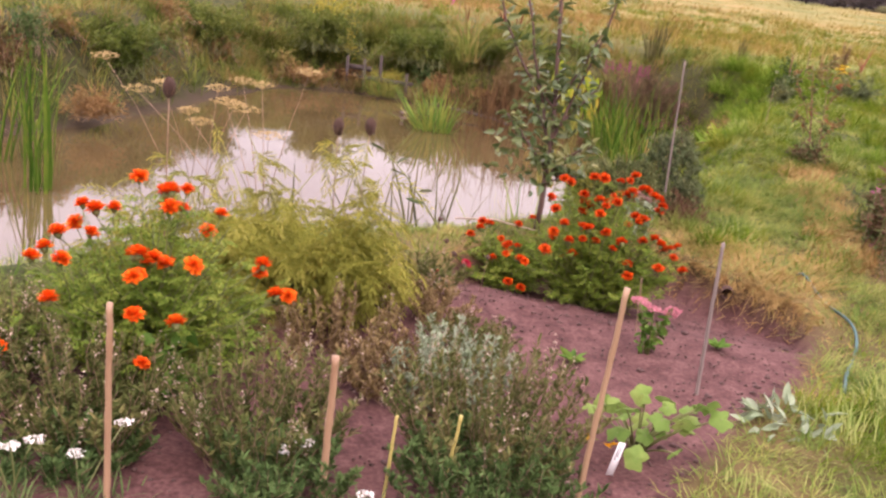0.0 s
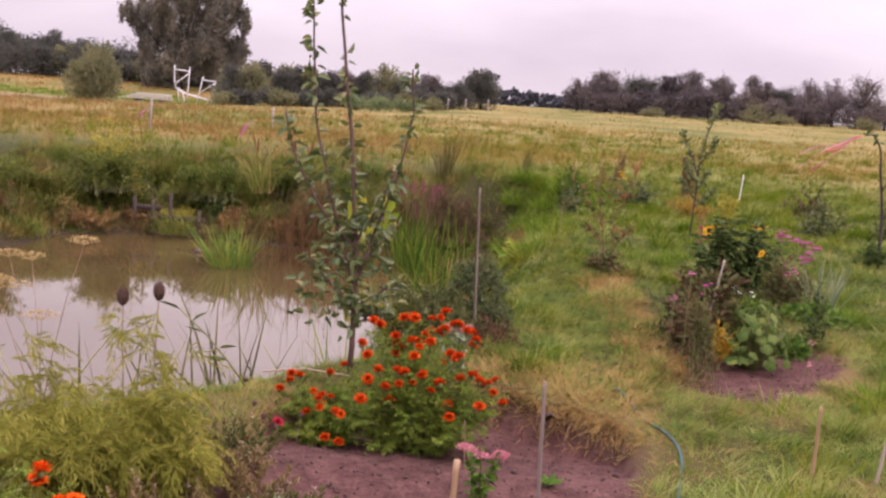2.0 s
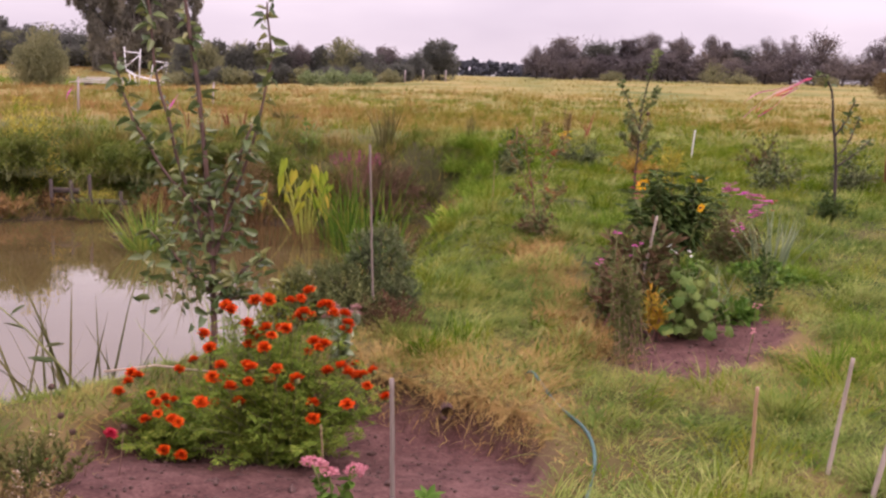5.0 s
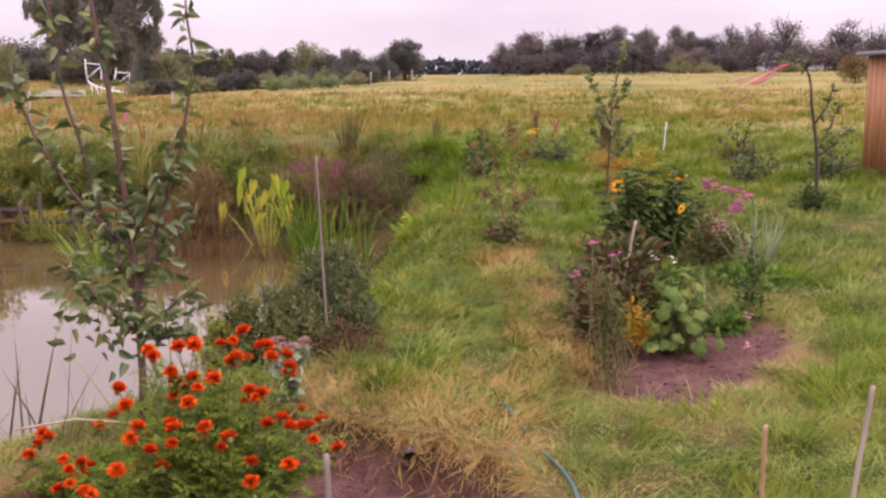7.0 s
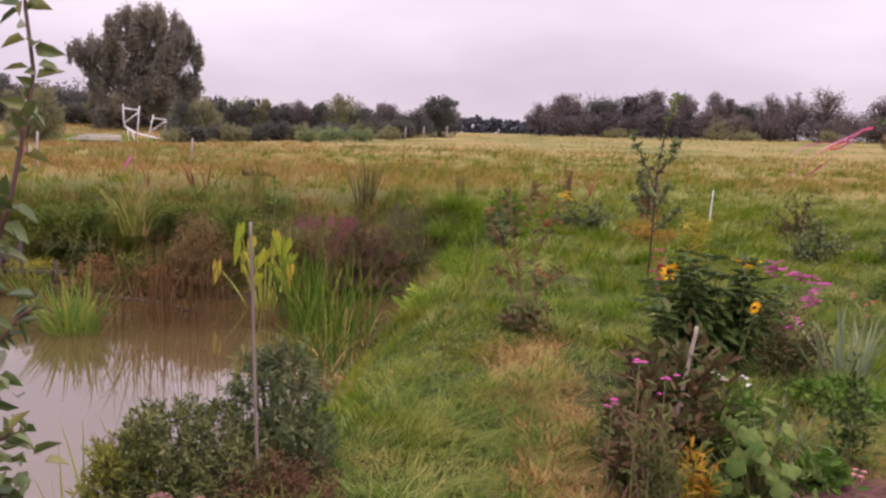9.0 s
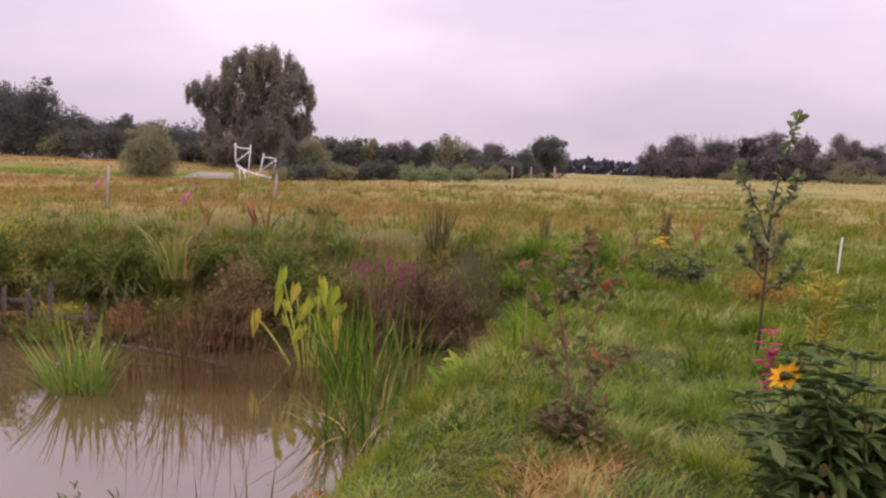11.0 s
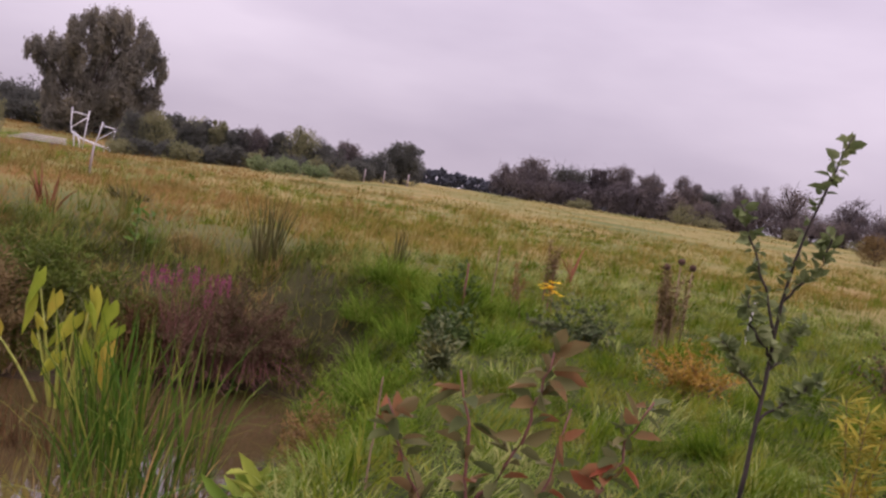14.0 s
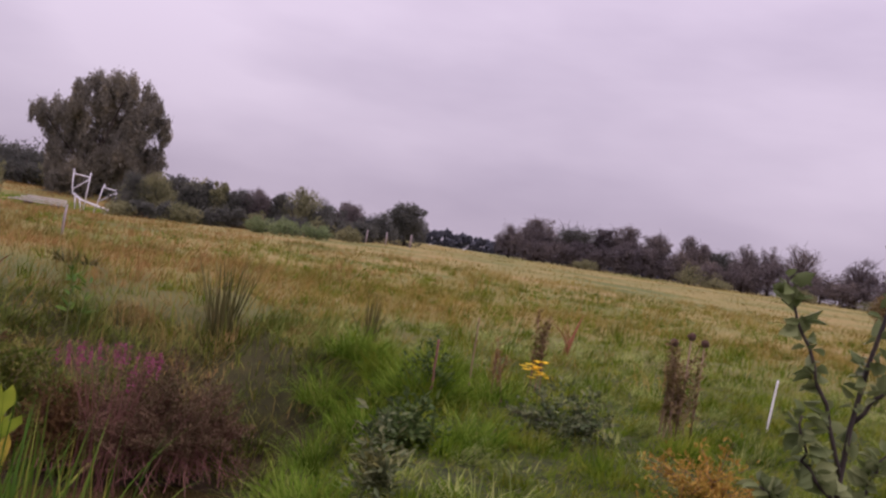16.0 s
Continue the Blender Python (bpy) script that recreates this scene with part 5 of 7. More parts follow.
def sedum(x, y, seed, label, h=0.25, heads=5, leaf_mat=None, pink=None, leaf=0.045):
    rng = np.random.default_rng(seed)
    o = thing("sedum", x, y, label, "sedum", "sedums")
    sb, lb = Build(), Build()
    for k in range(heads):
        a = k * 2.3
        t = np.array([math.cos(a) * 0.075, math.sin(a) * 0.06, h * rng.uniform(0.75, 1.0)])
        ln = stem_lines(rng, [t], 0.015)[0]
        tube(sb, ln, np.linspace(0.004, 0.003, 5), 5)
        m = 14
        q = rng.uniform(0.1, 0.95, m) * 3.99
        i = q.astype(int)
        leaves(lb, ln[i] * (1 - (q - i))[:, None] + ln[i + 1] * (q - i)[:, None], rng.normal(0, 1, (m, 3)) + np.array([0, 0, 0.5]), leaf, leaf * 0.58, rng)
        hb = Build()
        n = 110
        aa, rr = rng.uniform(0, 6.28, n), np.sqrt(rng.random(n)) * rng.uniform(0.026, 0.038)
        flakes(hb, t + np.stack([np.cos(aa) * rr, np.sin(aa) * rr * 0.8, 0.012 - rr * 0.35 + rng.normal(0, 0.004, n)], -1), 0.011, rng)
        part("flower_head", hb, pink or M_PINK, o, "domed pink flower head")
    part("stemwork", sb, M_STEM, o)
    part("foliage", lb, leaf_mat or M_BROAD, o)


sedum(-0.46, 2.02, 121, "pink stonecrop with domed heads in bare soil", 0.24)
sedum(-0.6, 3.78, 122, "grey-leaved stonecrop with a pink head beside marigolds", 0.3, 6, M_SILVER, M_DUSTY, 0.075)


def seedling(x, y, seed, label):
    rng = np.random.default_rng(seed)
    o = thing("seedling", x, y, label, "seedling", "seedlings")
    b = Build()
    a = np.arange(7) * 0.9
    leaves(b, np.zeros((7, 3)), np.stack([np.cos(a), np.sin(a), np.full(7, 0.7)], -1), rng.uniform(0.05, 0.09, 7), 0.03, rng)
    part("foliage", b, M_BROAD, o)


bush("lambs_ear", 0.06, 1.46, 0.36, 0.07, "silver-leaved plant lying in the lawn edge", "herb", M_SILVER, M_STEM, 133, 9, 4, (0.08, 0.03), 0.003, 0.3, 0.2, 0.08, None, 0.02)
seedling(-0.16, 2.25, 131, "small pale green seedling on bare soil")
seedling(-0.75, 1.75, 132, "small green seedling on bare soil")


def little_bloom(x, y, h, r, mat, label, seed):
    rng = np.random.default_rng(seed)
    o = thing("garden_flower", x, y, label, "flower", "single blooms")
    b = Build()
    tube(b, stem_lines(rng, [np.array([0.02, 0, h])], 0.005)[0], [0.003] * 5, 5)
    part("stem", b, M_STEM, o)
    flower(o, (0.02, 0, h), "pompon", r, (0.3, 0.2), mat, M_STEM, seed)


little_bloom(-1.47, 2.86, 0.1, 0.036, M_CRIMSON, "crimson double flower lying near the bank grass", 141)
little_bloom(-1.5, 2.3, 0.07, 0.02, M_CRIMSON, "small crimson flower at the bed edge", 142)
little_bloom(-1.6, 2.0, 0.1, 0.018, M_ORANGE, "small orange flower in dry herbs", 143)

for k, (x, y, h) in enumerate(((-1.5, 2.42, 0.22), (-1.45, 2.4, 0.17), (-1.4, 2.42, 0.12), (-1.3, 2.5, 0.19), (-1.56, 2.5, 0.26))):
    q = thing("withered_scabious", x, y, "dark withered seed head on a thin dry stalk", "flower", "withered blooms")
    b, c = Build(), Build()
    rr = np.random.default_rng(800 + k)
    tube(b, [(0, 0, 0), (0.01, 0, h * 0.5), (0.02, 0, h)], [0.0018, 0.0015, 0.0013], 5)
    blob(c, (0.02, 0, h), (0.013, 0.013, 0.011), rr, 0.2, 6, 8)
    part("stalk", b, M_DRYSTEM, q)
    part("seed_head", c, M_TEASEL, q)
q = thing("leaning_stalk", -1.75, 3.25, "thick dark green stalk leaning over the bank", "stalk")
b = Build()
tube(b, [(0.06, 0, 0), (-0.05, -0.02, 0.15), (-0.17, -0.03, 0.29), (-0.3, -0.04, 0.41)], [0.006, 0.005, 0.004, 0.003], 7)
part("stem", b, M_STEM, q, "", True)
c = Build()
leaves(c, np.array([(-0.05, -0.02, 0.15), (-0.1, -0.02, 0.21), (-0.17, -0.03, 0.29), (-0.24, -0.035, 0.35), (-0.3, -0.04, 0.41)]), np.array([(-1, -0.3, 0.2), (1, -0.2, 0.4), (-1, 0.3, 0.4), (0.6, -0.4, 0.6), (-1, 0, 0.5)]), 0.12, 0.025, np.random.default_rng(9))
part("foliage", c, M_GREY, q)


def sprig_bush(name, x, y, z, lobes, label, leaf_mat, seed, sprigs, leaf=(0.034, 0.008), per=15):
    """A dense rounded bush: short leafy sprigs all over a few merged domes, bare wood inside."""
    rng = np.random.default_rng(seed)
    o = thing(name, x, y, label, "bush", z=z)
    sb, lb = Build(), Build()
    for cx, cy, cz, r, h in lobes:
        m = int(sprigs * r * r / sum(q[3] ** 2 for q in lobes))
        d = unit(rng.normal(0, 1, (m, 3)) + np.array([0, -0.25, 0.35]))
        lump = 1 + 0.13 * waves(d[:, 0] * 2 + cx * 5, d[:, 2] * 2 + d[:, 1], 1.6, seed)
        reach = (0.62 + 0.4 * rng.random(m) ** 0.5) * lump
        c = np.array([cx, cy, cz]) + d * reach[:, None] * np.array([r, r, h])
        up = unit(d + np.array([0, 0, 0.7]) + rng.normal(0, 0.3, (m, 3)))
        ln = rng.uniform(0.05, 0.1, m)
        for q, u, l in zip(c[::6], up[::6], ln[::6]):
            mid = np.array([cx, cy, 0.0]) * 0.7 + (q - np.array([cx, cy, 0.0]) * 0.7) * 0.55 + np.array([0, 0, 0.02])
            tube(sb, [np.array([cx, cy, -0.05]) * 0.7, mid, q, q + u * l], [0.006, 0.004, 0.002, 0.001], 4, False)
        t = rng.random((m, per))
        p = c[:, None] + up[:, None] * (ln[:, None] * t)[..., None] + rng.normal(0, 0.004, (m, per, 3))
        w = unit(rng.normal(0, 1, (m, per, 3)) + up[:, None] * (0.5 + 0.9 * t[..., None]))
        n = m * per
        leaves(lb, p.reshape(-1, 3), w.reshape(-1, 3), leaf[0] * rng.uniform(0.6, 1.25, n), leaf[1] * rng.uniform(0.7, 1.2, n), rng, 0.25, 0.15, 0.5)
    part("stemwork", sb, M_BARK, o)
    part("foliage", lb, leaf_mat, o)
    return o


sprig_bush("grey_bush", -0.78, 4.7, -0.14, [(0.0, 0.0, 0.19, 0.26, 0.25), (0.18, -0.14, 0.12, 0.2, 0.2), (-0.1, -0.08, 0.14, 0.19, 0.21)], "rounded grey-green evergreen bush on the pond bank", M_GREYLIGHT, 151, 760)
sprig_bush("grey_bush", -0.48, 4.88, -0.08, [(0.0, 0.0, 0.24, 0.19, 0.33), (0.04, -0.12, 0.14, 0.17, 0.19)], "taller dark grey-green evergreen bush holding a grey rod", M_GREY, 152, 520)
sprig_bush("golden_bush", -0.96, 4.58, -0.16, [(0.0, 0.0, 0.14, 0.15, 0.2)], "yellow-green tipped bush at the pond bank", M_YELLOWBUSH, 154, 190)
bush("dry_herb", -0.4, 4.5, 0.5, 0.2, "withered red-brown herb at the foot of the bush", "herb", M_REDDRY, M_DRYSTEM, 153, 44, 60, (0.022, 0.006), 0.002, 0.1, 0.3, 0.12)


# ---- pond plants ----
def reeds(name, x, y, w, d, count, length, width, mat, label, seed, lean=(0.02, 0.35), bend=(0.1, 0.7), z=None, group="pond plants", segs=5, single=False):
    rng = np.random.default_rng(seed)
    o = thing(name, x, y, label, "reed", group, WATER - 0.12 if z is None else z)
    a, r = rng.uniform(0, 6.28, count), np.sqrt(rng.random(count))
    p = np.stack([np.cos(a) * r * w / 2, np.sin(a) * r * d / 2, np.zeros(count)], -1)
    az = np.where(rng.random(count) < 0.6, a + rng.normal(0, 0.5, count), rng.uniform(0, 6.28, count))
    if single:
        pool = []
        for k in range(12):
            c = Build()
            blades(c, np.zeros((1, 3)), 0.0, 1.0, np.mean(width) / np.mean(length), lean[0] + (lean[1] - lean[0]) * (k % 4) / 3, bend[0] + (bend[1] - bend[0]) * (k // 4 + 0.3) / 2.3, segs, rng.uniform(-0.9, 0.9, 1))
            pool.append(c.mesh("blade", mat))
        for k in range(count):
            e = new("blade", pool[int(rng.integers(12))])
            e.parent = o
            s = rng.uniform(*length)
            e.matrix_local = Matrix.LocRotScale(p[k], Euler((0, 0, az[k])), (s, s * rng.uniform(0.75, 1.25), s))
        return o
    b = Build()
    blades(b, p, az, rng.uniform(*length, count), rng.uniform(*width, count), rng.uniform(*lean, count) * (0.4 + r), rng.uniform(*bend, count) * (0.4 + r), segs, rng.uniform(-0.9, 0.9, count))
    part("blade_mass", b, mat, o)
    return o


reeds("reed_clump", -3.79, 11.75, 0.5, 0.4, 130, (0.5, 0.95), (0.016, 0.03), M_REED, "spiky yellow-green iris clump standing in the pond", 161, (0.05, 0.7), (0.1, 0.6), single=True)
reeds("reed_bed", -2.95, 12.4, 1.8, 1.0, 200, (0.6, 1.3), (0.008, 0.016), M_BROWNREED, "withered brown reed stems in the shallow water", 162, (0.0, 0.3), (0.0, 0.4), single=True)
reeds("reed_bed", -1.75, 12.4, 0.7, 0.4, 70, (0.3, 0.6), (0.008, 0.014), M_BROWNREED, "sparse withered reed stems in the water", 163, (0.0, 0.35), (0.0, 0.5), single=True)
reeds("cattail_clump", -1.02, 12.0, 1.0, 1.4, 165, (0.8, 1.45), (0.011, 0.02), M_CATTAIL, "tall green cattail leaves at the water edge", 164, (0.0, 0.14), (0.0, 1.5), single=True)
reeds("cattail_clump", -0.82, 10.9, 0.9, 1.5, 125, (0.45, 1.05), (0.01, 0.018), M_CATTAIL, "arching green cattail leaves beside the bank", 165, (0.0, 0.35), (0.1, 1.9), single=True)
reeds("withered_cattail", -0.85, 10.9, 0.9, 1.5, 26, (0.4, 0.9), (0.01, 0.02), M_STRAW, "withered tan cattail leaves among green ones", 1165, (0.0, 0.5), (0.2, 2.0), single=True)
reeds("cattail_clump", -1.45, 12.9, 0.5, 0.4, 60, (0.7, 1.25), (0.018, 0.03), M_CATTAIL, "green cattail leaves behind yellow arrowhead", 166, (0.0, 0.25), (0.05, 0.5), single=True)
reeds("cattail_clump", -5.75, 5.4, 0.35, 0.3, 24, (0.8, 1.6), (0.016, 0.03), M_CATTAIL, "tall cattail leaves in the pond", 167, (0.0, 0.1), (0.02, 0.35), single=True)
reeds("cattail_clump", -6.7, 6.2, 0.6, 0.8, 34, (0.8, 1.5), (0.016, 0.03), M_CATTAIL, "tall cattail leaves along the pond edge", 168, (0.0, 0.2), (0.05, 0.6), single=True)
reeds("bank_reed", -1.95, 4.05, 0.9, 0.3, 34, (0.6, 1.05), (0.012, 0.02), M_DARKREED, "dark sword leaves rising from the near shore", 169, (0.1, 0.5), (0.0, 0.5), foot(-1.95, 4.05) - 0.05, single=True)
reeds("bank_reed", -2.6, 3.8, 0.9, 0.3, 28, (0.6, 1.0), (0.012, 0.02), M_DARKREED, "dark sword leaves rising from the near shore", 170, (0.1, 0.5), (0.0, 0.4), foot(-2.6, 3.8) - 0.05, single=True)
reeds("bank_reed", -1.55, 5.7, 0.5, 0.6, 22, (0.6, 1.15), (0.012, 0.02), M_REED, "slender green reed leaves in front of the water", 171, (0.02, 0.3), (0.0, 0.4), single=True)
reeds("bank_reed", -1.1, 8.2, 0.5, 1.2, 26, (0.3, 0.7), (0.01, 0.018), M_DARKREED, "dark reed leaves near the bank", 172, (0.05, 0.4), (0.0, 0.5), single=True)
reeds("bank_reed", -1.5, 7.0, 0.6, 0.7, 16, (0.35, 0.7), (0.01, 0.018), M_DARKREED, "dark reed leaves near the bank", 173, (0.05, 0.4), (0.0, 0.5), single=True)
reeds("grass_tuft", -5.25, 13.95, 0.55, 0.4, 150, (0.35, 0.7), (0.008, 0.014), M_BANK, "mounded grass tuft at the far water edge", 174, (0.05, 0.7), (0.4, 1.5), -0.85)
rng_tus = np.random.default_rng(64)
for k in range(16):
    x, y = rng_tus.uniform(-0.5, 1.3), rng_tus.uniform(13.9, 16.6)
    if edge_distance(SHORE, np.array([x]), np.array([y]))[0] < 0.45:
        continue
    reeds("grass_tuft", x, y, 0.42, 0.38, 420, (0.2, 0.5), (0.005, 0.01), M_TUSSOCK if k % 3 else M_LUSH, "mounded bright green grass tussock on the bank", 175 + k, (0.05, 0.8), (0.6, 1.9), foot(x, y) - 0.03)
rng_tuft = np.random.default_rng(65)
for k in range(54):
    x, y = rng_tuft.uniform(-0.35, 2.7), rng_tuft.uniform(1.4, 10.5)
    m = (M_LUSH, M_TUSSOCK, M_PALE, M_LAWN, M_TUSSOCK)[k % 5]
    if edge_distance(SHORE, np.array([x]), np.array([y]))[0] < 0.7 or soil_at(np.array([x]), np.array([y]))[0] < 0.25 or (abs(x - 0.66) < 0.4 and 4.0 < y < 7.2) or math.hypot(x - 1.5, y - 5.5) < 0.9:
        continue
    w2 = rng_tuft.uniform(0.22, 0.44)
    reeds("lawn_tuft", x, y, w2, w2 * 0.8, 330, (0.1, 0.24), (0.0035, 0.007), m, "soft mounded grass tuft in the lawn", 900 + k, (0.1, 1.1), (0.5, 1.7), foot(x, y) - 0.01, "lawn tufts", 3)
for k, (x, y, w2, n2) in enumerate(((0.15, 13.3, 0.5, 420), (0.4, 12.5, 0.45, 380), (0.7, 13.5, 0.5, 400), (1.35, 12.9, 0.4, 300), (0.5, 11.6, 0.4, 300), (1.6, 14.6, 0.5, 380))):
    reeds("grass_tuft", x, y, w2, w2 * 0.9, n2, (0.2, 0.42), (0.005, 0.01), M_TUSSOCK, "curling bright green grass tussock", 850 + k, (0.05, 0.9), (0.6, 1.9), foot(x, y) - 0.02)
reeds("reed_grass", -4.05, 14.75, 0.35, 0.3, 44, (0.75, 1.35), (0.014, 0.026), M_BANK, "tall reed grass on the far bank", 178, (0.0, 0.3), (0.4, 1.9), -0.15, single=True)
reeds("dark_tuft", -1.05, 17.3, 0.3, 0.24, 60, (0.55, 1.0), (0.014, 0.024), M_DARKREED, "dark upright broom tuft in the meadow", 179, (0.0, 0.45), (0.0, 0.15), foot(-1.05, 17.3))
reeds("dark_tuft", 0.52, 17.1, 0.14, 0.12, 34, (0.35, 0.6), (0.01, 0.017), M_DARKREED, "small dark broom tuft in the meadow", 180, (0.0, 0.4), (0.0, 0.15), foot(0.52, 17.1))
reeds("dark_tuft", -3.0, 18.4, 0.3, 0.2, 30, (0.3, 0.6), (0.014, 0.024), M_BANK, "green tuft among the meadow grass", 181, (0.0, 0.5), (0.0, 0.3), foot(-3.0, 18.4))


rng_mat = np.random.default_rng(93)
for k in range(15):
    x = -8.2 + 0.4 * k + rng_mat.uniform(-0.15, 0.15)
    y = 15.5 + rng_mat.uniform(-0.2, 0.5) + (0.0 if x > -6 else (x + 6) * 0.7)
    reeds("grass_tuft", x, y, 0.7, 0.5, 420, (0.3, 0.62), (0.008, 0.015), M_BANKMAT, "long olive grass combed over the bank edge", 870 + k, (0.2, 1.0), (0.5, 1.6), foot(x, y) - 0.03)


def arrowhead():
    rng = np.random.default_rng(191)
    o = thing("arrowhead_plant", -2.18, 13.55, "water arrowhead with yellowing spear leaves in the pond", "water plant", "pond plants", WATER - 0.1)
    spots = [(-0.16, 0.0, 1.1), (-0.02, 0.05, 0.94), (0.3, 0, 1.02), (0.42, 0.05, 0.92), (0.18, -0.05, 0.8), (-0.1, -0.05, 0.66), (0.34, -0.08, 0.6), (0.5, 0.0, 0.75), (-0.45, 0.0, 0.62), (0.06, 0.1, 0.72), (0.26, 0.1, 0.86), (0.1, -0.1, 0.5), (0.44, -0.05, 0.45), (0.22, 0.05, 0.62), (-0.2, 0.04, 0.88), (-0.06, -0.08, 0.82), (0.38, 0.08, 0.72), (0.3, -0.1, 0.92), (0.48, -0.04, 0.6)]
    for x, y, z in spots:
        t = np.array([x, y, z])
        f = np.array([0.12 + x * 0.25, y, 0])
        s = np.linspace(0, 1, 6)[:, None]
        sb = Build()
        tube(sb, f * (1 - s) + t * s + np.array([0, 0, 0.05]) * np.sin(s * 3), [0.016, 0.015, 0.013, 0.011, 0.009, 0.007], 6)
        part("stalk", sb, M_YSTALK, o, "", True)
        b = Build()
        L, Wd = rng.uniform(0.17, 0.26), rng.uniform(0.045, 0.072)
        az = rng.uniform(-0.5, 0.5)
        side = np.array([math.cos(az), math.sin(az), 0.0])
        out = np.array([rng.normal(0, 0.42), -0.35, -1.0 if rng.random() < 0.9 else 0.9])
        down = unit(out)
        t = t - np.array([0, 0, 0.12 if out[2] > 0 else 0.0])
        prof = [(0.0, -0.3, 0.5), (0.08, -0.12, 0.9), (0.2, 0.12, 1.0), (0.45, 0.42, 0.74), (0.75, 0.74, 0.36), (1.0, 1.05, 0.0)]
        back = np.array([0, 0.06, -0.03])
        mid = [t + down * L * a + np.array([0, -0.05, 0.05]) * (1 - a) for a, _, _ in prof]
        lf = [t + down * L * q + np.array([0, -0.05, 0.05]) * (1 - q) + side * Wd * w + back * w * rng.uniform(0.5, 1.5) for _, q, w in prof]
        rt = [t + down * L * q + np.array([0, -0.05, 0.05]) * (1 - q) - side * Wd * w + back * w * rng.uniform(0.5, 1.5) for _, q, w in prof]
        i = np.arange(5)
        b.add(np.array(mid + lf + rt), [np.stack([i, i + 1, i + 7, i + 6], -1), np.stack([i, i + 12, i + 13, i + 1], -1)])
        part("leaf", b, M_YELLOW, o, "", True)


arrowhead()

bush("loosestrife", -0.98, 15.0, 1.62, 1.02, "spreading loosestrife bush with faded purple flower spikes", "shrub", M_PURPLE, M_REDBARK, 201, 260, 90, (0.034, 0.01), 0.003, 0.5, 0.8, 0.34, -0.74, 0.05, fill=0.12)
def loosestrife_spikes(x, y, z, count, w, d, seed):
    """Faded magenta flower spikes standing out of one side of the bush."""
    rng = np.random.default_rng(seed)
    o = thing("loosestrife_flowers", x, y, "magenta loosestrife spikes fading at the bush top", "flower", z=foot(x, y))
    g = z - o.location.z
    sb, fb = Build(), Build()
    for k in range(count):
        a, r = rng.uniform(0, 6.28), math.sqrt(rng.random())
        t = np.array([math.cos(a) * r * w, math.sin(a) * r * d, g + 0.14 * (1 - r * r) + rng.uniform(-0.05, 0.05)])
        tube(sb, stem_lines(rng, [t], 0.08)[0], np.linspace(0.003, 0.0015, 5), 4, False)
        m = 22
        q = t - np.array([0, 0, 1.0]) * rng.uniform(0, 0.16, (m, 1)) + rng.normal(0, 0.008, (m, 3))
        flakes(fb, q, rng.uniform(0.012, 0.024, m), rng)
    part("stemwork", sb, M_REDBARK, o)
    part("floret_mass", fb, M_SPIKE, o)


loosestrife_spikes(-1.36, 14.6, 0.16, 42, 0.46, 0.35, 204)
bush("loosestrife", -1.75, 14.75, 0.7, 0.75, "brown tuft of withered loosestrife over the water", "shrub", M_BROWNREED, M_REDBARK, 202, 60, 60, (0.06, 0.012), 0.004, 0.2, 0.8, 0.15, -0.75, 0.04)
bush("bank_shrub", -2.7, 14.75, 1.1, 0.7, "leafy green herb on the far bank", "shrub", M_BANKLEAF, M_STEM, 203, 110, 44, (0.06, 0.02), 0.004, 0.2, 0.5, 0.25, -0.45, 0.05, even=True)
bush("bank_shrub", -4.9, 14.9, 1.3, 0.6, "leafy green herb on the far bank", "shrub", M_BANKLEAF, M_STEM, 204, 110, 44, (0.06, 0.022), 0.004, 0.2, 0.5, 0.3, -0.35, 0.05, even=True)
bush("bank_shrub", -6.6, 14.6, 1.4, 0.7, "dense green herbs on the far bank", "shrub", M_BANKLEAF, M_STEM, 205, 130, 44, (0.06, 0.022), 0.004, 0.2, 0.5, 0.3, -0.3, 0.05, even=True)
bush("bank_shrub", -7.9, 12.8, 1.5, 0.75, "dense green herbs on the pond bank", "shrub", M_BANKLEAF, M_STEM, 206, 130, 44, (0.06, 0.022), 0.004, 0.2, 0.5, 0.3, -0.4, 0.05, even=True)
bush("bank_shrub", -7.7, 9.6, 1.4, 0.7, "dense green herbs on the pond bank", "shrub", M_BANKLEAF, M_STEM, 207, 130, 44, (0.06, 0.022), 0.004, 0.2, 0.5, 0.3, -0.5, 0.05, even=True)
bush("bank_shrub", -3.6, 15.6, 1.3, 0.5, "leafy green herb on the far bank", "shrub", M_BANKLEAF, M_STEM, 208, 110, 44, (0.05, 0.02), 0.004, 0.2, 0.5, 0.3, None, 0.05, even=True)
bush("withered_herb", -4.35, 14.1, 0.6, 0.45, "withered rust-brown herb at the water edge", "herb", M_RUST, M_DRYSTEM, 209, 30, 40, (0.05, 0.012), 0.003, 0.2, 0.6, 0.1, -0.75, 0.03)
bush("withered_herb", -3.3, 14.05, 0.7, 0.5, "withered brown herb at the water edge", "herb", M_BROWNREED, M_DRYSTEM, 210, 40, 40, (0.05, 0.012), 0.003, 0.2, 0.6, 0.1, -0.8, 0.03)
bush("withered_herb", -3.0, 14.2, 0.95, 1.1, "tall ochre-brown withered herb at the water edge", "herb", M_DRYHERB, M_DRYSTEM, 211, 120, 60, (0.05, 0.012), 0.003, 0.2, 0.8, 0.1, -0.7, 0.03)
bush("withered_herb", -6.9, 8.0, 0.8, 0.4, "withered brown grass clump overhanging the pond", "herb", M_RUST, M_DRYSTEM, 212, 30, 40, (0.07, 0.012), 0.003, 0.2, 0.3, 0.15, -0.75, 0.03)
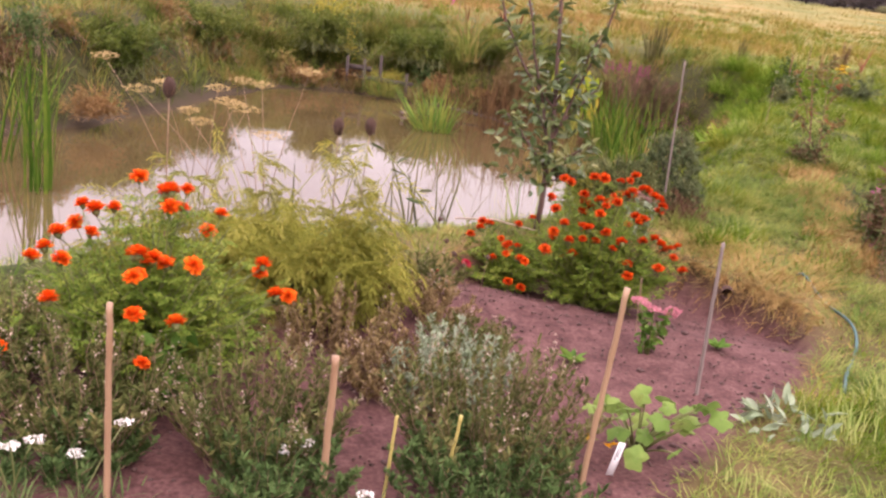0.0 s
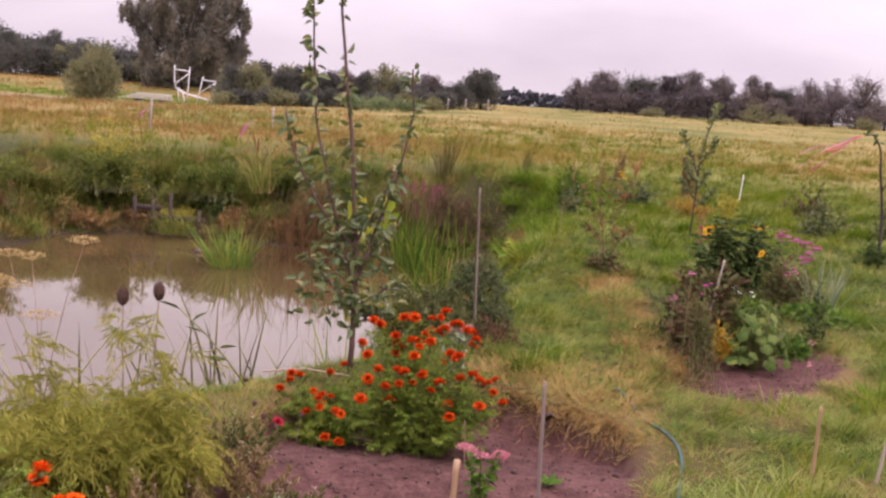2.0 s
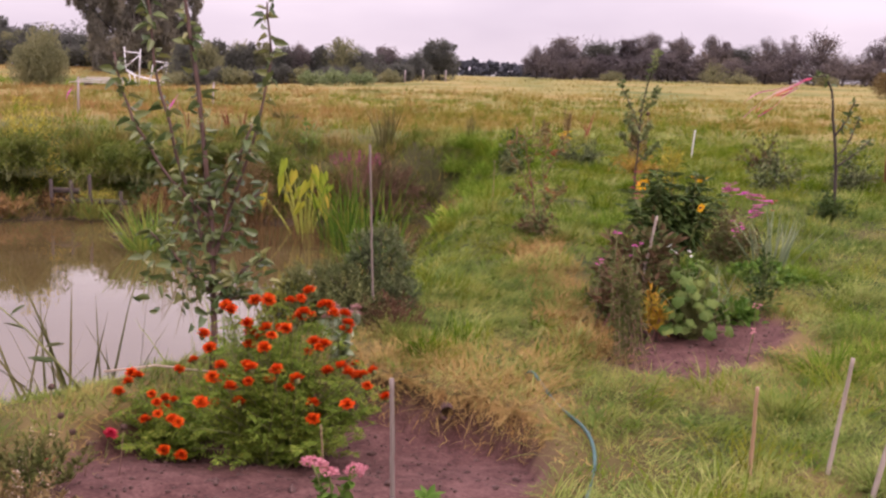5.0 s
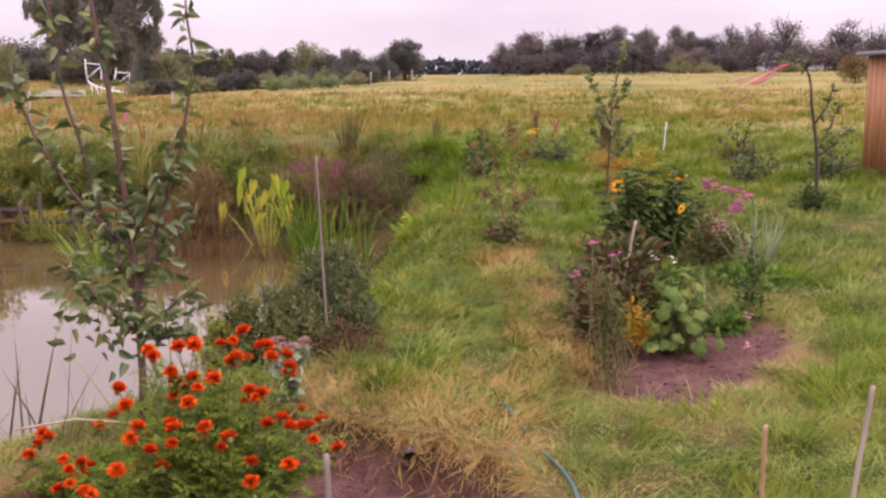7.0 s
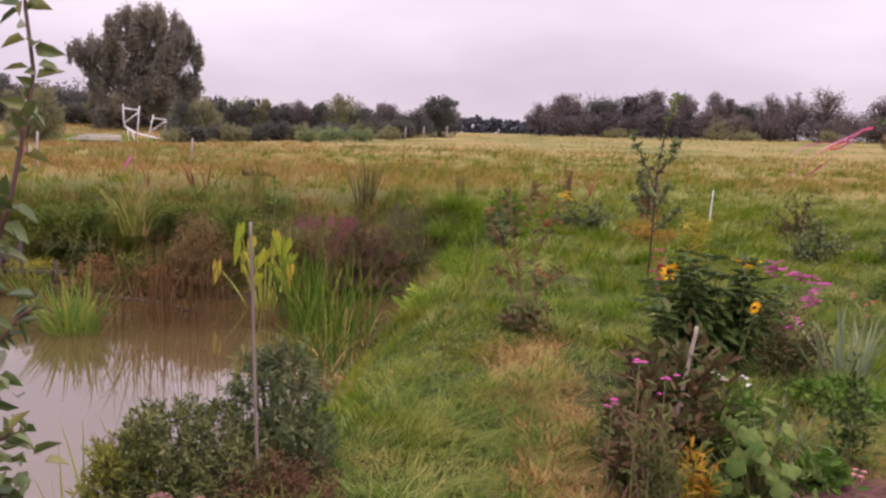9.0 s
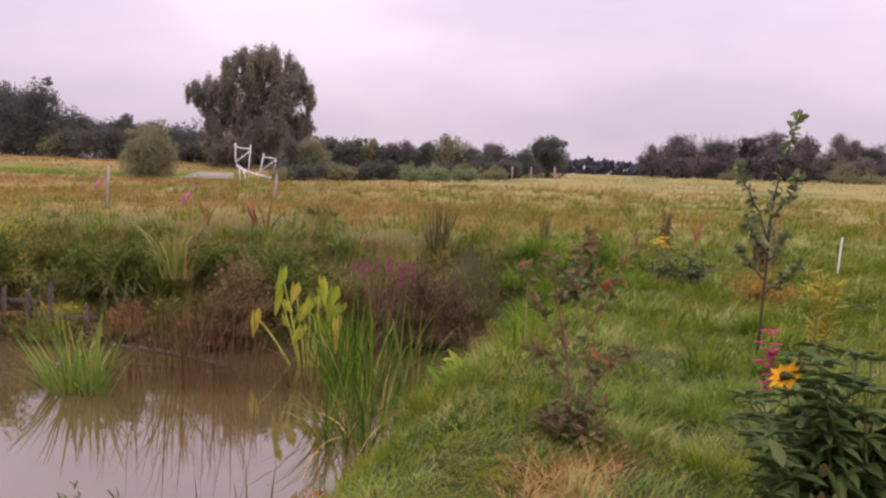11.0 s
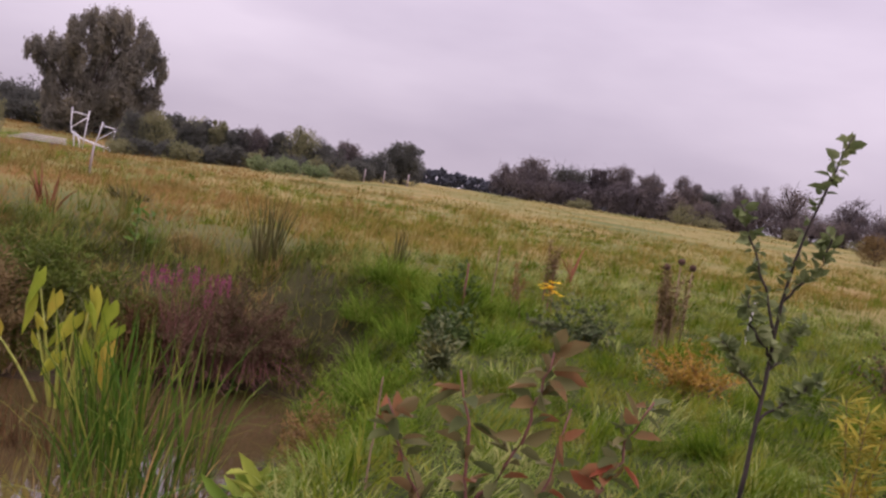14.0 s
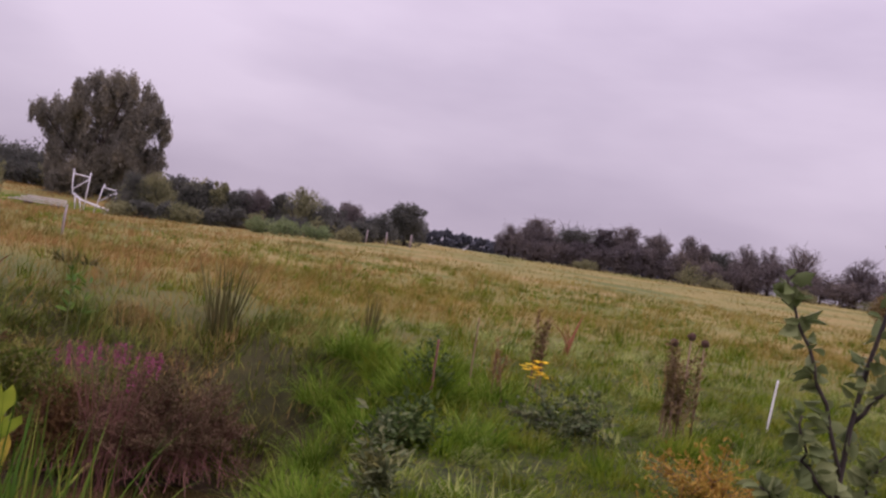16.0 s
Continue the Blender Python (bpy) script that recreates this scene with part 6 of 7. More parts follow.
bush("rust_fern", 0.14, 11.1, 0.42, 0.5, "rust-orange withered fern on the bank", "fern", M_RUST, M_DRYSTEM, 213, 50, 46, (0.035, 0.008), 0.002, 0.2, 0.8, 0.08, foot(0.14, 11.1) - 0.04, 0.02)
bush("bank_sorrel", -0.25, 10.6, 0.5, 0.3, "reddish sorrel leaves on the bank", "herb", M_REDLEAF, M_REDBARK, 214, 24, 26, (0.06, 0.02), 0.002, 0.2, 0.6, 0.1, None, 0.03)
bush("bank_sorrel", -0.42, 7.2, 0.5, 0.2, "pale pink withered leaves beside the path", "herb", M_RUST, M_REDBARK, 215, 14, 16, (0.05, 0.018), 0.002, 0.2, 0.4, 0.1, None, 0.03)
bush("yellow_dock", 0.0, 9.65, 0.28, 0.4, "dock with yellow and green leaves at the bank", "herb", M_DOCKLEAF, M_STEM, 216, 7, 6, (0.17, 0.055), 0.003, 0.3, 0.6, 0.05, None, 0.02, fill=0.2)
bush("goldenrod", -6.85, 15.6, 1.2, 1.02 - foot(-6.85, 15.6), "yellowing goldenrod on the far bank", "herb", M_GOLD, M_STEM, 217, 30, 44, (0.07, 0.016), 0.004, 0.4, 0.5, 0.12, None, 0.04)
bush("goldenrod", -6.4, 15.0, 0.7, 0.8, "yellow-green goldenrod on the far bank", "herb", M_GOLD, M_STEM, 218, 14, 26, (0.07, 0.018), 0.004, 0.4, 0.5, 0.12, None, 0.04)


for k, (x, y, w2, h2) in enumerate(((-4.75, 14.15, 0.5, 0.4), (-3.85, 14.2, 0.42, 0.5), (-3.05, 14.25, 0.4, 0.45), (-5.9, 14.2, 0.5, 0.35))):
    reeds("withered_tuft", x, y, w2 * 0.4, 0.2, 130, (h2 * 0.7, h2 * 1.3), (0.008, 0.016), M_DRYHERB, "drooping tan withered grass tuft over the water", 830 + k, (0.1, 0.9), (0.6, 2.0), foot(x, y) - 0.05)
rng_bank = np.random.default_rng(88)
BANK_KINDS = ((M_BANKLEAF, "leafy dark green herb on the far bank"), (M_BROWNREED, "withered brown herb on the far bank"), (M_THYME, "dark green nettle patch on the far bank"), (M_GOLD, "yellow-green herb on the far bank"), (M_BANK, "rank green herb on the far bank"), (M_RUST, "rust-brown withered herb on the far bank"))
for k in range(26):
    x = -7.6 + 0.29 * k + rng_bank.uniform(-0.15, 0.15)
    y = 14.45 + (0.0 if x > -6 else (x + 6) * 0.8) + rng_bank.choice([0.0, 0.25, 0.7, 1.2]) + rng_bank.uniform(-0.1, 0.1)
    m, lab = BANK_KINDS[int(rng_bank.choice([0, 0, 1, 1, 2, 3, 4, 4, 5]))]
    if x > -2.2 and y < 15.2:
        continue
    bush("bank_herb", x, y, rng_bank.uniform(0.45, 0.9), rng_bank.uniform(0.25, 0.55), lab, "herb", m, M_DRYSTEM, 600 + k, 30, 24, (0.07, 0.02), 0.003, 0.08, 0.6, 0.2, foot(x, y) - 0.04, 0.04, "bank herbs", even=True)
for k in range(12):
    x, y = -7.5 - rng_bank.uniform(0, 0.7), 5.2 + 0.75 * k + rng_bank.uniform(-0.2, 0.2)
    m, lab = BANK_KINDS[int(rng_bank.choice([0, 1, 2, 4, 5]))]
    bush("bank_herb", x, y, rng_bank.uniform(0.6, 1.0), rng_bank.uniform(0.35, 0.6), lab, "herb", m, M_DRYSTEM, 640 + k, 30, 24, (0.065, 0.018), 0.003, 0.08, 0.6, 0.22, foot(x, y) - 0.04, 0.04, "bank herbs", even=True)


def timber_steps():
    o = thing("timber_revetment", -5.7, 14.35, "old dark timber posts and planks holding the far bank", "revetment", z=-0.72)
    for k, (x, y, h) in enumerate(((-0.32, -0.1, 0.42), (-0.02, -0.08, 0.4), (0.27, -0.08, 0.5), (0.75, -0.1, 0.26))):
        b = Build()
        rng = np.random.default_rng(300 + k)
        tube(b, [(x, y, -0.5), (x + 0.01, y, 0), (x, y, h)], [0.034, 0.032, 0.028], 8)
        part("post", b, M_TIMBER, o)
    for k, (z, x0, x1) in enumerate(((0.2, -0.35, 0.1), (0.04, -0.25, 0.85))):
        b = Build()
        box(b, (x0, -0.05, z), (x1, -0.01, z + 0.08), 0.006)
        part("plank", b, M_TIMBER, o)
    f = thing("floating_wood", -4.52, 12.7, "small dark piece of wood floating on the pond", "wood", z=WATER)
    b = Build()
    blob(b, (0, 0, 0.02), (0.07, 0.05, 0.035), np.random.default_rng(5), 0.2)
    c = new("chunk", b.mesh("chunk", M_FLOAT, True))
    c.parent = f
    log = thing("fallen_branch", -3.6, 13.3, "grey branch lying across the shallows", "branch", z=WATER)
    b = Build()
    tube(b, [(-0.7, 0.2, 0.12), (-0.2, 0.1, 0.1), (0.4, -0.05, 0.07), (1.0, -0.2, -0.03)], [0.018, 0.022, 0.02, 0.012], 7)
    c = new("limb", b.mesh("limb", M_TIMBER, True))
    c.parent = log


timber_steps()


# ---- the flower clump beside the path ----
def whorl_plant(name, x, y, tops, label, category, leaf_mat, seed, leaf=(0.1, 0.036), rings=6, per=7, spread=0.08):
    """Leafy stems, each ending in drooping whorls of leaves."""
    rng = np.random.default_rng(seed)
    o = thing(name, x, y, label, category)
    sb, lb = Build(), Build()
    for tx, ty, tz in tops:
        ln = stem_lines(rng, [np.array([tx, ty, tz])], spread)[0]
        tube(sb, ln, np.linspace(0.005, 0.003, 5), 5, False)
        for k in range(rings):
            f = 1 - 0.12 * k
            q = f * 3.99
            i = int(q)
            c = ln[i] * (1 - (q - i)) + ln[i + 1] * (q - i)
            a = np.arange(per) * 6.283 / per + rng.uniform(0, 6)
            d = np.stack([np.cos(a), np.sin(a), np.full(per, 0.55 - 0.14 * k)], -1) + rng.normal(0, 0.18, (per, 3))
            size = leaf[0] * (0.6 + 0.12 * min(k, 4)) * rng.uniform(0.8, 1.2, per)
            leaves(lb, np.tile(c, (per, 1)), d, size, leaf[1] / leaf[0] * size, rng, 0.3, 0.45, 0.9)
    part("stemwork", sb, M_STEM, o)
    part("foliage", lb, leaf_mat, o)
    return o


rng_cone = np.random.default_rng(221)
cone_tops = [(rng_cone.uniform(-0.34, 0.34), rng_cone.uniform(-0.28, 0.28)) for k in range(34)]
o = whorl_plant("coneflower", 1.5, 5.8, [(a, b, 0.76 - 1.3 * (a * a + b * b) + rng_cone.uniform(-0.08, 0.03)) for a, b in cone_tops], "dark green coneflower dome with a few golden daisies", "coneflower", M_RUDB, 221)
neck = Build()
for k, (x, y, z, a, b2) in enumerate(((-0.19, 0.1, 0.66, 0.5, -0.7), (0.2, 0.2, 0.7, 0.35, 0.1), (0.27, 0.26, 0.69, 0.3, 0.25), (0.13, -0.25, 0.55, 1.0, 0.2))):
    flower(o, (x, y, z), "daisy", 0.06 if k < 3 else 0.035, (a, b2), M_YPETAL, M_TEASEL, k)
    tube(neck, [(x * 0.7, y * 0.7, z - 0.25), (x * 0.92, y * 0.92, z - 0.1), (x, y, z)], [0.004, 0.0035, 0.003], 5, False)
part("stemwork", neck, M_STEM, o)
bush("snapdragon", 0.95, 4.62, 0.44, 0.6, "reddish leafy plant with small magenta flowers", "snapdragon", M_REDLEAF, M_REDBARK, 222, 26, 30, (0.055, 0.019), 0.004, 0.15, 0.7, 0.1, None, 0.03, fill=0.3)
bush("amaranth", 1.14, 5.1, 0.62, 0.66, "dark red-green leafy amaranth in the flower clump", "amaranth", M_DARKRED, M_REDBARK, 223, 46, 36, (0.075, 0.028), 0.004, 0.2, 0.7, 0.14, None, 0.03, fill=0.35)
bush("twiggy_herb", 0.86, 3.98, 0.26, 0.6, "thin olive-green twiggy herb at the soil edge", "herb", M_HERB, M_DRYSTEM, 224, 22, 44, (0.03, 0.009), 0.002, 0.1, 0.8, 0.07, None, 0.02, even=True)
bush("yellow_herb", 1.14, 4.52, 0.2, 0.42, "yellow and orange turning herb in the clump", "herb", M_ORANGEHERB, M_REDBARK, 225, 13, 26, (0.05, 0.01), 0.002, 0.25, 0.9, 0.05, None, 0.02, fill=0.1)


def hollyhock(x, y, w, h, count, label, seed):
    rng = np.random.default_rng(seed)
    o = thing("hollyhock", x, y, label, "hollyhock")
    sb = Build()
    for t in dome(rng, count, w, h, 0.18):
        tube(sb, stem_lines(rng, [t], 0.02)[0], [0.005, 0.004, 0.004, 0.003, 0.003], 5)
        a = math.atan2(t[1], t[0]) + rng.normal(0, 0.3)
        lean = 0.35 + 0.8 * math.hypot(t[0], t[1]) / (w / 2) + rng.normal(0, 0.2)
        tilt = (Euler((0, 0, a)).to_matrix() @ Euler((0, lean, 0)).to_matrix())
        lobed_leaf(o, t, rng.uniform(0.028, 0.048), tilt, M_MALLOW, rng)
    part("stemwork", sb, M_STEM, o)


hollyhock(1.36, 4.6, 0.54, 0.5, 120, "young hollyhock with broad lobed bright green leaves on soil", 226)
bush("white_aster", 1.45, 5.02, 0.36, 0.4, "green aster with tiny white flowers", "aster", M_BROAD, M_STEM, 227, 20, 24, (0.05, 0.016), 0.003, 0.3, 0.6, 0.06, None, 0.02)
bush("phlox", 2.1, 6.5, 0.6, 0.5, "dark twiggy phlox with pink flower clusters", "phlox", M_DARKRED, M_STEM, 228, 34, 30, (0.05, 0.013), 0.003, 0.2, 0.5, 0.1, None, 0.03)
bush("low_greens", 2.2, 5.9, 0.5, 0.14, "low bright green leaves around the clump", "herb", M_BROAD, M_STEM, 229, 40, 20, (0.05, 0.03), 0.002, 0.3, 0.5, 0.2, None, 0.03)
bush("low_greens", 1.75, 4.95, 0.3, 0.14, "low green leaves on the soil", "herb", M_BROAD, M_STEM, 230, 14, 14, (0.05, 0.03), 0.002, 0.3, 0.5, 0.1, None, 0.03)
bush("red_salvia", 1.95, 5.15, 0.2, 0.5, "leafy plant with a crimson flower spike", "salvia", M_RUDB, M_STEM, 231, 8, 18, (0.05, 0.018), 0.003, 0.2, 0.5, 0.05, None, 0.02)


def flower_cluster(name, x, y, z, count, size, mat, label, seed, spread=0.05, rise=1.0):
    """A loose head of small flowers on one stalk."""
    rng = np.random.default_rng(seed)
    o = thing(name, x, y, label, "flower", name + "s")
    h = z - o.location.z
    sb, hb = Build(), Build()
    tube(sb, stem_lines(rng, [np.array([0.0, 0.0, h])], 0.01)[0], np.linspace(0.003, 0.002, 5), 5)
    c = rng.normal(0, 1, (count, 3)) * np.array([spread, spread, spread * rise]) + np.array([0, 0, h])
    for q in c:
        a = np.arange(5) * 1.257
        leaves(hb, np.tile(q, (5, 1)), np.stack([np.cos(a), np.sin(a), np.full(5, 0.3)], -1), size, size * 0.8, rng, 0.1, 0.1, 0.95)
    part("stalk", sb, M_STEM, o)
    part("floret_mass", hb, mat, o)


for k, (x, y, z) in enumerate(((2.77, 7.96, 0.46), (2.66, 7.52, 0.36), (2.53, 7.94, 0.51), (2.86, 7.9, 0.41), (2.68, 7.98, 0.47), (2.3, 6.9, 0.3))):
    flower_cluster("phlox_bloom", x, y, z, 18 if k in (1, 2) else 11, 0.032, M_MAGENTA, "cluster of magenta-pink flowers on a thin stalk", 240 + k, 0.034, 0.7)
for k, (x, y, z) in enumerate(((0.86, 4.4, 0.62), (0.99, 4.55, 0.52), (0.8, 4.55, 0.42), (1.95, 5.12, 0.72))):
    flower_cluster("magenta_bloom", x, y, z, 5, 0.016, M_MAGENTA if k < 3 else M_CRIMSON, "small magenta flowers on a leafy stalk" if k < 3 else "crimson flower spike on a leafy stalk", 250 + k, 0.02 if k < 3 else 0.035)
for k, (x, y, z) in enumerate(((1.43, 5.02, 0.42), (1.36, 5.05, 0.40), (1.32, 5.1, 0.43), (1.56, 4.1, 0.14), (1.7, 4.5, 0.2))):
    flower_cluster("white_bloom", x, y, z, 4, 0.013, M_WHITE if k < 3 else M_PINK, "small white flowers among green leaves" if k < 3 else "small pale pink flower", 260 + k, 0.015)

flower_cluster("crimson_spike", 1.46, 6.8, 0.62, 26, 0.026, M_MAGENTA_DEEP, "deep crimson flower spike leaning from the clump", 275, 0.022, 3.2)
reeds("gladiolus", 2.42, 6.35, 0.3, 0.25, 34, (0.35, 0.6), (0.014, 0.026), M_IRIS, "fan of grey-green gladiolus sword leaves", 271, (0.05, 0.7), (0.0, 0.35), foot(2.42, 6.35), "flower clump", single=True)
reeds("gladiolus", 1.72, 5.2, 0.2, 0.2, 15, (0.25, 0.48), (0.01, 0.018), M_IRIS, "bending pale gladiolus leaves in the clump", 272, (0.1, 0.6), (0.2, 1.2), foot(1.72, 5.2), "flower clump", single=True)


# ---- shrubs and young trees in the grass ----
def whip_shrub(name, x, y, arms, leaf_mat, bark, per, leaf, label, category, seed, thick=0.008, curl=0.3, z=None, side=1.0):
    """A young tree or open shrub: given limbs, leaves set along them."""
    rng = np.random.default_rng(seed)
    o = thing(name, x, y, label, category, z=z)
    tb, lb = Build(), Build()
    for k, arm in enumerate(arms):
        arm = np.array(arm, float)
        s = np.linspace(0, len(arm) - 1, 12)
        i = np.minimum(s.astype(int), len(arm) - 2)
        ln = arm[i] * (1 - (s - i))[:, None] + arm[i + 1] * (s - i)[:, None]
        ln[1:] += rng.normal(0, 0.005, (11, 3))
        tube(tb, ln, np.linspace(thick * (1.3 if k == 0 else 0.8), thick * 0.35, 12), 6)
        m = int(per * side) if k else per
        t = rng.uniform(0.2 if k else 0.35, 1.0, m) * 10.9
        j = t.astype(int)
        c = ln[j] * (1 - (t - j))[:, None] + ln[j + 1] * (t - j)[:, None]
        d = unit(rng.normal(0, 1, (m, 3)) * np.array([1, 1, 0.6]) + np.array([0, 0, 0.35]))
        ll = leaf[0] * rng.uniform(0.65, 1.2, m)
        leaves(lb, c + d * 0.008, d, ll, ll * leaf[1], rng, 0.4, curl, 0.4)
    part("trunk", tb, bark, o, "", True)
    part("foliage", lb, leaf_mat, o)
    return o


whip_shrub("chokeberry", 0.74, 7.3, [[(-0.02, 0, 0), (-0.06, 0, 0.35), (-0.12, -0.02, 0.7), (-0.16, -0.02, 0.86)], [(0.05, 0, 0), (0.06, 0.02, 0.3), (0.02, 0.02, 0.55), (0.06, 0.02, 0.82)],
                                       [(-0.06, 0, 0.35), (-0.2, 0.02, 0.6), (-0.28, 0.0, 0.78)], [(0.03, 0, 0.5), (0.14, -0.02, 0.7), (0.2, -0.02, 0.86)], [(-0.1, 0, 0.6), (-0.02, -0.04, 0.78), (0.0, -0.04, 0.93)],
                                       [(0.04, 0, 0.2), (0.14, 0.02, 0.34), (0.2, 0.02, 0.42)], [(-0.04, 0, 0.25), (-0.16, 0.0, 0.36), (-0.22, 0.0, 0.4)]],
           M_CHOKE, M_REDBARK, 38, (0.06, 0.45), "young chokeberry with reddening leaves beside the path", "shrub", 281, 0.0055)
bush("weeds", 0.74, 7.25, 0.4, 0.22, "weeds around the foot of the young shrub", "weed", M_REDLEAF, M_STEM, 282, 22, 20, (0.05, 0.018), 0.002, 0.2, 0.5, 0.1, None, 0.03)
whip_shrub("pear_sapling", 1.94, 9.32, [[(0, 0, 0), (0.02, 0, 0.4), (0.03, 0, 0.8), (0.06, -0.02, 1.15), (0.12, -0.05, 1.4), (0.16, -0.08, 1.58)],
                                         [(0.03, 0, 0.75), (-0.06, -0.02, 0.98), (-0.16, -0.05, 1.12), (-0.22, -0.06, 1.24)],
                                         [(0.04, 0, 0.9), (0.16, 0, 1.05), (0.2, 0, 1.2)], [(0.02, 0, 0.4), (0.14, 0, 0.52), (0.24, 0, 0.6)],
                                         [(0.02, 0, 0.5), (-0.1, 0, 0.62), (-0.17, 0, 0.7)], [(0.02, 0, 0.6), (0.12, 0.04, 0.7), (0.16, 0.06, 0.82)],
                                         [(0.03, 0, 0.66), (-0.08, -0.03, 0.78), (-0.12, -0.04, 0.9)]],
           M_SAPL, M_BARK, 84, (0.054, 0.62), "young pear sapling with grey-green leaves and dark trunk", "tree", 283, 0.008, side=0.65)
whip_shrub("arching_sapling", 3.78, 8.6, [[(0, 0, 0), (-0.02, 0, 0.5), (-0.08, 0, 0.9), (-0.12, 0, 1.2), (-0.22, -0.03, 1.36), (-0.36, -0.06, 1.36)],
                                           [(-0.03, 0, 0.55), (0.1, 0, 0.8), (0.16, 0, 1.0)], [(-0.02, 0, 0.5), (0.18, 0, 0.65), (0.3, 0, 0.78)], [(-0.06, 0, 0.8), (0.04, 0, 0.95), (0.1, 0, 1.15)]],
           M_APPLE, M_BARK, 22, (0.06, 0.55), "dark bare sapling arching over, its tip tied with ribbon", "tree", 284, 0.014)


def ribbon():
    o = thing("ribbon", 3.42, 8.54, "faded pink ribbon streaming from the arching sapling", "ribbon", z=foot(3.78, 8.6) + 1.34)
    rng = np.random.default_rng(3)
    for k in range(7):
        b = Build()
        s = np.linspace(0, 1, 16)
        far = rng.uniform(0.32, 0.75)
        mid = np.stack([-far * s, -0.1 * s + 0.015 * k, -(0.2 + 0.04 * k) * s ** 1.2 + 0.03 * np.sin(rng.uniform(6, 11) * s + k) * s], -1)
        wv = np.stack([0.004 * np.sin(7 * s + k), 0.008 * np.cos(5 * s + k), 0.0035 + 0.002 * np.sin(9 * s + k)], -1)
        v = np.concatenate([mid - wv, mid + wv])
        i = np.arange(15)
        b.add(v, [np.stack([i, i + 1, i + 17, i + 16], -1)])
        part("streamer", b, M_RIBBON if k % 3 else M_CRIMSON, o)


ribbon()
bush("weeds", 3.75, 8.55, 0.5, 0.28, "dark weeds around the sapling foot", "weed", M_RUDB, M_STEM, 285, 24, 24, (0.05, 0.018), 0.002, 0.2, 0.5, 0.12, None, 0.03)
bush("currant_bush", 4.5, 12.9, 0.9, 0.7, "twiggy brown currant bush in the meadow edge", "shrub", M_REDLEAF, M_BARK, 286, 20, 22, (0.04, 0.03), 0.005, 0.3, 0.5, 0.12, None, 0.02)
bush("currant_bush", 3.9, 10.6, 0.8, 0.55, "sparse grey-green currant bush", "shrub", M_GREY, M_BARK, 287, 20, 30, (0.04, 0.03), 0.005, 0.3, 0.5, 0.12, None, 0.02)
bush("currant_bush", 4.9, 10.9, 0.7, 0.6, "sparse grey-green currant bush by the shed", "shrub", M_GREY, M_BARK, 288, 18, 30, (0.04, 0.03), 0.005, 0.3, 0.5, 0.12, None, 0.02)
bush("currant_bush", 3.2, 3.9, 0.7, 0.42, "dark twiggy currant bush in the grass", "shrub", M_RUDB, M_BARK, 289, 30, 40, (0.035, 0.024), 0.004, 0.2, 0.5, 0.12, None, 0.02)
bush("currant_bush", 1.98, 13.4, 0.85, 0.46, "open dark green gooseberry bush in lush grass", "shrub", M_GREY, M_BARK, 290, 24, 40, (0.035, 0.024), 0.004, 0.2, 0.6, 0.12, None, 0.02)
bush("currant_bush", 1.07, 14.2, 0.5, 0.5, "small dark bush beside a thin stake", "shrub", M_RUDB, M_BARK, 291, 24, 40, (0.04, 0.024), 0.004, 0.2, 0.6, 0.08, None, 0.02)
bush("currant_bush", 2.52, 12.0, 0.85, 0.46, "yellow and rust turning blueberry bush", "shrub", M_TURNING, M_REDBARK, 292, 40, 40, (0.034, 0.014), 0.003, 0.2, 0.6, 0.1, None, 0.02, fill=0.2)
bush("withered_sunflower", 2.95, 14.2, 0.44, 0.76, "withered brown sunflower plants", "flower", M_DRYHERB, M_DRYSTEM, 293, 18, 44, (0.05, 0.016), 0.005, 0.2, 0.3, 0.06, None, 0.02, even=True)
for k, (x, y, h) in enumerate(((2.86, 14.2, 0.72), (2.97, 14.15, 0.79), (3.1, 14.22, 0.75))):
    q = thing("withered_sunflower", x, y, "withered brown sunflower head on a dry stalk", "flower", "withered sunflowers")
    b, c = Build(), Build()
    tube(b, [(0, 0, 0), (0.01, 0, h * 0.5), (0, -0.02, h)], [0.008, 0.007, 0.006], 6)
    blob(c, (0, -0.03, h), (0.034, 0.022, 0.03), np.random.default_rng(k), 0.15, 7, 10)
    part("stalk", b, M_DRYSTEM, q)
    part("seed_head", c, M_TEASEL, q)
bush("leafy_weed", 0.78, 11.3, 0.34, 0.52, "grey-leaved upright weed in lush grass", "weed", M_GREY, M_STEM, 294, 14, 26, (0.055, 0.018), 0.003, 0.2, 0.4, 0.06, None, 0.02)
bush("leafy_weed", 0.95, 12.6, 0.5, 0.36, "dark leafy weed in lush grass", "weed", M_RUDB, M_STEM, 295, 24, 26, (0.06, 0.022), 0.003, 0.2, 0.4, 0.1, None, 0.02)
bush("leafy_weed", -2.35, 16.6, 0.3, 0.8, "tall pale green milkweed at the bank top", "weed", M_BROAD, M_STEM, 296, 3, 8, (0.13, 0.04), 0.006, 0.3, 0.4, 0.04, None, 0.02, even=True)
bush("red_spire", 2.02, 15.2, 0.2, 0.84, "reddish seed spire of withered dock", "weed", M_DRYHERB, M_REDBARK, 297, 5, 90, (0.03, 0.02), 0.005, 0.35, 0.6, 0.03, None, 0.03, even=True)
bush("red_spire", 1.62, 14.6, 0.25, 0.55, "withered reddish dock stalks", "weed", M_RUST, M_REDBARK, 298, 6, 40, (0.03, 0.01), 0.004, 0.3, 0.8, 0.04, None, 0.02, even=True)
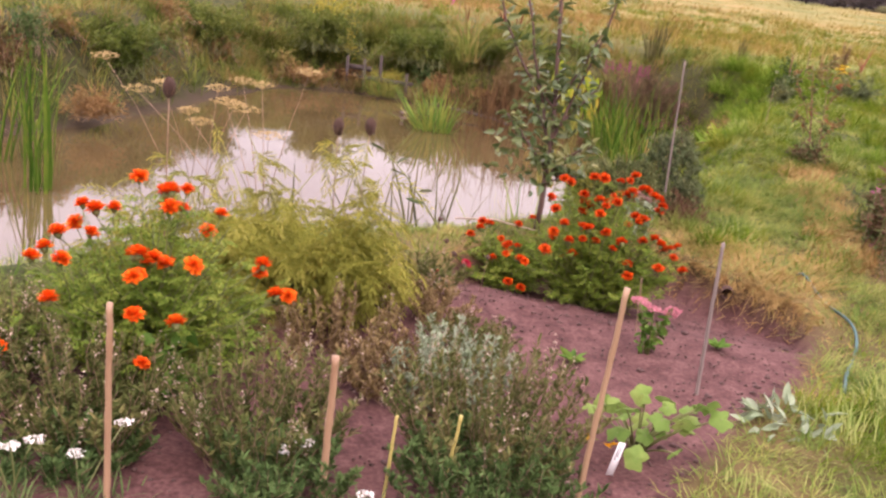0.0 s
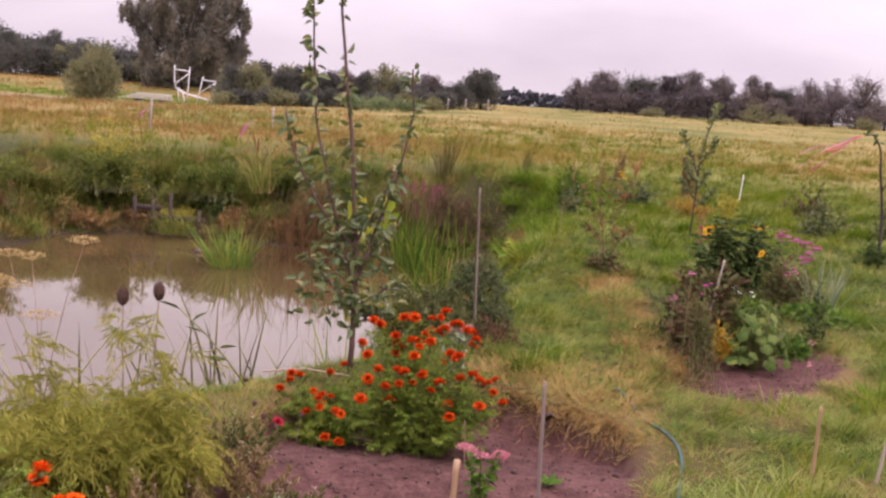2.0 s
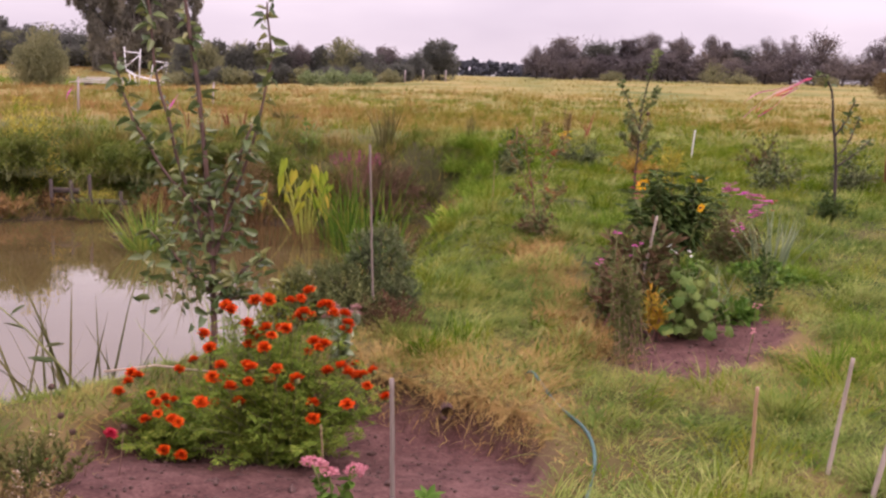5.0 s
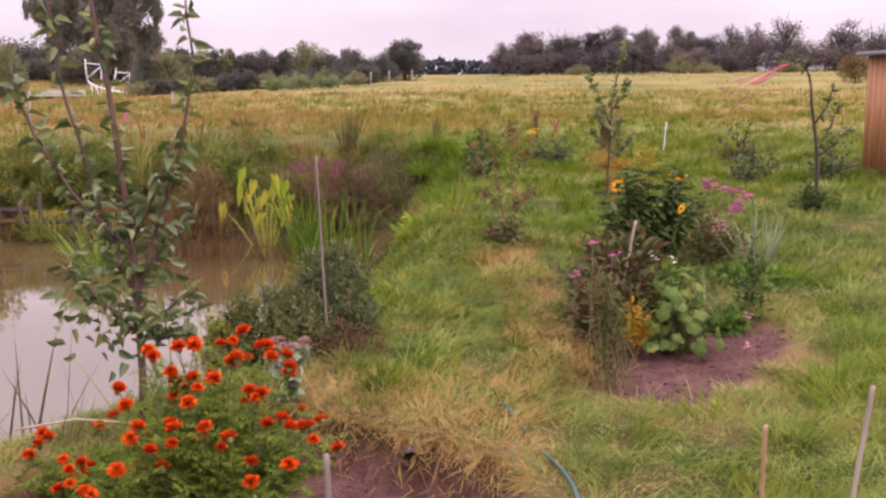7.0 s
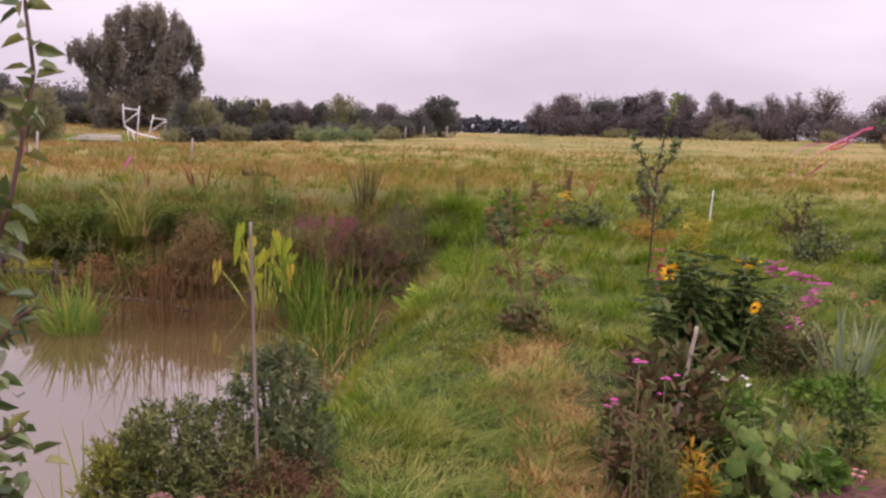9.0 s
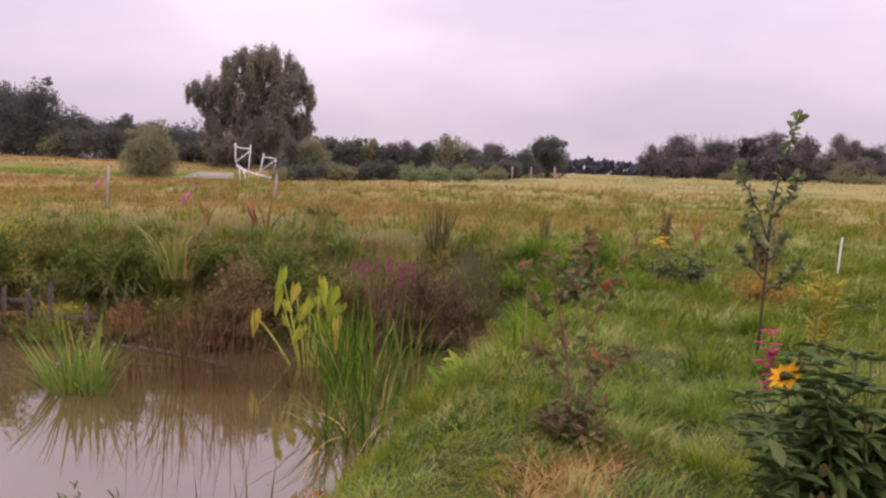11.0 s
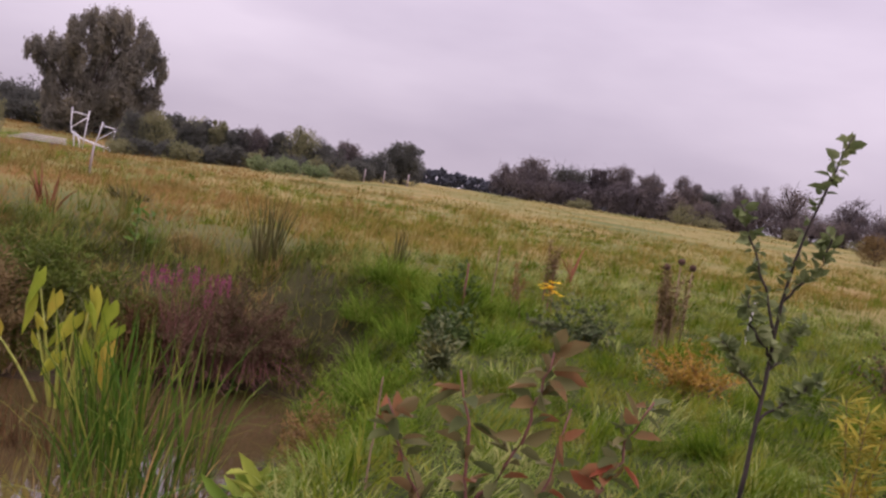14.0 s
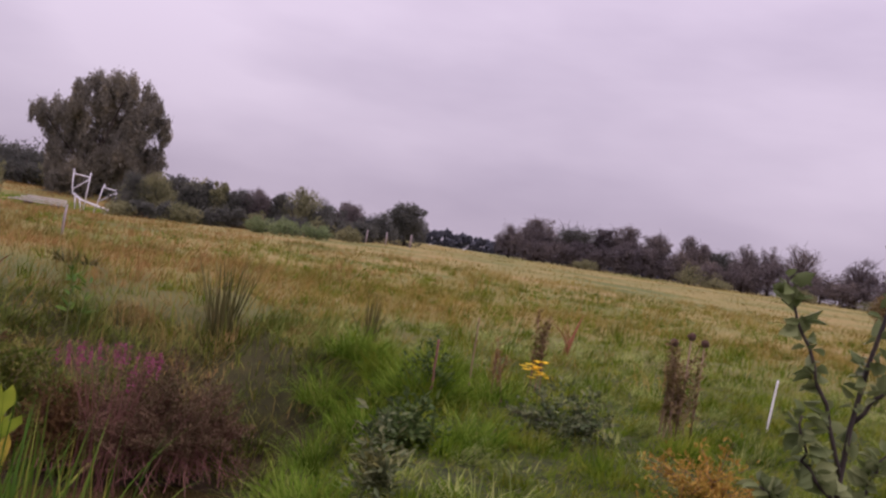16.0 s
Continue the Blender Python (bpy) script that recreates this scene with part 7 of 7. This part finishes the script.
for k, (x, y, h) in enumerate(((-4.9, 18.4, 0.62), (-4.2, 18.6, 0.56), (-3.7, 17.6, 0.5), (3.0, 19.5, 0.6))):
    reeds("dock_stalk", x, y, 0.12, 0.1, 5, (h * 0.8, h * 1.2), (0.03, 0.055), M_DOCK, "dark red-brown withered dock leaves in the meadow", 300 + k, (0.0, 0.4), (0.2, 1.2), foot(x, y), "withered docks", single=True)
bush("goldenrod", 2.25, 9.0, 0.26, 0.62, "yellow-green willowherb with narrow leaves in the grass", "herb", M_GOLD, M_REDBARK, 299, 5, 44, (0.09, 0.013), 0.003, 0.25, 0.5, 0.05, None, 0.02, even=True)
stake(0.46, 9.0, 0.42, 0.0045, M_DRYSTEM, "thin dry stalk standing in lush grass", (0.0, 0), nodes=False)
reeds("dark_tuft", -3.07, 18.6, 0.5, 0.3, 120, (0.15, 0.3), (0.012, 0.022), M_DARKREED, "low dark green tussock in the meadow", 182, (0.2, 1.2), (0.2, 0.9), foot(-3.07, 18.6) + 0.25)
for k, (x, y, z) in enumerate(((1.78, 13.85, 0.66), (1.86, 13.9, 0.62))):
    flower_cluster("yellow_bloom", x, y, z, 8, 0.042, M_LEMON, "bright yellow flower cluster on a stalk", 310 + k, 0.035)
stake(1.1, 14.0, 0.5, 0.012, M_REDBARK, "thin brown stake beside a small bush", (0.0, 0), nodes=False)
stake(1.45, 15.0, 0.62, 0.008, M_DRYSTEM, "thin dry stalk in the grass", (0.0, 0), nodes=False)


def taped_stick(x, y, h, lean, label, seed):
    """A thin stick with a scrap of barrier tape fluttering from its top."""
    rng = np.random.default_rng(seed)
    o = thing("marker_stick", x, y, label, "stick", "marker sticks")
    b, c = Build(), Build()
    tube(b, [(0, 0, -0.1), (lean * 0.5, 0, h * 0.5), (lean, 0, h)], [0.009, 0.008, 0.006], 6)
    part("stick", b, M_DRYSTEM, o)
    s = np.linspace(0, 1, 9)
    mid = np.stack([lean - 0.2 * s, 0.02 * np.sin(6 * s), h - 0.02 - 0.34 * s ** 1.2 + 0.01 * np.sin(11 * s)], -1)
    wv = np.stack([0.012 * np.cos(5 * s), 0.012 * np.sin(4 * s), 0.016 + 0 * s], -1)
    i = np.arange(8)
    c.add(np.concatenate([mid - wv, mid + wv]), [np.stack([i, i + 1, i + 10, i + 9], -1)])
    part("tape", c, M_MAGENTA, o, "faded magenta tape")


taped_stick(-5.0, 17.8, 0.7, 0.05, "thin stick with magenta tape in the meadow", 5)
taped_stick(-8.36, 21.9, 0.72, 0.02, "stick with red tape beside a fence post", 6)


# ---- hose, pipe, sticks ----
def hose():
    o = thing("garden_hose", 0.4, 2.8, "teal garden hose lying in the grass", "hose", z=0.0)
    pts = np.array([(0.33, 1.9), (0.36, 2.1), (0.44, 2.4), (0.5, 2.65), (0.47, 2.95), (0.42, 3.3), (0.36, 3.6), (0.3, 3.75)])
    s = np.linspace(0, 7, 60)
    px, py = np.interp(s, np.arange(8), pts[:, 0]), np.interp(s, np.arange(8), pts[:, 1])
    px, py = np.convolve(np.pad(px, 4, "edge"), np.ones(9) / 9, "valid"), np.convolve(np.pad(py, 4, "edge"), np.ones(9) / 9, "valid")
    z = height(px, py) + 0.014 + 0.02 * np.sin(s * 2.2) - 0.05 * ramp(6.2, 7, s)
    b = Build()
    tube(b, np.stack([px - 0.4, py - 2.8, z], -1), 0.0075, 10)
    part("tube", b, M_HOSE, o, "", True)


hose()


def drain_pipe():
    o = thing("drain_pipe", -0.07, 3.29, "mouth of a small brown drain pipe in the bed edge", "pipe", z=-0.07)
    b = Build()
    n = 14
    a = np.arange(n) * 2 * math.pi / n
    rings = [(0.033, 0.0), (0.033, 0.2), (0.031, 0.2), (0.031, 0.0)]
    v = np.concatenate([np.stack([np.cos(a) * r, np.full(n, y), np.sin(a) * r], -1) for r, y in rings])
    i = np.arange(n)
    j = (i + 1) % n
    b.add(v, [np.stack([k * n + i, k * n + j, (k + 1) % 4 * n + j, (k + 1) % 4 * n + i], -1) for k in range(4)])
    part("ring", b, M_CLOD, o, "", True)
    # Added dark disc closing the bore, standing in for the shade inside.
    c = Build()
    c.add(np.stack([np.cos(a) * 0.0305, np.full(n, 0.18), np.sin(a) * 0.0305], -1), [i[None]])
    part("shade_disc", c, M_TIMBER, o)
    s = thing("fallen_stick", -1.42, 3.42, "pale stick lying on the bank grass", "stick", z=foot(-1.42, 3.42) + 0.05)
    t = Build()
    tube(t, [(-0.22, -0.05, 0.0), (0.0, 0.02, 0.015), (0.26, 0.0, 0.0)], [0.005, 0.006, 0.004], 6)
    c2 = new("twig", t.mesh("twig", M_TIP, True))
    c2.parent = s


drain_pipe()


# ---- shed ----
def shed():
    x0, x1, y0, y1, h = 5.88, 8.3, 10.2, 12.2, 1.5
    g = foot(5.2, 10.3) - 0.03
    o = thing("garden_shed", 7.0, 11.2, "low reddish-brown boarded shed with a felt roof", "shed", z=g)
    bw = 0.14

    def board(ax, ay, bx, by):
        b = Build()
        box(b, (min(ax, bx) - 7.0, min(ay, by) - 11.2, 0.0), (max(ax, bx) - 7.0, max(ay, by) - 11.2, h), 0.004)
        return b

    k = 0
    x = x0
    while x < x1 - 0.02:
        part("board", board(x, y0, min(x + bw - 0.006, x1), y0 + 0.022), M_SHED, o)
        x += bw
    y = y0 + 0.03
    while y < y1 - 0.02:
        part("board", board(x0, y, x0 + 0.022, min(y + bw - 0.006, y1)), M_SHED, o)
        y += bw
    b = Build()
    box(b, (x0 + 0.03 - 7.0, y0 + 0.03 - 11.2, 0), (x1 - 7.0, y1 - 11.2, h - 0.01))
    part("core", b, M_TIMBER, o)
    b = Build()
    box(b, (x0 - 0.12 - 7.0, y0 - 0.12 - 11.2, h), (x1 + 0.1 - 7.0, y1 + 0.1 - 11.2, h + 0.05), 0.01)
    part("roof", b, M_ROOFFELT, o, "grey felt roof")
    b = Build()
    box(b, (x0 - 0.03 - 7.0, y0 - 0.03 - 11.2, 0), (x0 + 0.06 - 7.0, y0 - 0.002 - 11.2, h - 0.004), 0.004)
    part("corner_post", b, M_TIMBER, o)
    wood = thing("log_pile", 5.72, 10.35, "split logs stacked against the shed", "logs")
    rng = np.random.default_rng(4)
    for k in range(5):
        c = Build()
        tube(c, [(0.02 * k - 0.06, 0.05 * k, 0), (0.02 * k - 0.05, 0.05 * k, rng.uniform(0.5, 0.8))], [0.045, 0.04], 7)
        part("log", c, M_BARK, wood)
    bush("climber", 5.82, 10.12, 0.3, 1.2, "withered climbing plant on the shed corner", "climber", M_REDLEAF, M_BARK, 321, 10, 30, (0.05, 0.03), 0.004, 0.2, 0.4, 0.05, None, 0.03, even=True)


shed()


# ---- far things ----
def tree(name, x, y, h, w, label, leaf_mat, seed, flake=0.3, count=1800, trunk=0.12, crown_low=0.25, clumps=14, tall=1.0, gap=0.75, z=None, group="far trees", bare=0, airy=0.0, fill=0.5):
    """Trunk, limbs and a crown of many small clumps with gaps."""
    rng = np.random.default_rng(seed)
    o = thing(name, x, y, label, "tree", group, z)
    tb, lb = Build(), Build()
    tube(tb, [(0, 0, -0.3), (0.01 * h, 0, h * 0.3), (0, 0.01 * h, h * 0.6), (0, 0, h * 0.85)], [w * trunk * 0.35, w * trunk * 0.28, w * trunk * 0.16, 0.02], 7)
    d = unit(rng.normal(0, 1, (clumps, 3)))
    rr = rng.uniform(0.45, 1.0, clumps)
    cz = crown_low + (1 - crown_low) * 0.5
    c = d * rr[:, None] * np.array([w / 2, w / 2, h * (1 - crown_low) / 2]) * 0.78 + np.array([0, 0, h * cz])
    c = np.concatenate([c, rng.normal(0, 0.12, (4, 3)) * w + np.array([0, 0, h * cz])])
    pts = []
    for q in c:
        s = w * rng.uniform(0.1, 0.2)
        mid = np.array([q[0] * 0.35, q[1] * 0.35, max(q[2] * 0.7, h * 0.2)])
        tube(tb, [(0, 0, min(h * 0.35, q[2] * 0.5)), mid, q], [w * 0.018, w * 0.012, w * 0.004], 5, False)
        m = count // len(c)
        v = unit(rng.normal(0, 1, (m, 3))) * (rng.random(m) ** 0.45)[:, None] * np.array([s, s, s * 0.8 * tall])
        pts.append(q + v)
        for k in range(bare):
            e = q + unit(rng.normal(0, 1, 3) + np.array([0, 0, 0.5])) * s * 1.5
            tube(tb, [q * 0.8 + mid * 0.2, e], [w * 0.006, w * 0.002], 4, False)
    pts = np.concatenate(pts)
    m = int(count * fill)
    v = unit(rng.normal(0, 1, (m, 3))) * (rng.random(m) ** 0.4)[:, None] * np.array([w * 0.5, w * 0.5, h * 0.42])
    pts = np.concatenate([pts, v + np.array([0, 0, h * 0.36])])
    pts = pts[rng.random(len(pts)) < 1 - airy * ramp(0.35 * h, 0.75 * h, pts[:, 2])]
    pts = pts[rng.random(len(pts)) < gap + 0.25 * waves(pts[:, 0] * 1.3, pts[:, 2], 2.0 / max(w, 1) * 3, seed)]
    pts[:, 2] = np.abs(pts[:, 2])
    flakes(lb, pts, flake * rng.uniform(0.5, 1.2, len(pts)), rng, tall)
    part("trunk", tb, M_BARK, o, "", True)
    part("crown", lb, leaf_mat, o)
    return o


def willow():
    """A many-headed old willow: plumes of fine foliage with sky between them."""
    rng = np.random.default_rng(401)
    o = thing("willow_tree", -39.4, 130.0, "large grey-green willow with an uneven airy crown", "tree", "far trees", -0.5)
    tb, lb = Build(), Build()
    heads = [(1.9, 15.2, 2.1, 2.0), (-0.3, 14.2, 1.8, 2.1), (3.6, 13.9, 1.7, 2.4), (5.9, 13.9, 1.7, 1.9), (7.6, 12.0, 1.7, 2.1), (5.5, 12.6, 1.3, 2.2), (-2.0, 13.0, 1.8, 2.1), (-3.4, 11.1, 1.8, 2.2), (-5.6, 11.2, 1.8, 1.6), (-7.0, 10.8, 1.3, 1.5), (0.5, 12.0, 2.2, 2.6), (3.0, 10.7, 2.1, 3.0),
             (-1.3, 9.8, 2.2, 2.6), (-4.5, 8.9, 1.8, 2.6), (5.9, 9.4, 1.9, 2.6), (7.7, 9.5, 1.3, 2.6), (1.2, 8.1, 2.6, 3.0), (-2.7, 6.9, 2.4, 3.0), (-5.2, 6.0, 1.2, 2.6), (4.1, 6.8, 2.6, 3.0), (7.4, 6.3, 1.9, 2.6), (-0.5, 4.1, 3.3, 2.6), (4.5, 4.0, 3.3, 2.4), (-4.1, 3.6, 2.2, 2.1)]
    tube(tb, [(0, 0, -1), (0.2, 0, 3.5), (0.1, 0, 8.0), (0.2, 0, 14.0)], [0.6, 0.45, 0.28, 0.06], 9)
    for x, z, r, tall in heads:
        q = np.array([x, rng.uniform(-2, 2), z])
        tube(tb, [(0.1, 0, min(4.0, z * 0.5)), (x * 0.5, q[1] * 0.5, z * 0.72), q + np.array([0, 0, tall * 0.6])], [0.2, 0.1, 0.03], 6, False)
        m = int(1500 * r)
        c = q + unit(rng.normal(0, 1, (14, 3))) * np.array([r, r, tall]) * rng.uniform(0.4, 1.0, (14, 1))
        k = rng.integers(0, 14, m)
        flakes(lb, c[k] + rng.normal(0, 1, (m, 3)) * np.array([0.27, 0.27, 0.62]) * r * 0.5, rng.uniform(0.16, 0.36, m), rng, 1.9)
    part("trunk", tb, M_BARK, o, "", True)
    part("foliage", lb, M_WILLOW, o)


willow()
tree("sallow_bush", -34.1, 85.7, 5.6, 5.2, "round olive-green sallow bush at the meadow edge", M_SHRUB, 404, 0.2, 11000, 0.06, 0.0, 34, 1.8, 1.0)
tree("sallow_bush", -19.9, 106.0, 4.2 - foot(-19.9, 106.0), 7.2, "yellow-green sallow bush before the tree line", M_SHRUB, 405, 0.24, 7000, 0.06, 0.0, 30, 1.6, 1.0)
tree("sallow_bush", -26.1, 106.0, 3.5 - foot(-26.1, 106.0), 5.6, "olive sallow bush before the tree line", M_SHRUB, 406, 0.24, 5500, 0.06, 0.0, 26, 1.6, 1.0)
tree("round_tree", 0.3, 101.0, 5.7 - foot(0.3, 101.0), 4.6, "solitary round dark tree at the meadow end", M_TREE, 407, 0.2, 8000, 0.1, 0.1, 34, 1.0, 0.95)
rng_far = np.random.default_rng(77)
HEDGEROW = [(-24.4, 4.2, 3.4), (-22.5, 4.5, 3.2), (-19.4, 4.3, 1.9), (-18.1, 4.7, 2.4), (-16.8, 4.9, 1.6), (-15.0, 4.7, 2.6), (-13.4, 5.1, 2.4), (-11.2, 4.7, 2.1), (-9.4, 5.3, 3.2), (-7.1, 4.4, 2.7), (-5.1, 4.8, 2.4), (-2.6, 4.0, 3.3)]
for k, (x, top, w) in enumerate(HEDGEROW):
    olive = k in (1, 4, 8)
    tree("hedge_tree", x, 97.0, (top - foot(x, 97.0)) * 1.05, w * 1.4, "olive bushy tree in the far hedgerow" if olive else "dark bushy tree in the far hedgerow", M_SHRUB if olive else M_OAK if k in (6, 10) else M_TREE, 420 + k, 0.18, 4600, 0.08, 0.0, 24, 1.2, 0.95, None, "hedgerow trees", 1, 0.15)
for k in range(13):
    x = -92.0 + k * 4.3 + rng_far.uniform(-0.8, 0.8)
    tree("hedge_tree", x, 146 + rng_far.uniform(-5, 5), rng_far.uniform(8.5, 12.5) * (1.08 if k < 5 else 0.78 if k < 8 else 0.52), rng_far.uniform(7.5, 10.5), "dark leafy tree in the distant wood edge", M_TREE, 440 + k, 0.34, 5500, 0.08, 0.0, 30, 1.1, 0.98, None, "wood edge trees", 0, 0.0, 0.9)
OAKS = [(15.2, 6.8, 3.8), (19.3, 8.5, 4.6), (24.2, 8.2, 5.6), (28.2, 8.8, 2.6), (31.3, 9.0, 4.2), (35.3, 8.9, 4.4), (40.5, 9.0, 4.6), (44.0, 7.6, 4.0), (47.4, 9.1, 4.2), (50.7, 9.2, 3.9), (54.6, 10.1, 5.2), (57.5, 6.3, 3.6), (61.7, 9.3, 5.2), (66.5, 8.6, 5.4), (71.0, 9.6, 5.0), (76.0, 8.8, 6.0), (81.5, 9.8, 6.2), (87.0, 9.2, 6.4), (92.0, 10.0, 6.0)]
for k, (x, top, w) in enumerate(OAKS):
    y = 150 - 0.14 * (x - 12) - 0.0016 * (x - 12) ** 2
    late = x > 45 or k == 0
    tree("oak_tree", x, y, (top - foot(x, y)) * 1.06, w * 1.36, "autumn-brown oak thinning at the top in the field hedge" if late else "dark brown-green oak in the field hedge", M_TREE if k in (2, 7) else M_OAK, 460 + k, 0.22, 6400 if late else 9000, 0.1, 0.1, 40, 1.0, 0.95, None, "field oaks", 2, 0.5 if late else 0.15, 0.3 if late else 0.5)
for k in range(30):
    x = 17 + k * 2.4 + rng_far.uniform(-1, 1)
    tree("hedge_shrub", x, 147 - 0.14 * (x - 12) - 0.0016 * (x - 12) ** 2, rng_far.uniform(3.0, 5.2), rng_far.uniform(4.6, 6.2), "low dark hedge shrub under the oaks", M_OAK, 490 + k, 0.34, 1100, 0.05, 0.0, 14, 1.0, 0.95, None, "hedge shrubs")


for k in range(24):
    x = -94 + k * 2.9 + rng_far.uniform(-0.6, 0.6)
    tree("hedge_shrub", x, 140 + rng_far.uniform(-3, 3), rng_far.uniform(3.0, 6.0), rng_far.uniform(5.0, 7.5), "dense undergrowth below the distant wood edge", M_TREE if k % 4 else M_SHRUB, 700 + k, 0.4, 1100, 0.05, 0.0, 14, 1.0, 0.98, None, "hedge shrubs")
for k in range(12):
    x = -24 + k * 1.9 + rng_far.uniform(-0.4, 0.4)
    tree("hedge_shrub", x, 93 + rng_far.uniform(-2, 2), rng_far.uniform(1.6, 2.4), rng_far.uniform(3.0, 4.4), "low bushy hedgerow growth", M_TREE if k % 3 else M_SHRUB, 730 + k, 0.26, 1000, 0.05, 0.0, 14, 1.0, 0.98, None, "hedge shrubs")


for k, (x, h, w) in enumerate(((24.0, 1.3, 4.0), (37.5, 2.4, 4.6), (41.0, 1.5, 5.0), (52.0, 1.8, 3.6), (61.0, 1.4, 5.5))):
    tree("hedge_shrub", x, 138 - 0.14 * (x - 12), h, w, "olive-yellow scrub at the foot of the field hedge", M_SHRUB, 770 + k, 0.22, 1100, 0.05, 0.0, 14, 1.0, 0.95, None, "hedge scrub")
tree("hedge_shrub", 32.3, 70.0, 2.5, 2.8, "pinkish-brown leafless shrub in the field hedge", M_DRYHERB, 760, 0.12, 2600, 0.05, 0.0, 20, 1.4, 0.9, None, "hedge shrubs", 3)


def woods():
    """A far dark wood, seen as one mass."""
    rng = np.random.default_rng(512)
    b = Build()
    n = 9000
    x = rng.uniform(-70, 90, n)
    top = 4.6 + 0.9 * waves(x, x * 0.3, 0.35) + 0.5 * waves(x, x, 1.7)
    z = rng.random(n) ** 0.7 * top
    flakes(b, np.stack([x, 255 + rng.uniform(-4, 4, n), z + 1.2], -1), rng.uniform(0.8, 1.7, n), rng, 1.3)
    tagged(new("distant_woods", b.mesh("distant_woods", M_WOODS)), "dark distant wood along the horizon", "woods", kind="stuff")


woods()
for k, (x, y, w) in enumerate(((-7.6, 74, 2.6), (-5.6, 76, 2.4), (-9.4, 75, 2.4), (-3.9, 84, 2.4))):
    tree("bramble_thicket", x, y, 1.2, w, "pale green bramble thicket in the meadow", M_SALLOW if k < 3 else M_SHRUB, 520 + k, 0.16, 1100, 0.04, 0.0, 14, 1.0, 0.95, None, "thickets")


def steel_frame():
    """White tubular rack of two braced bays."""
    o = thing("steel_rack", -30.2, 104.0, "white tubular steel rack standing in the meadow", "rack")
    rods = [[(-2.15, 0, 4.0), (-2.1, 0, 2.4), (-1.95, 0, 1.6), (-1.2, 0, 1.15), (0.4, 0, 0.75), (1.75, 0, 0.5)], [(-0.5, 0, 3.85), (-0.6, 0, 2.0), (-0.72, 0, 0.0)],
            [(0.95, 0, 3.0), (0.65, 0, 1.5), (0.3, 0, 0.0)], [(2.28, 0, 2.5), (2.1, 0, 1.4), (1.75, 0, 0.5), (1.2, 0, 0.0)],
            [(-2.13, 0, 3.55), (-0.55, 0, 3.4)], [(-2.05, 0, 2.0), (-0.58, 0, 3.2)], [(0.9, 0, 2.65), (2.28, 0, 2.5)], [(0.6, 0, 1.2), (2.2, 0, 2.35)],
            [(-2.0, 0.9, 1.6), (-1.2, 0.9, 1.1), (1.7, 0.9, 0.5)], [(-1.95, 0, 1.6), (-2.0, 0.9, 1.6)], [(1.75, 0, 0.5), (1.7, 0.9, 0.5)], [(-1.2, 0, 1.15), (-0.9, 0, 0.0)],
            [(-2.0, 0.9, 1.6), (-1.8, 0.9, 0.0)], [(1.7, 0.9, 0.5), (1.6, 0.9, 0.0)]]
    for r in rods:
        b = Build()
        tube(b, np.array(r), 0.06, 7)
        part("tube", b, M_STEEL, o, "", True)
    p = thing("pale_boards", -34.5, 102.0, "bleached boards lying in the meadow", "boards")
    for k in range(4):
        b = Build()
        box(b, (-2.9 + 0.4 * k, 0.5 * k, 0.3 + 0.16 * k), (2.6 - 0.2 * k, 0.5 * k + 0.46, 0.4 + 0.16 * k), 0.02)
        part("board", b, M_PALEBOARD, p)
    for x in (-0.7, 0.6):
        b = Build()
        box(b, (x * 2, -0.05, -0.1), (x * 2 + 0.2, 2.0, 0.3))
        part("bearer", b, M_TIMBER, p)


steel_frame()
for x, y, h, mat, lab in ((-8.3, 22.0, 0.86, M_PAINTPOST, "faded pinkish fence post in the meadow"), (-6.6, 28.3, 0.7, M_PAINTPOST, "thin grey fence post standing in the meadow grass"), (0.9, 92.0, 1.1, M_PAINTPOST, "pale fence post at the meadow end"),
                         (-1.2, 92.0, 1.1, M_PAINTPOST, "pale fence post at the meadow end"), (-2.8, 90.0, 1.1, M_PAINTPOST, "pale fence post at the meadow end")):
    q = thing("fence_post", x, y, lab, "post", "fence posts")
    b = Build()
    r = 0.026 if y < 40 else 0.06
    tube(b, [(0, 0, -0.3), (0, 0, h * 0.5), (0.02, 0, h)], [r, r, r * 0.9], 8)
    part("shaft", b, mat, q, "", True)
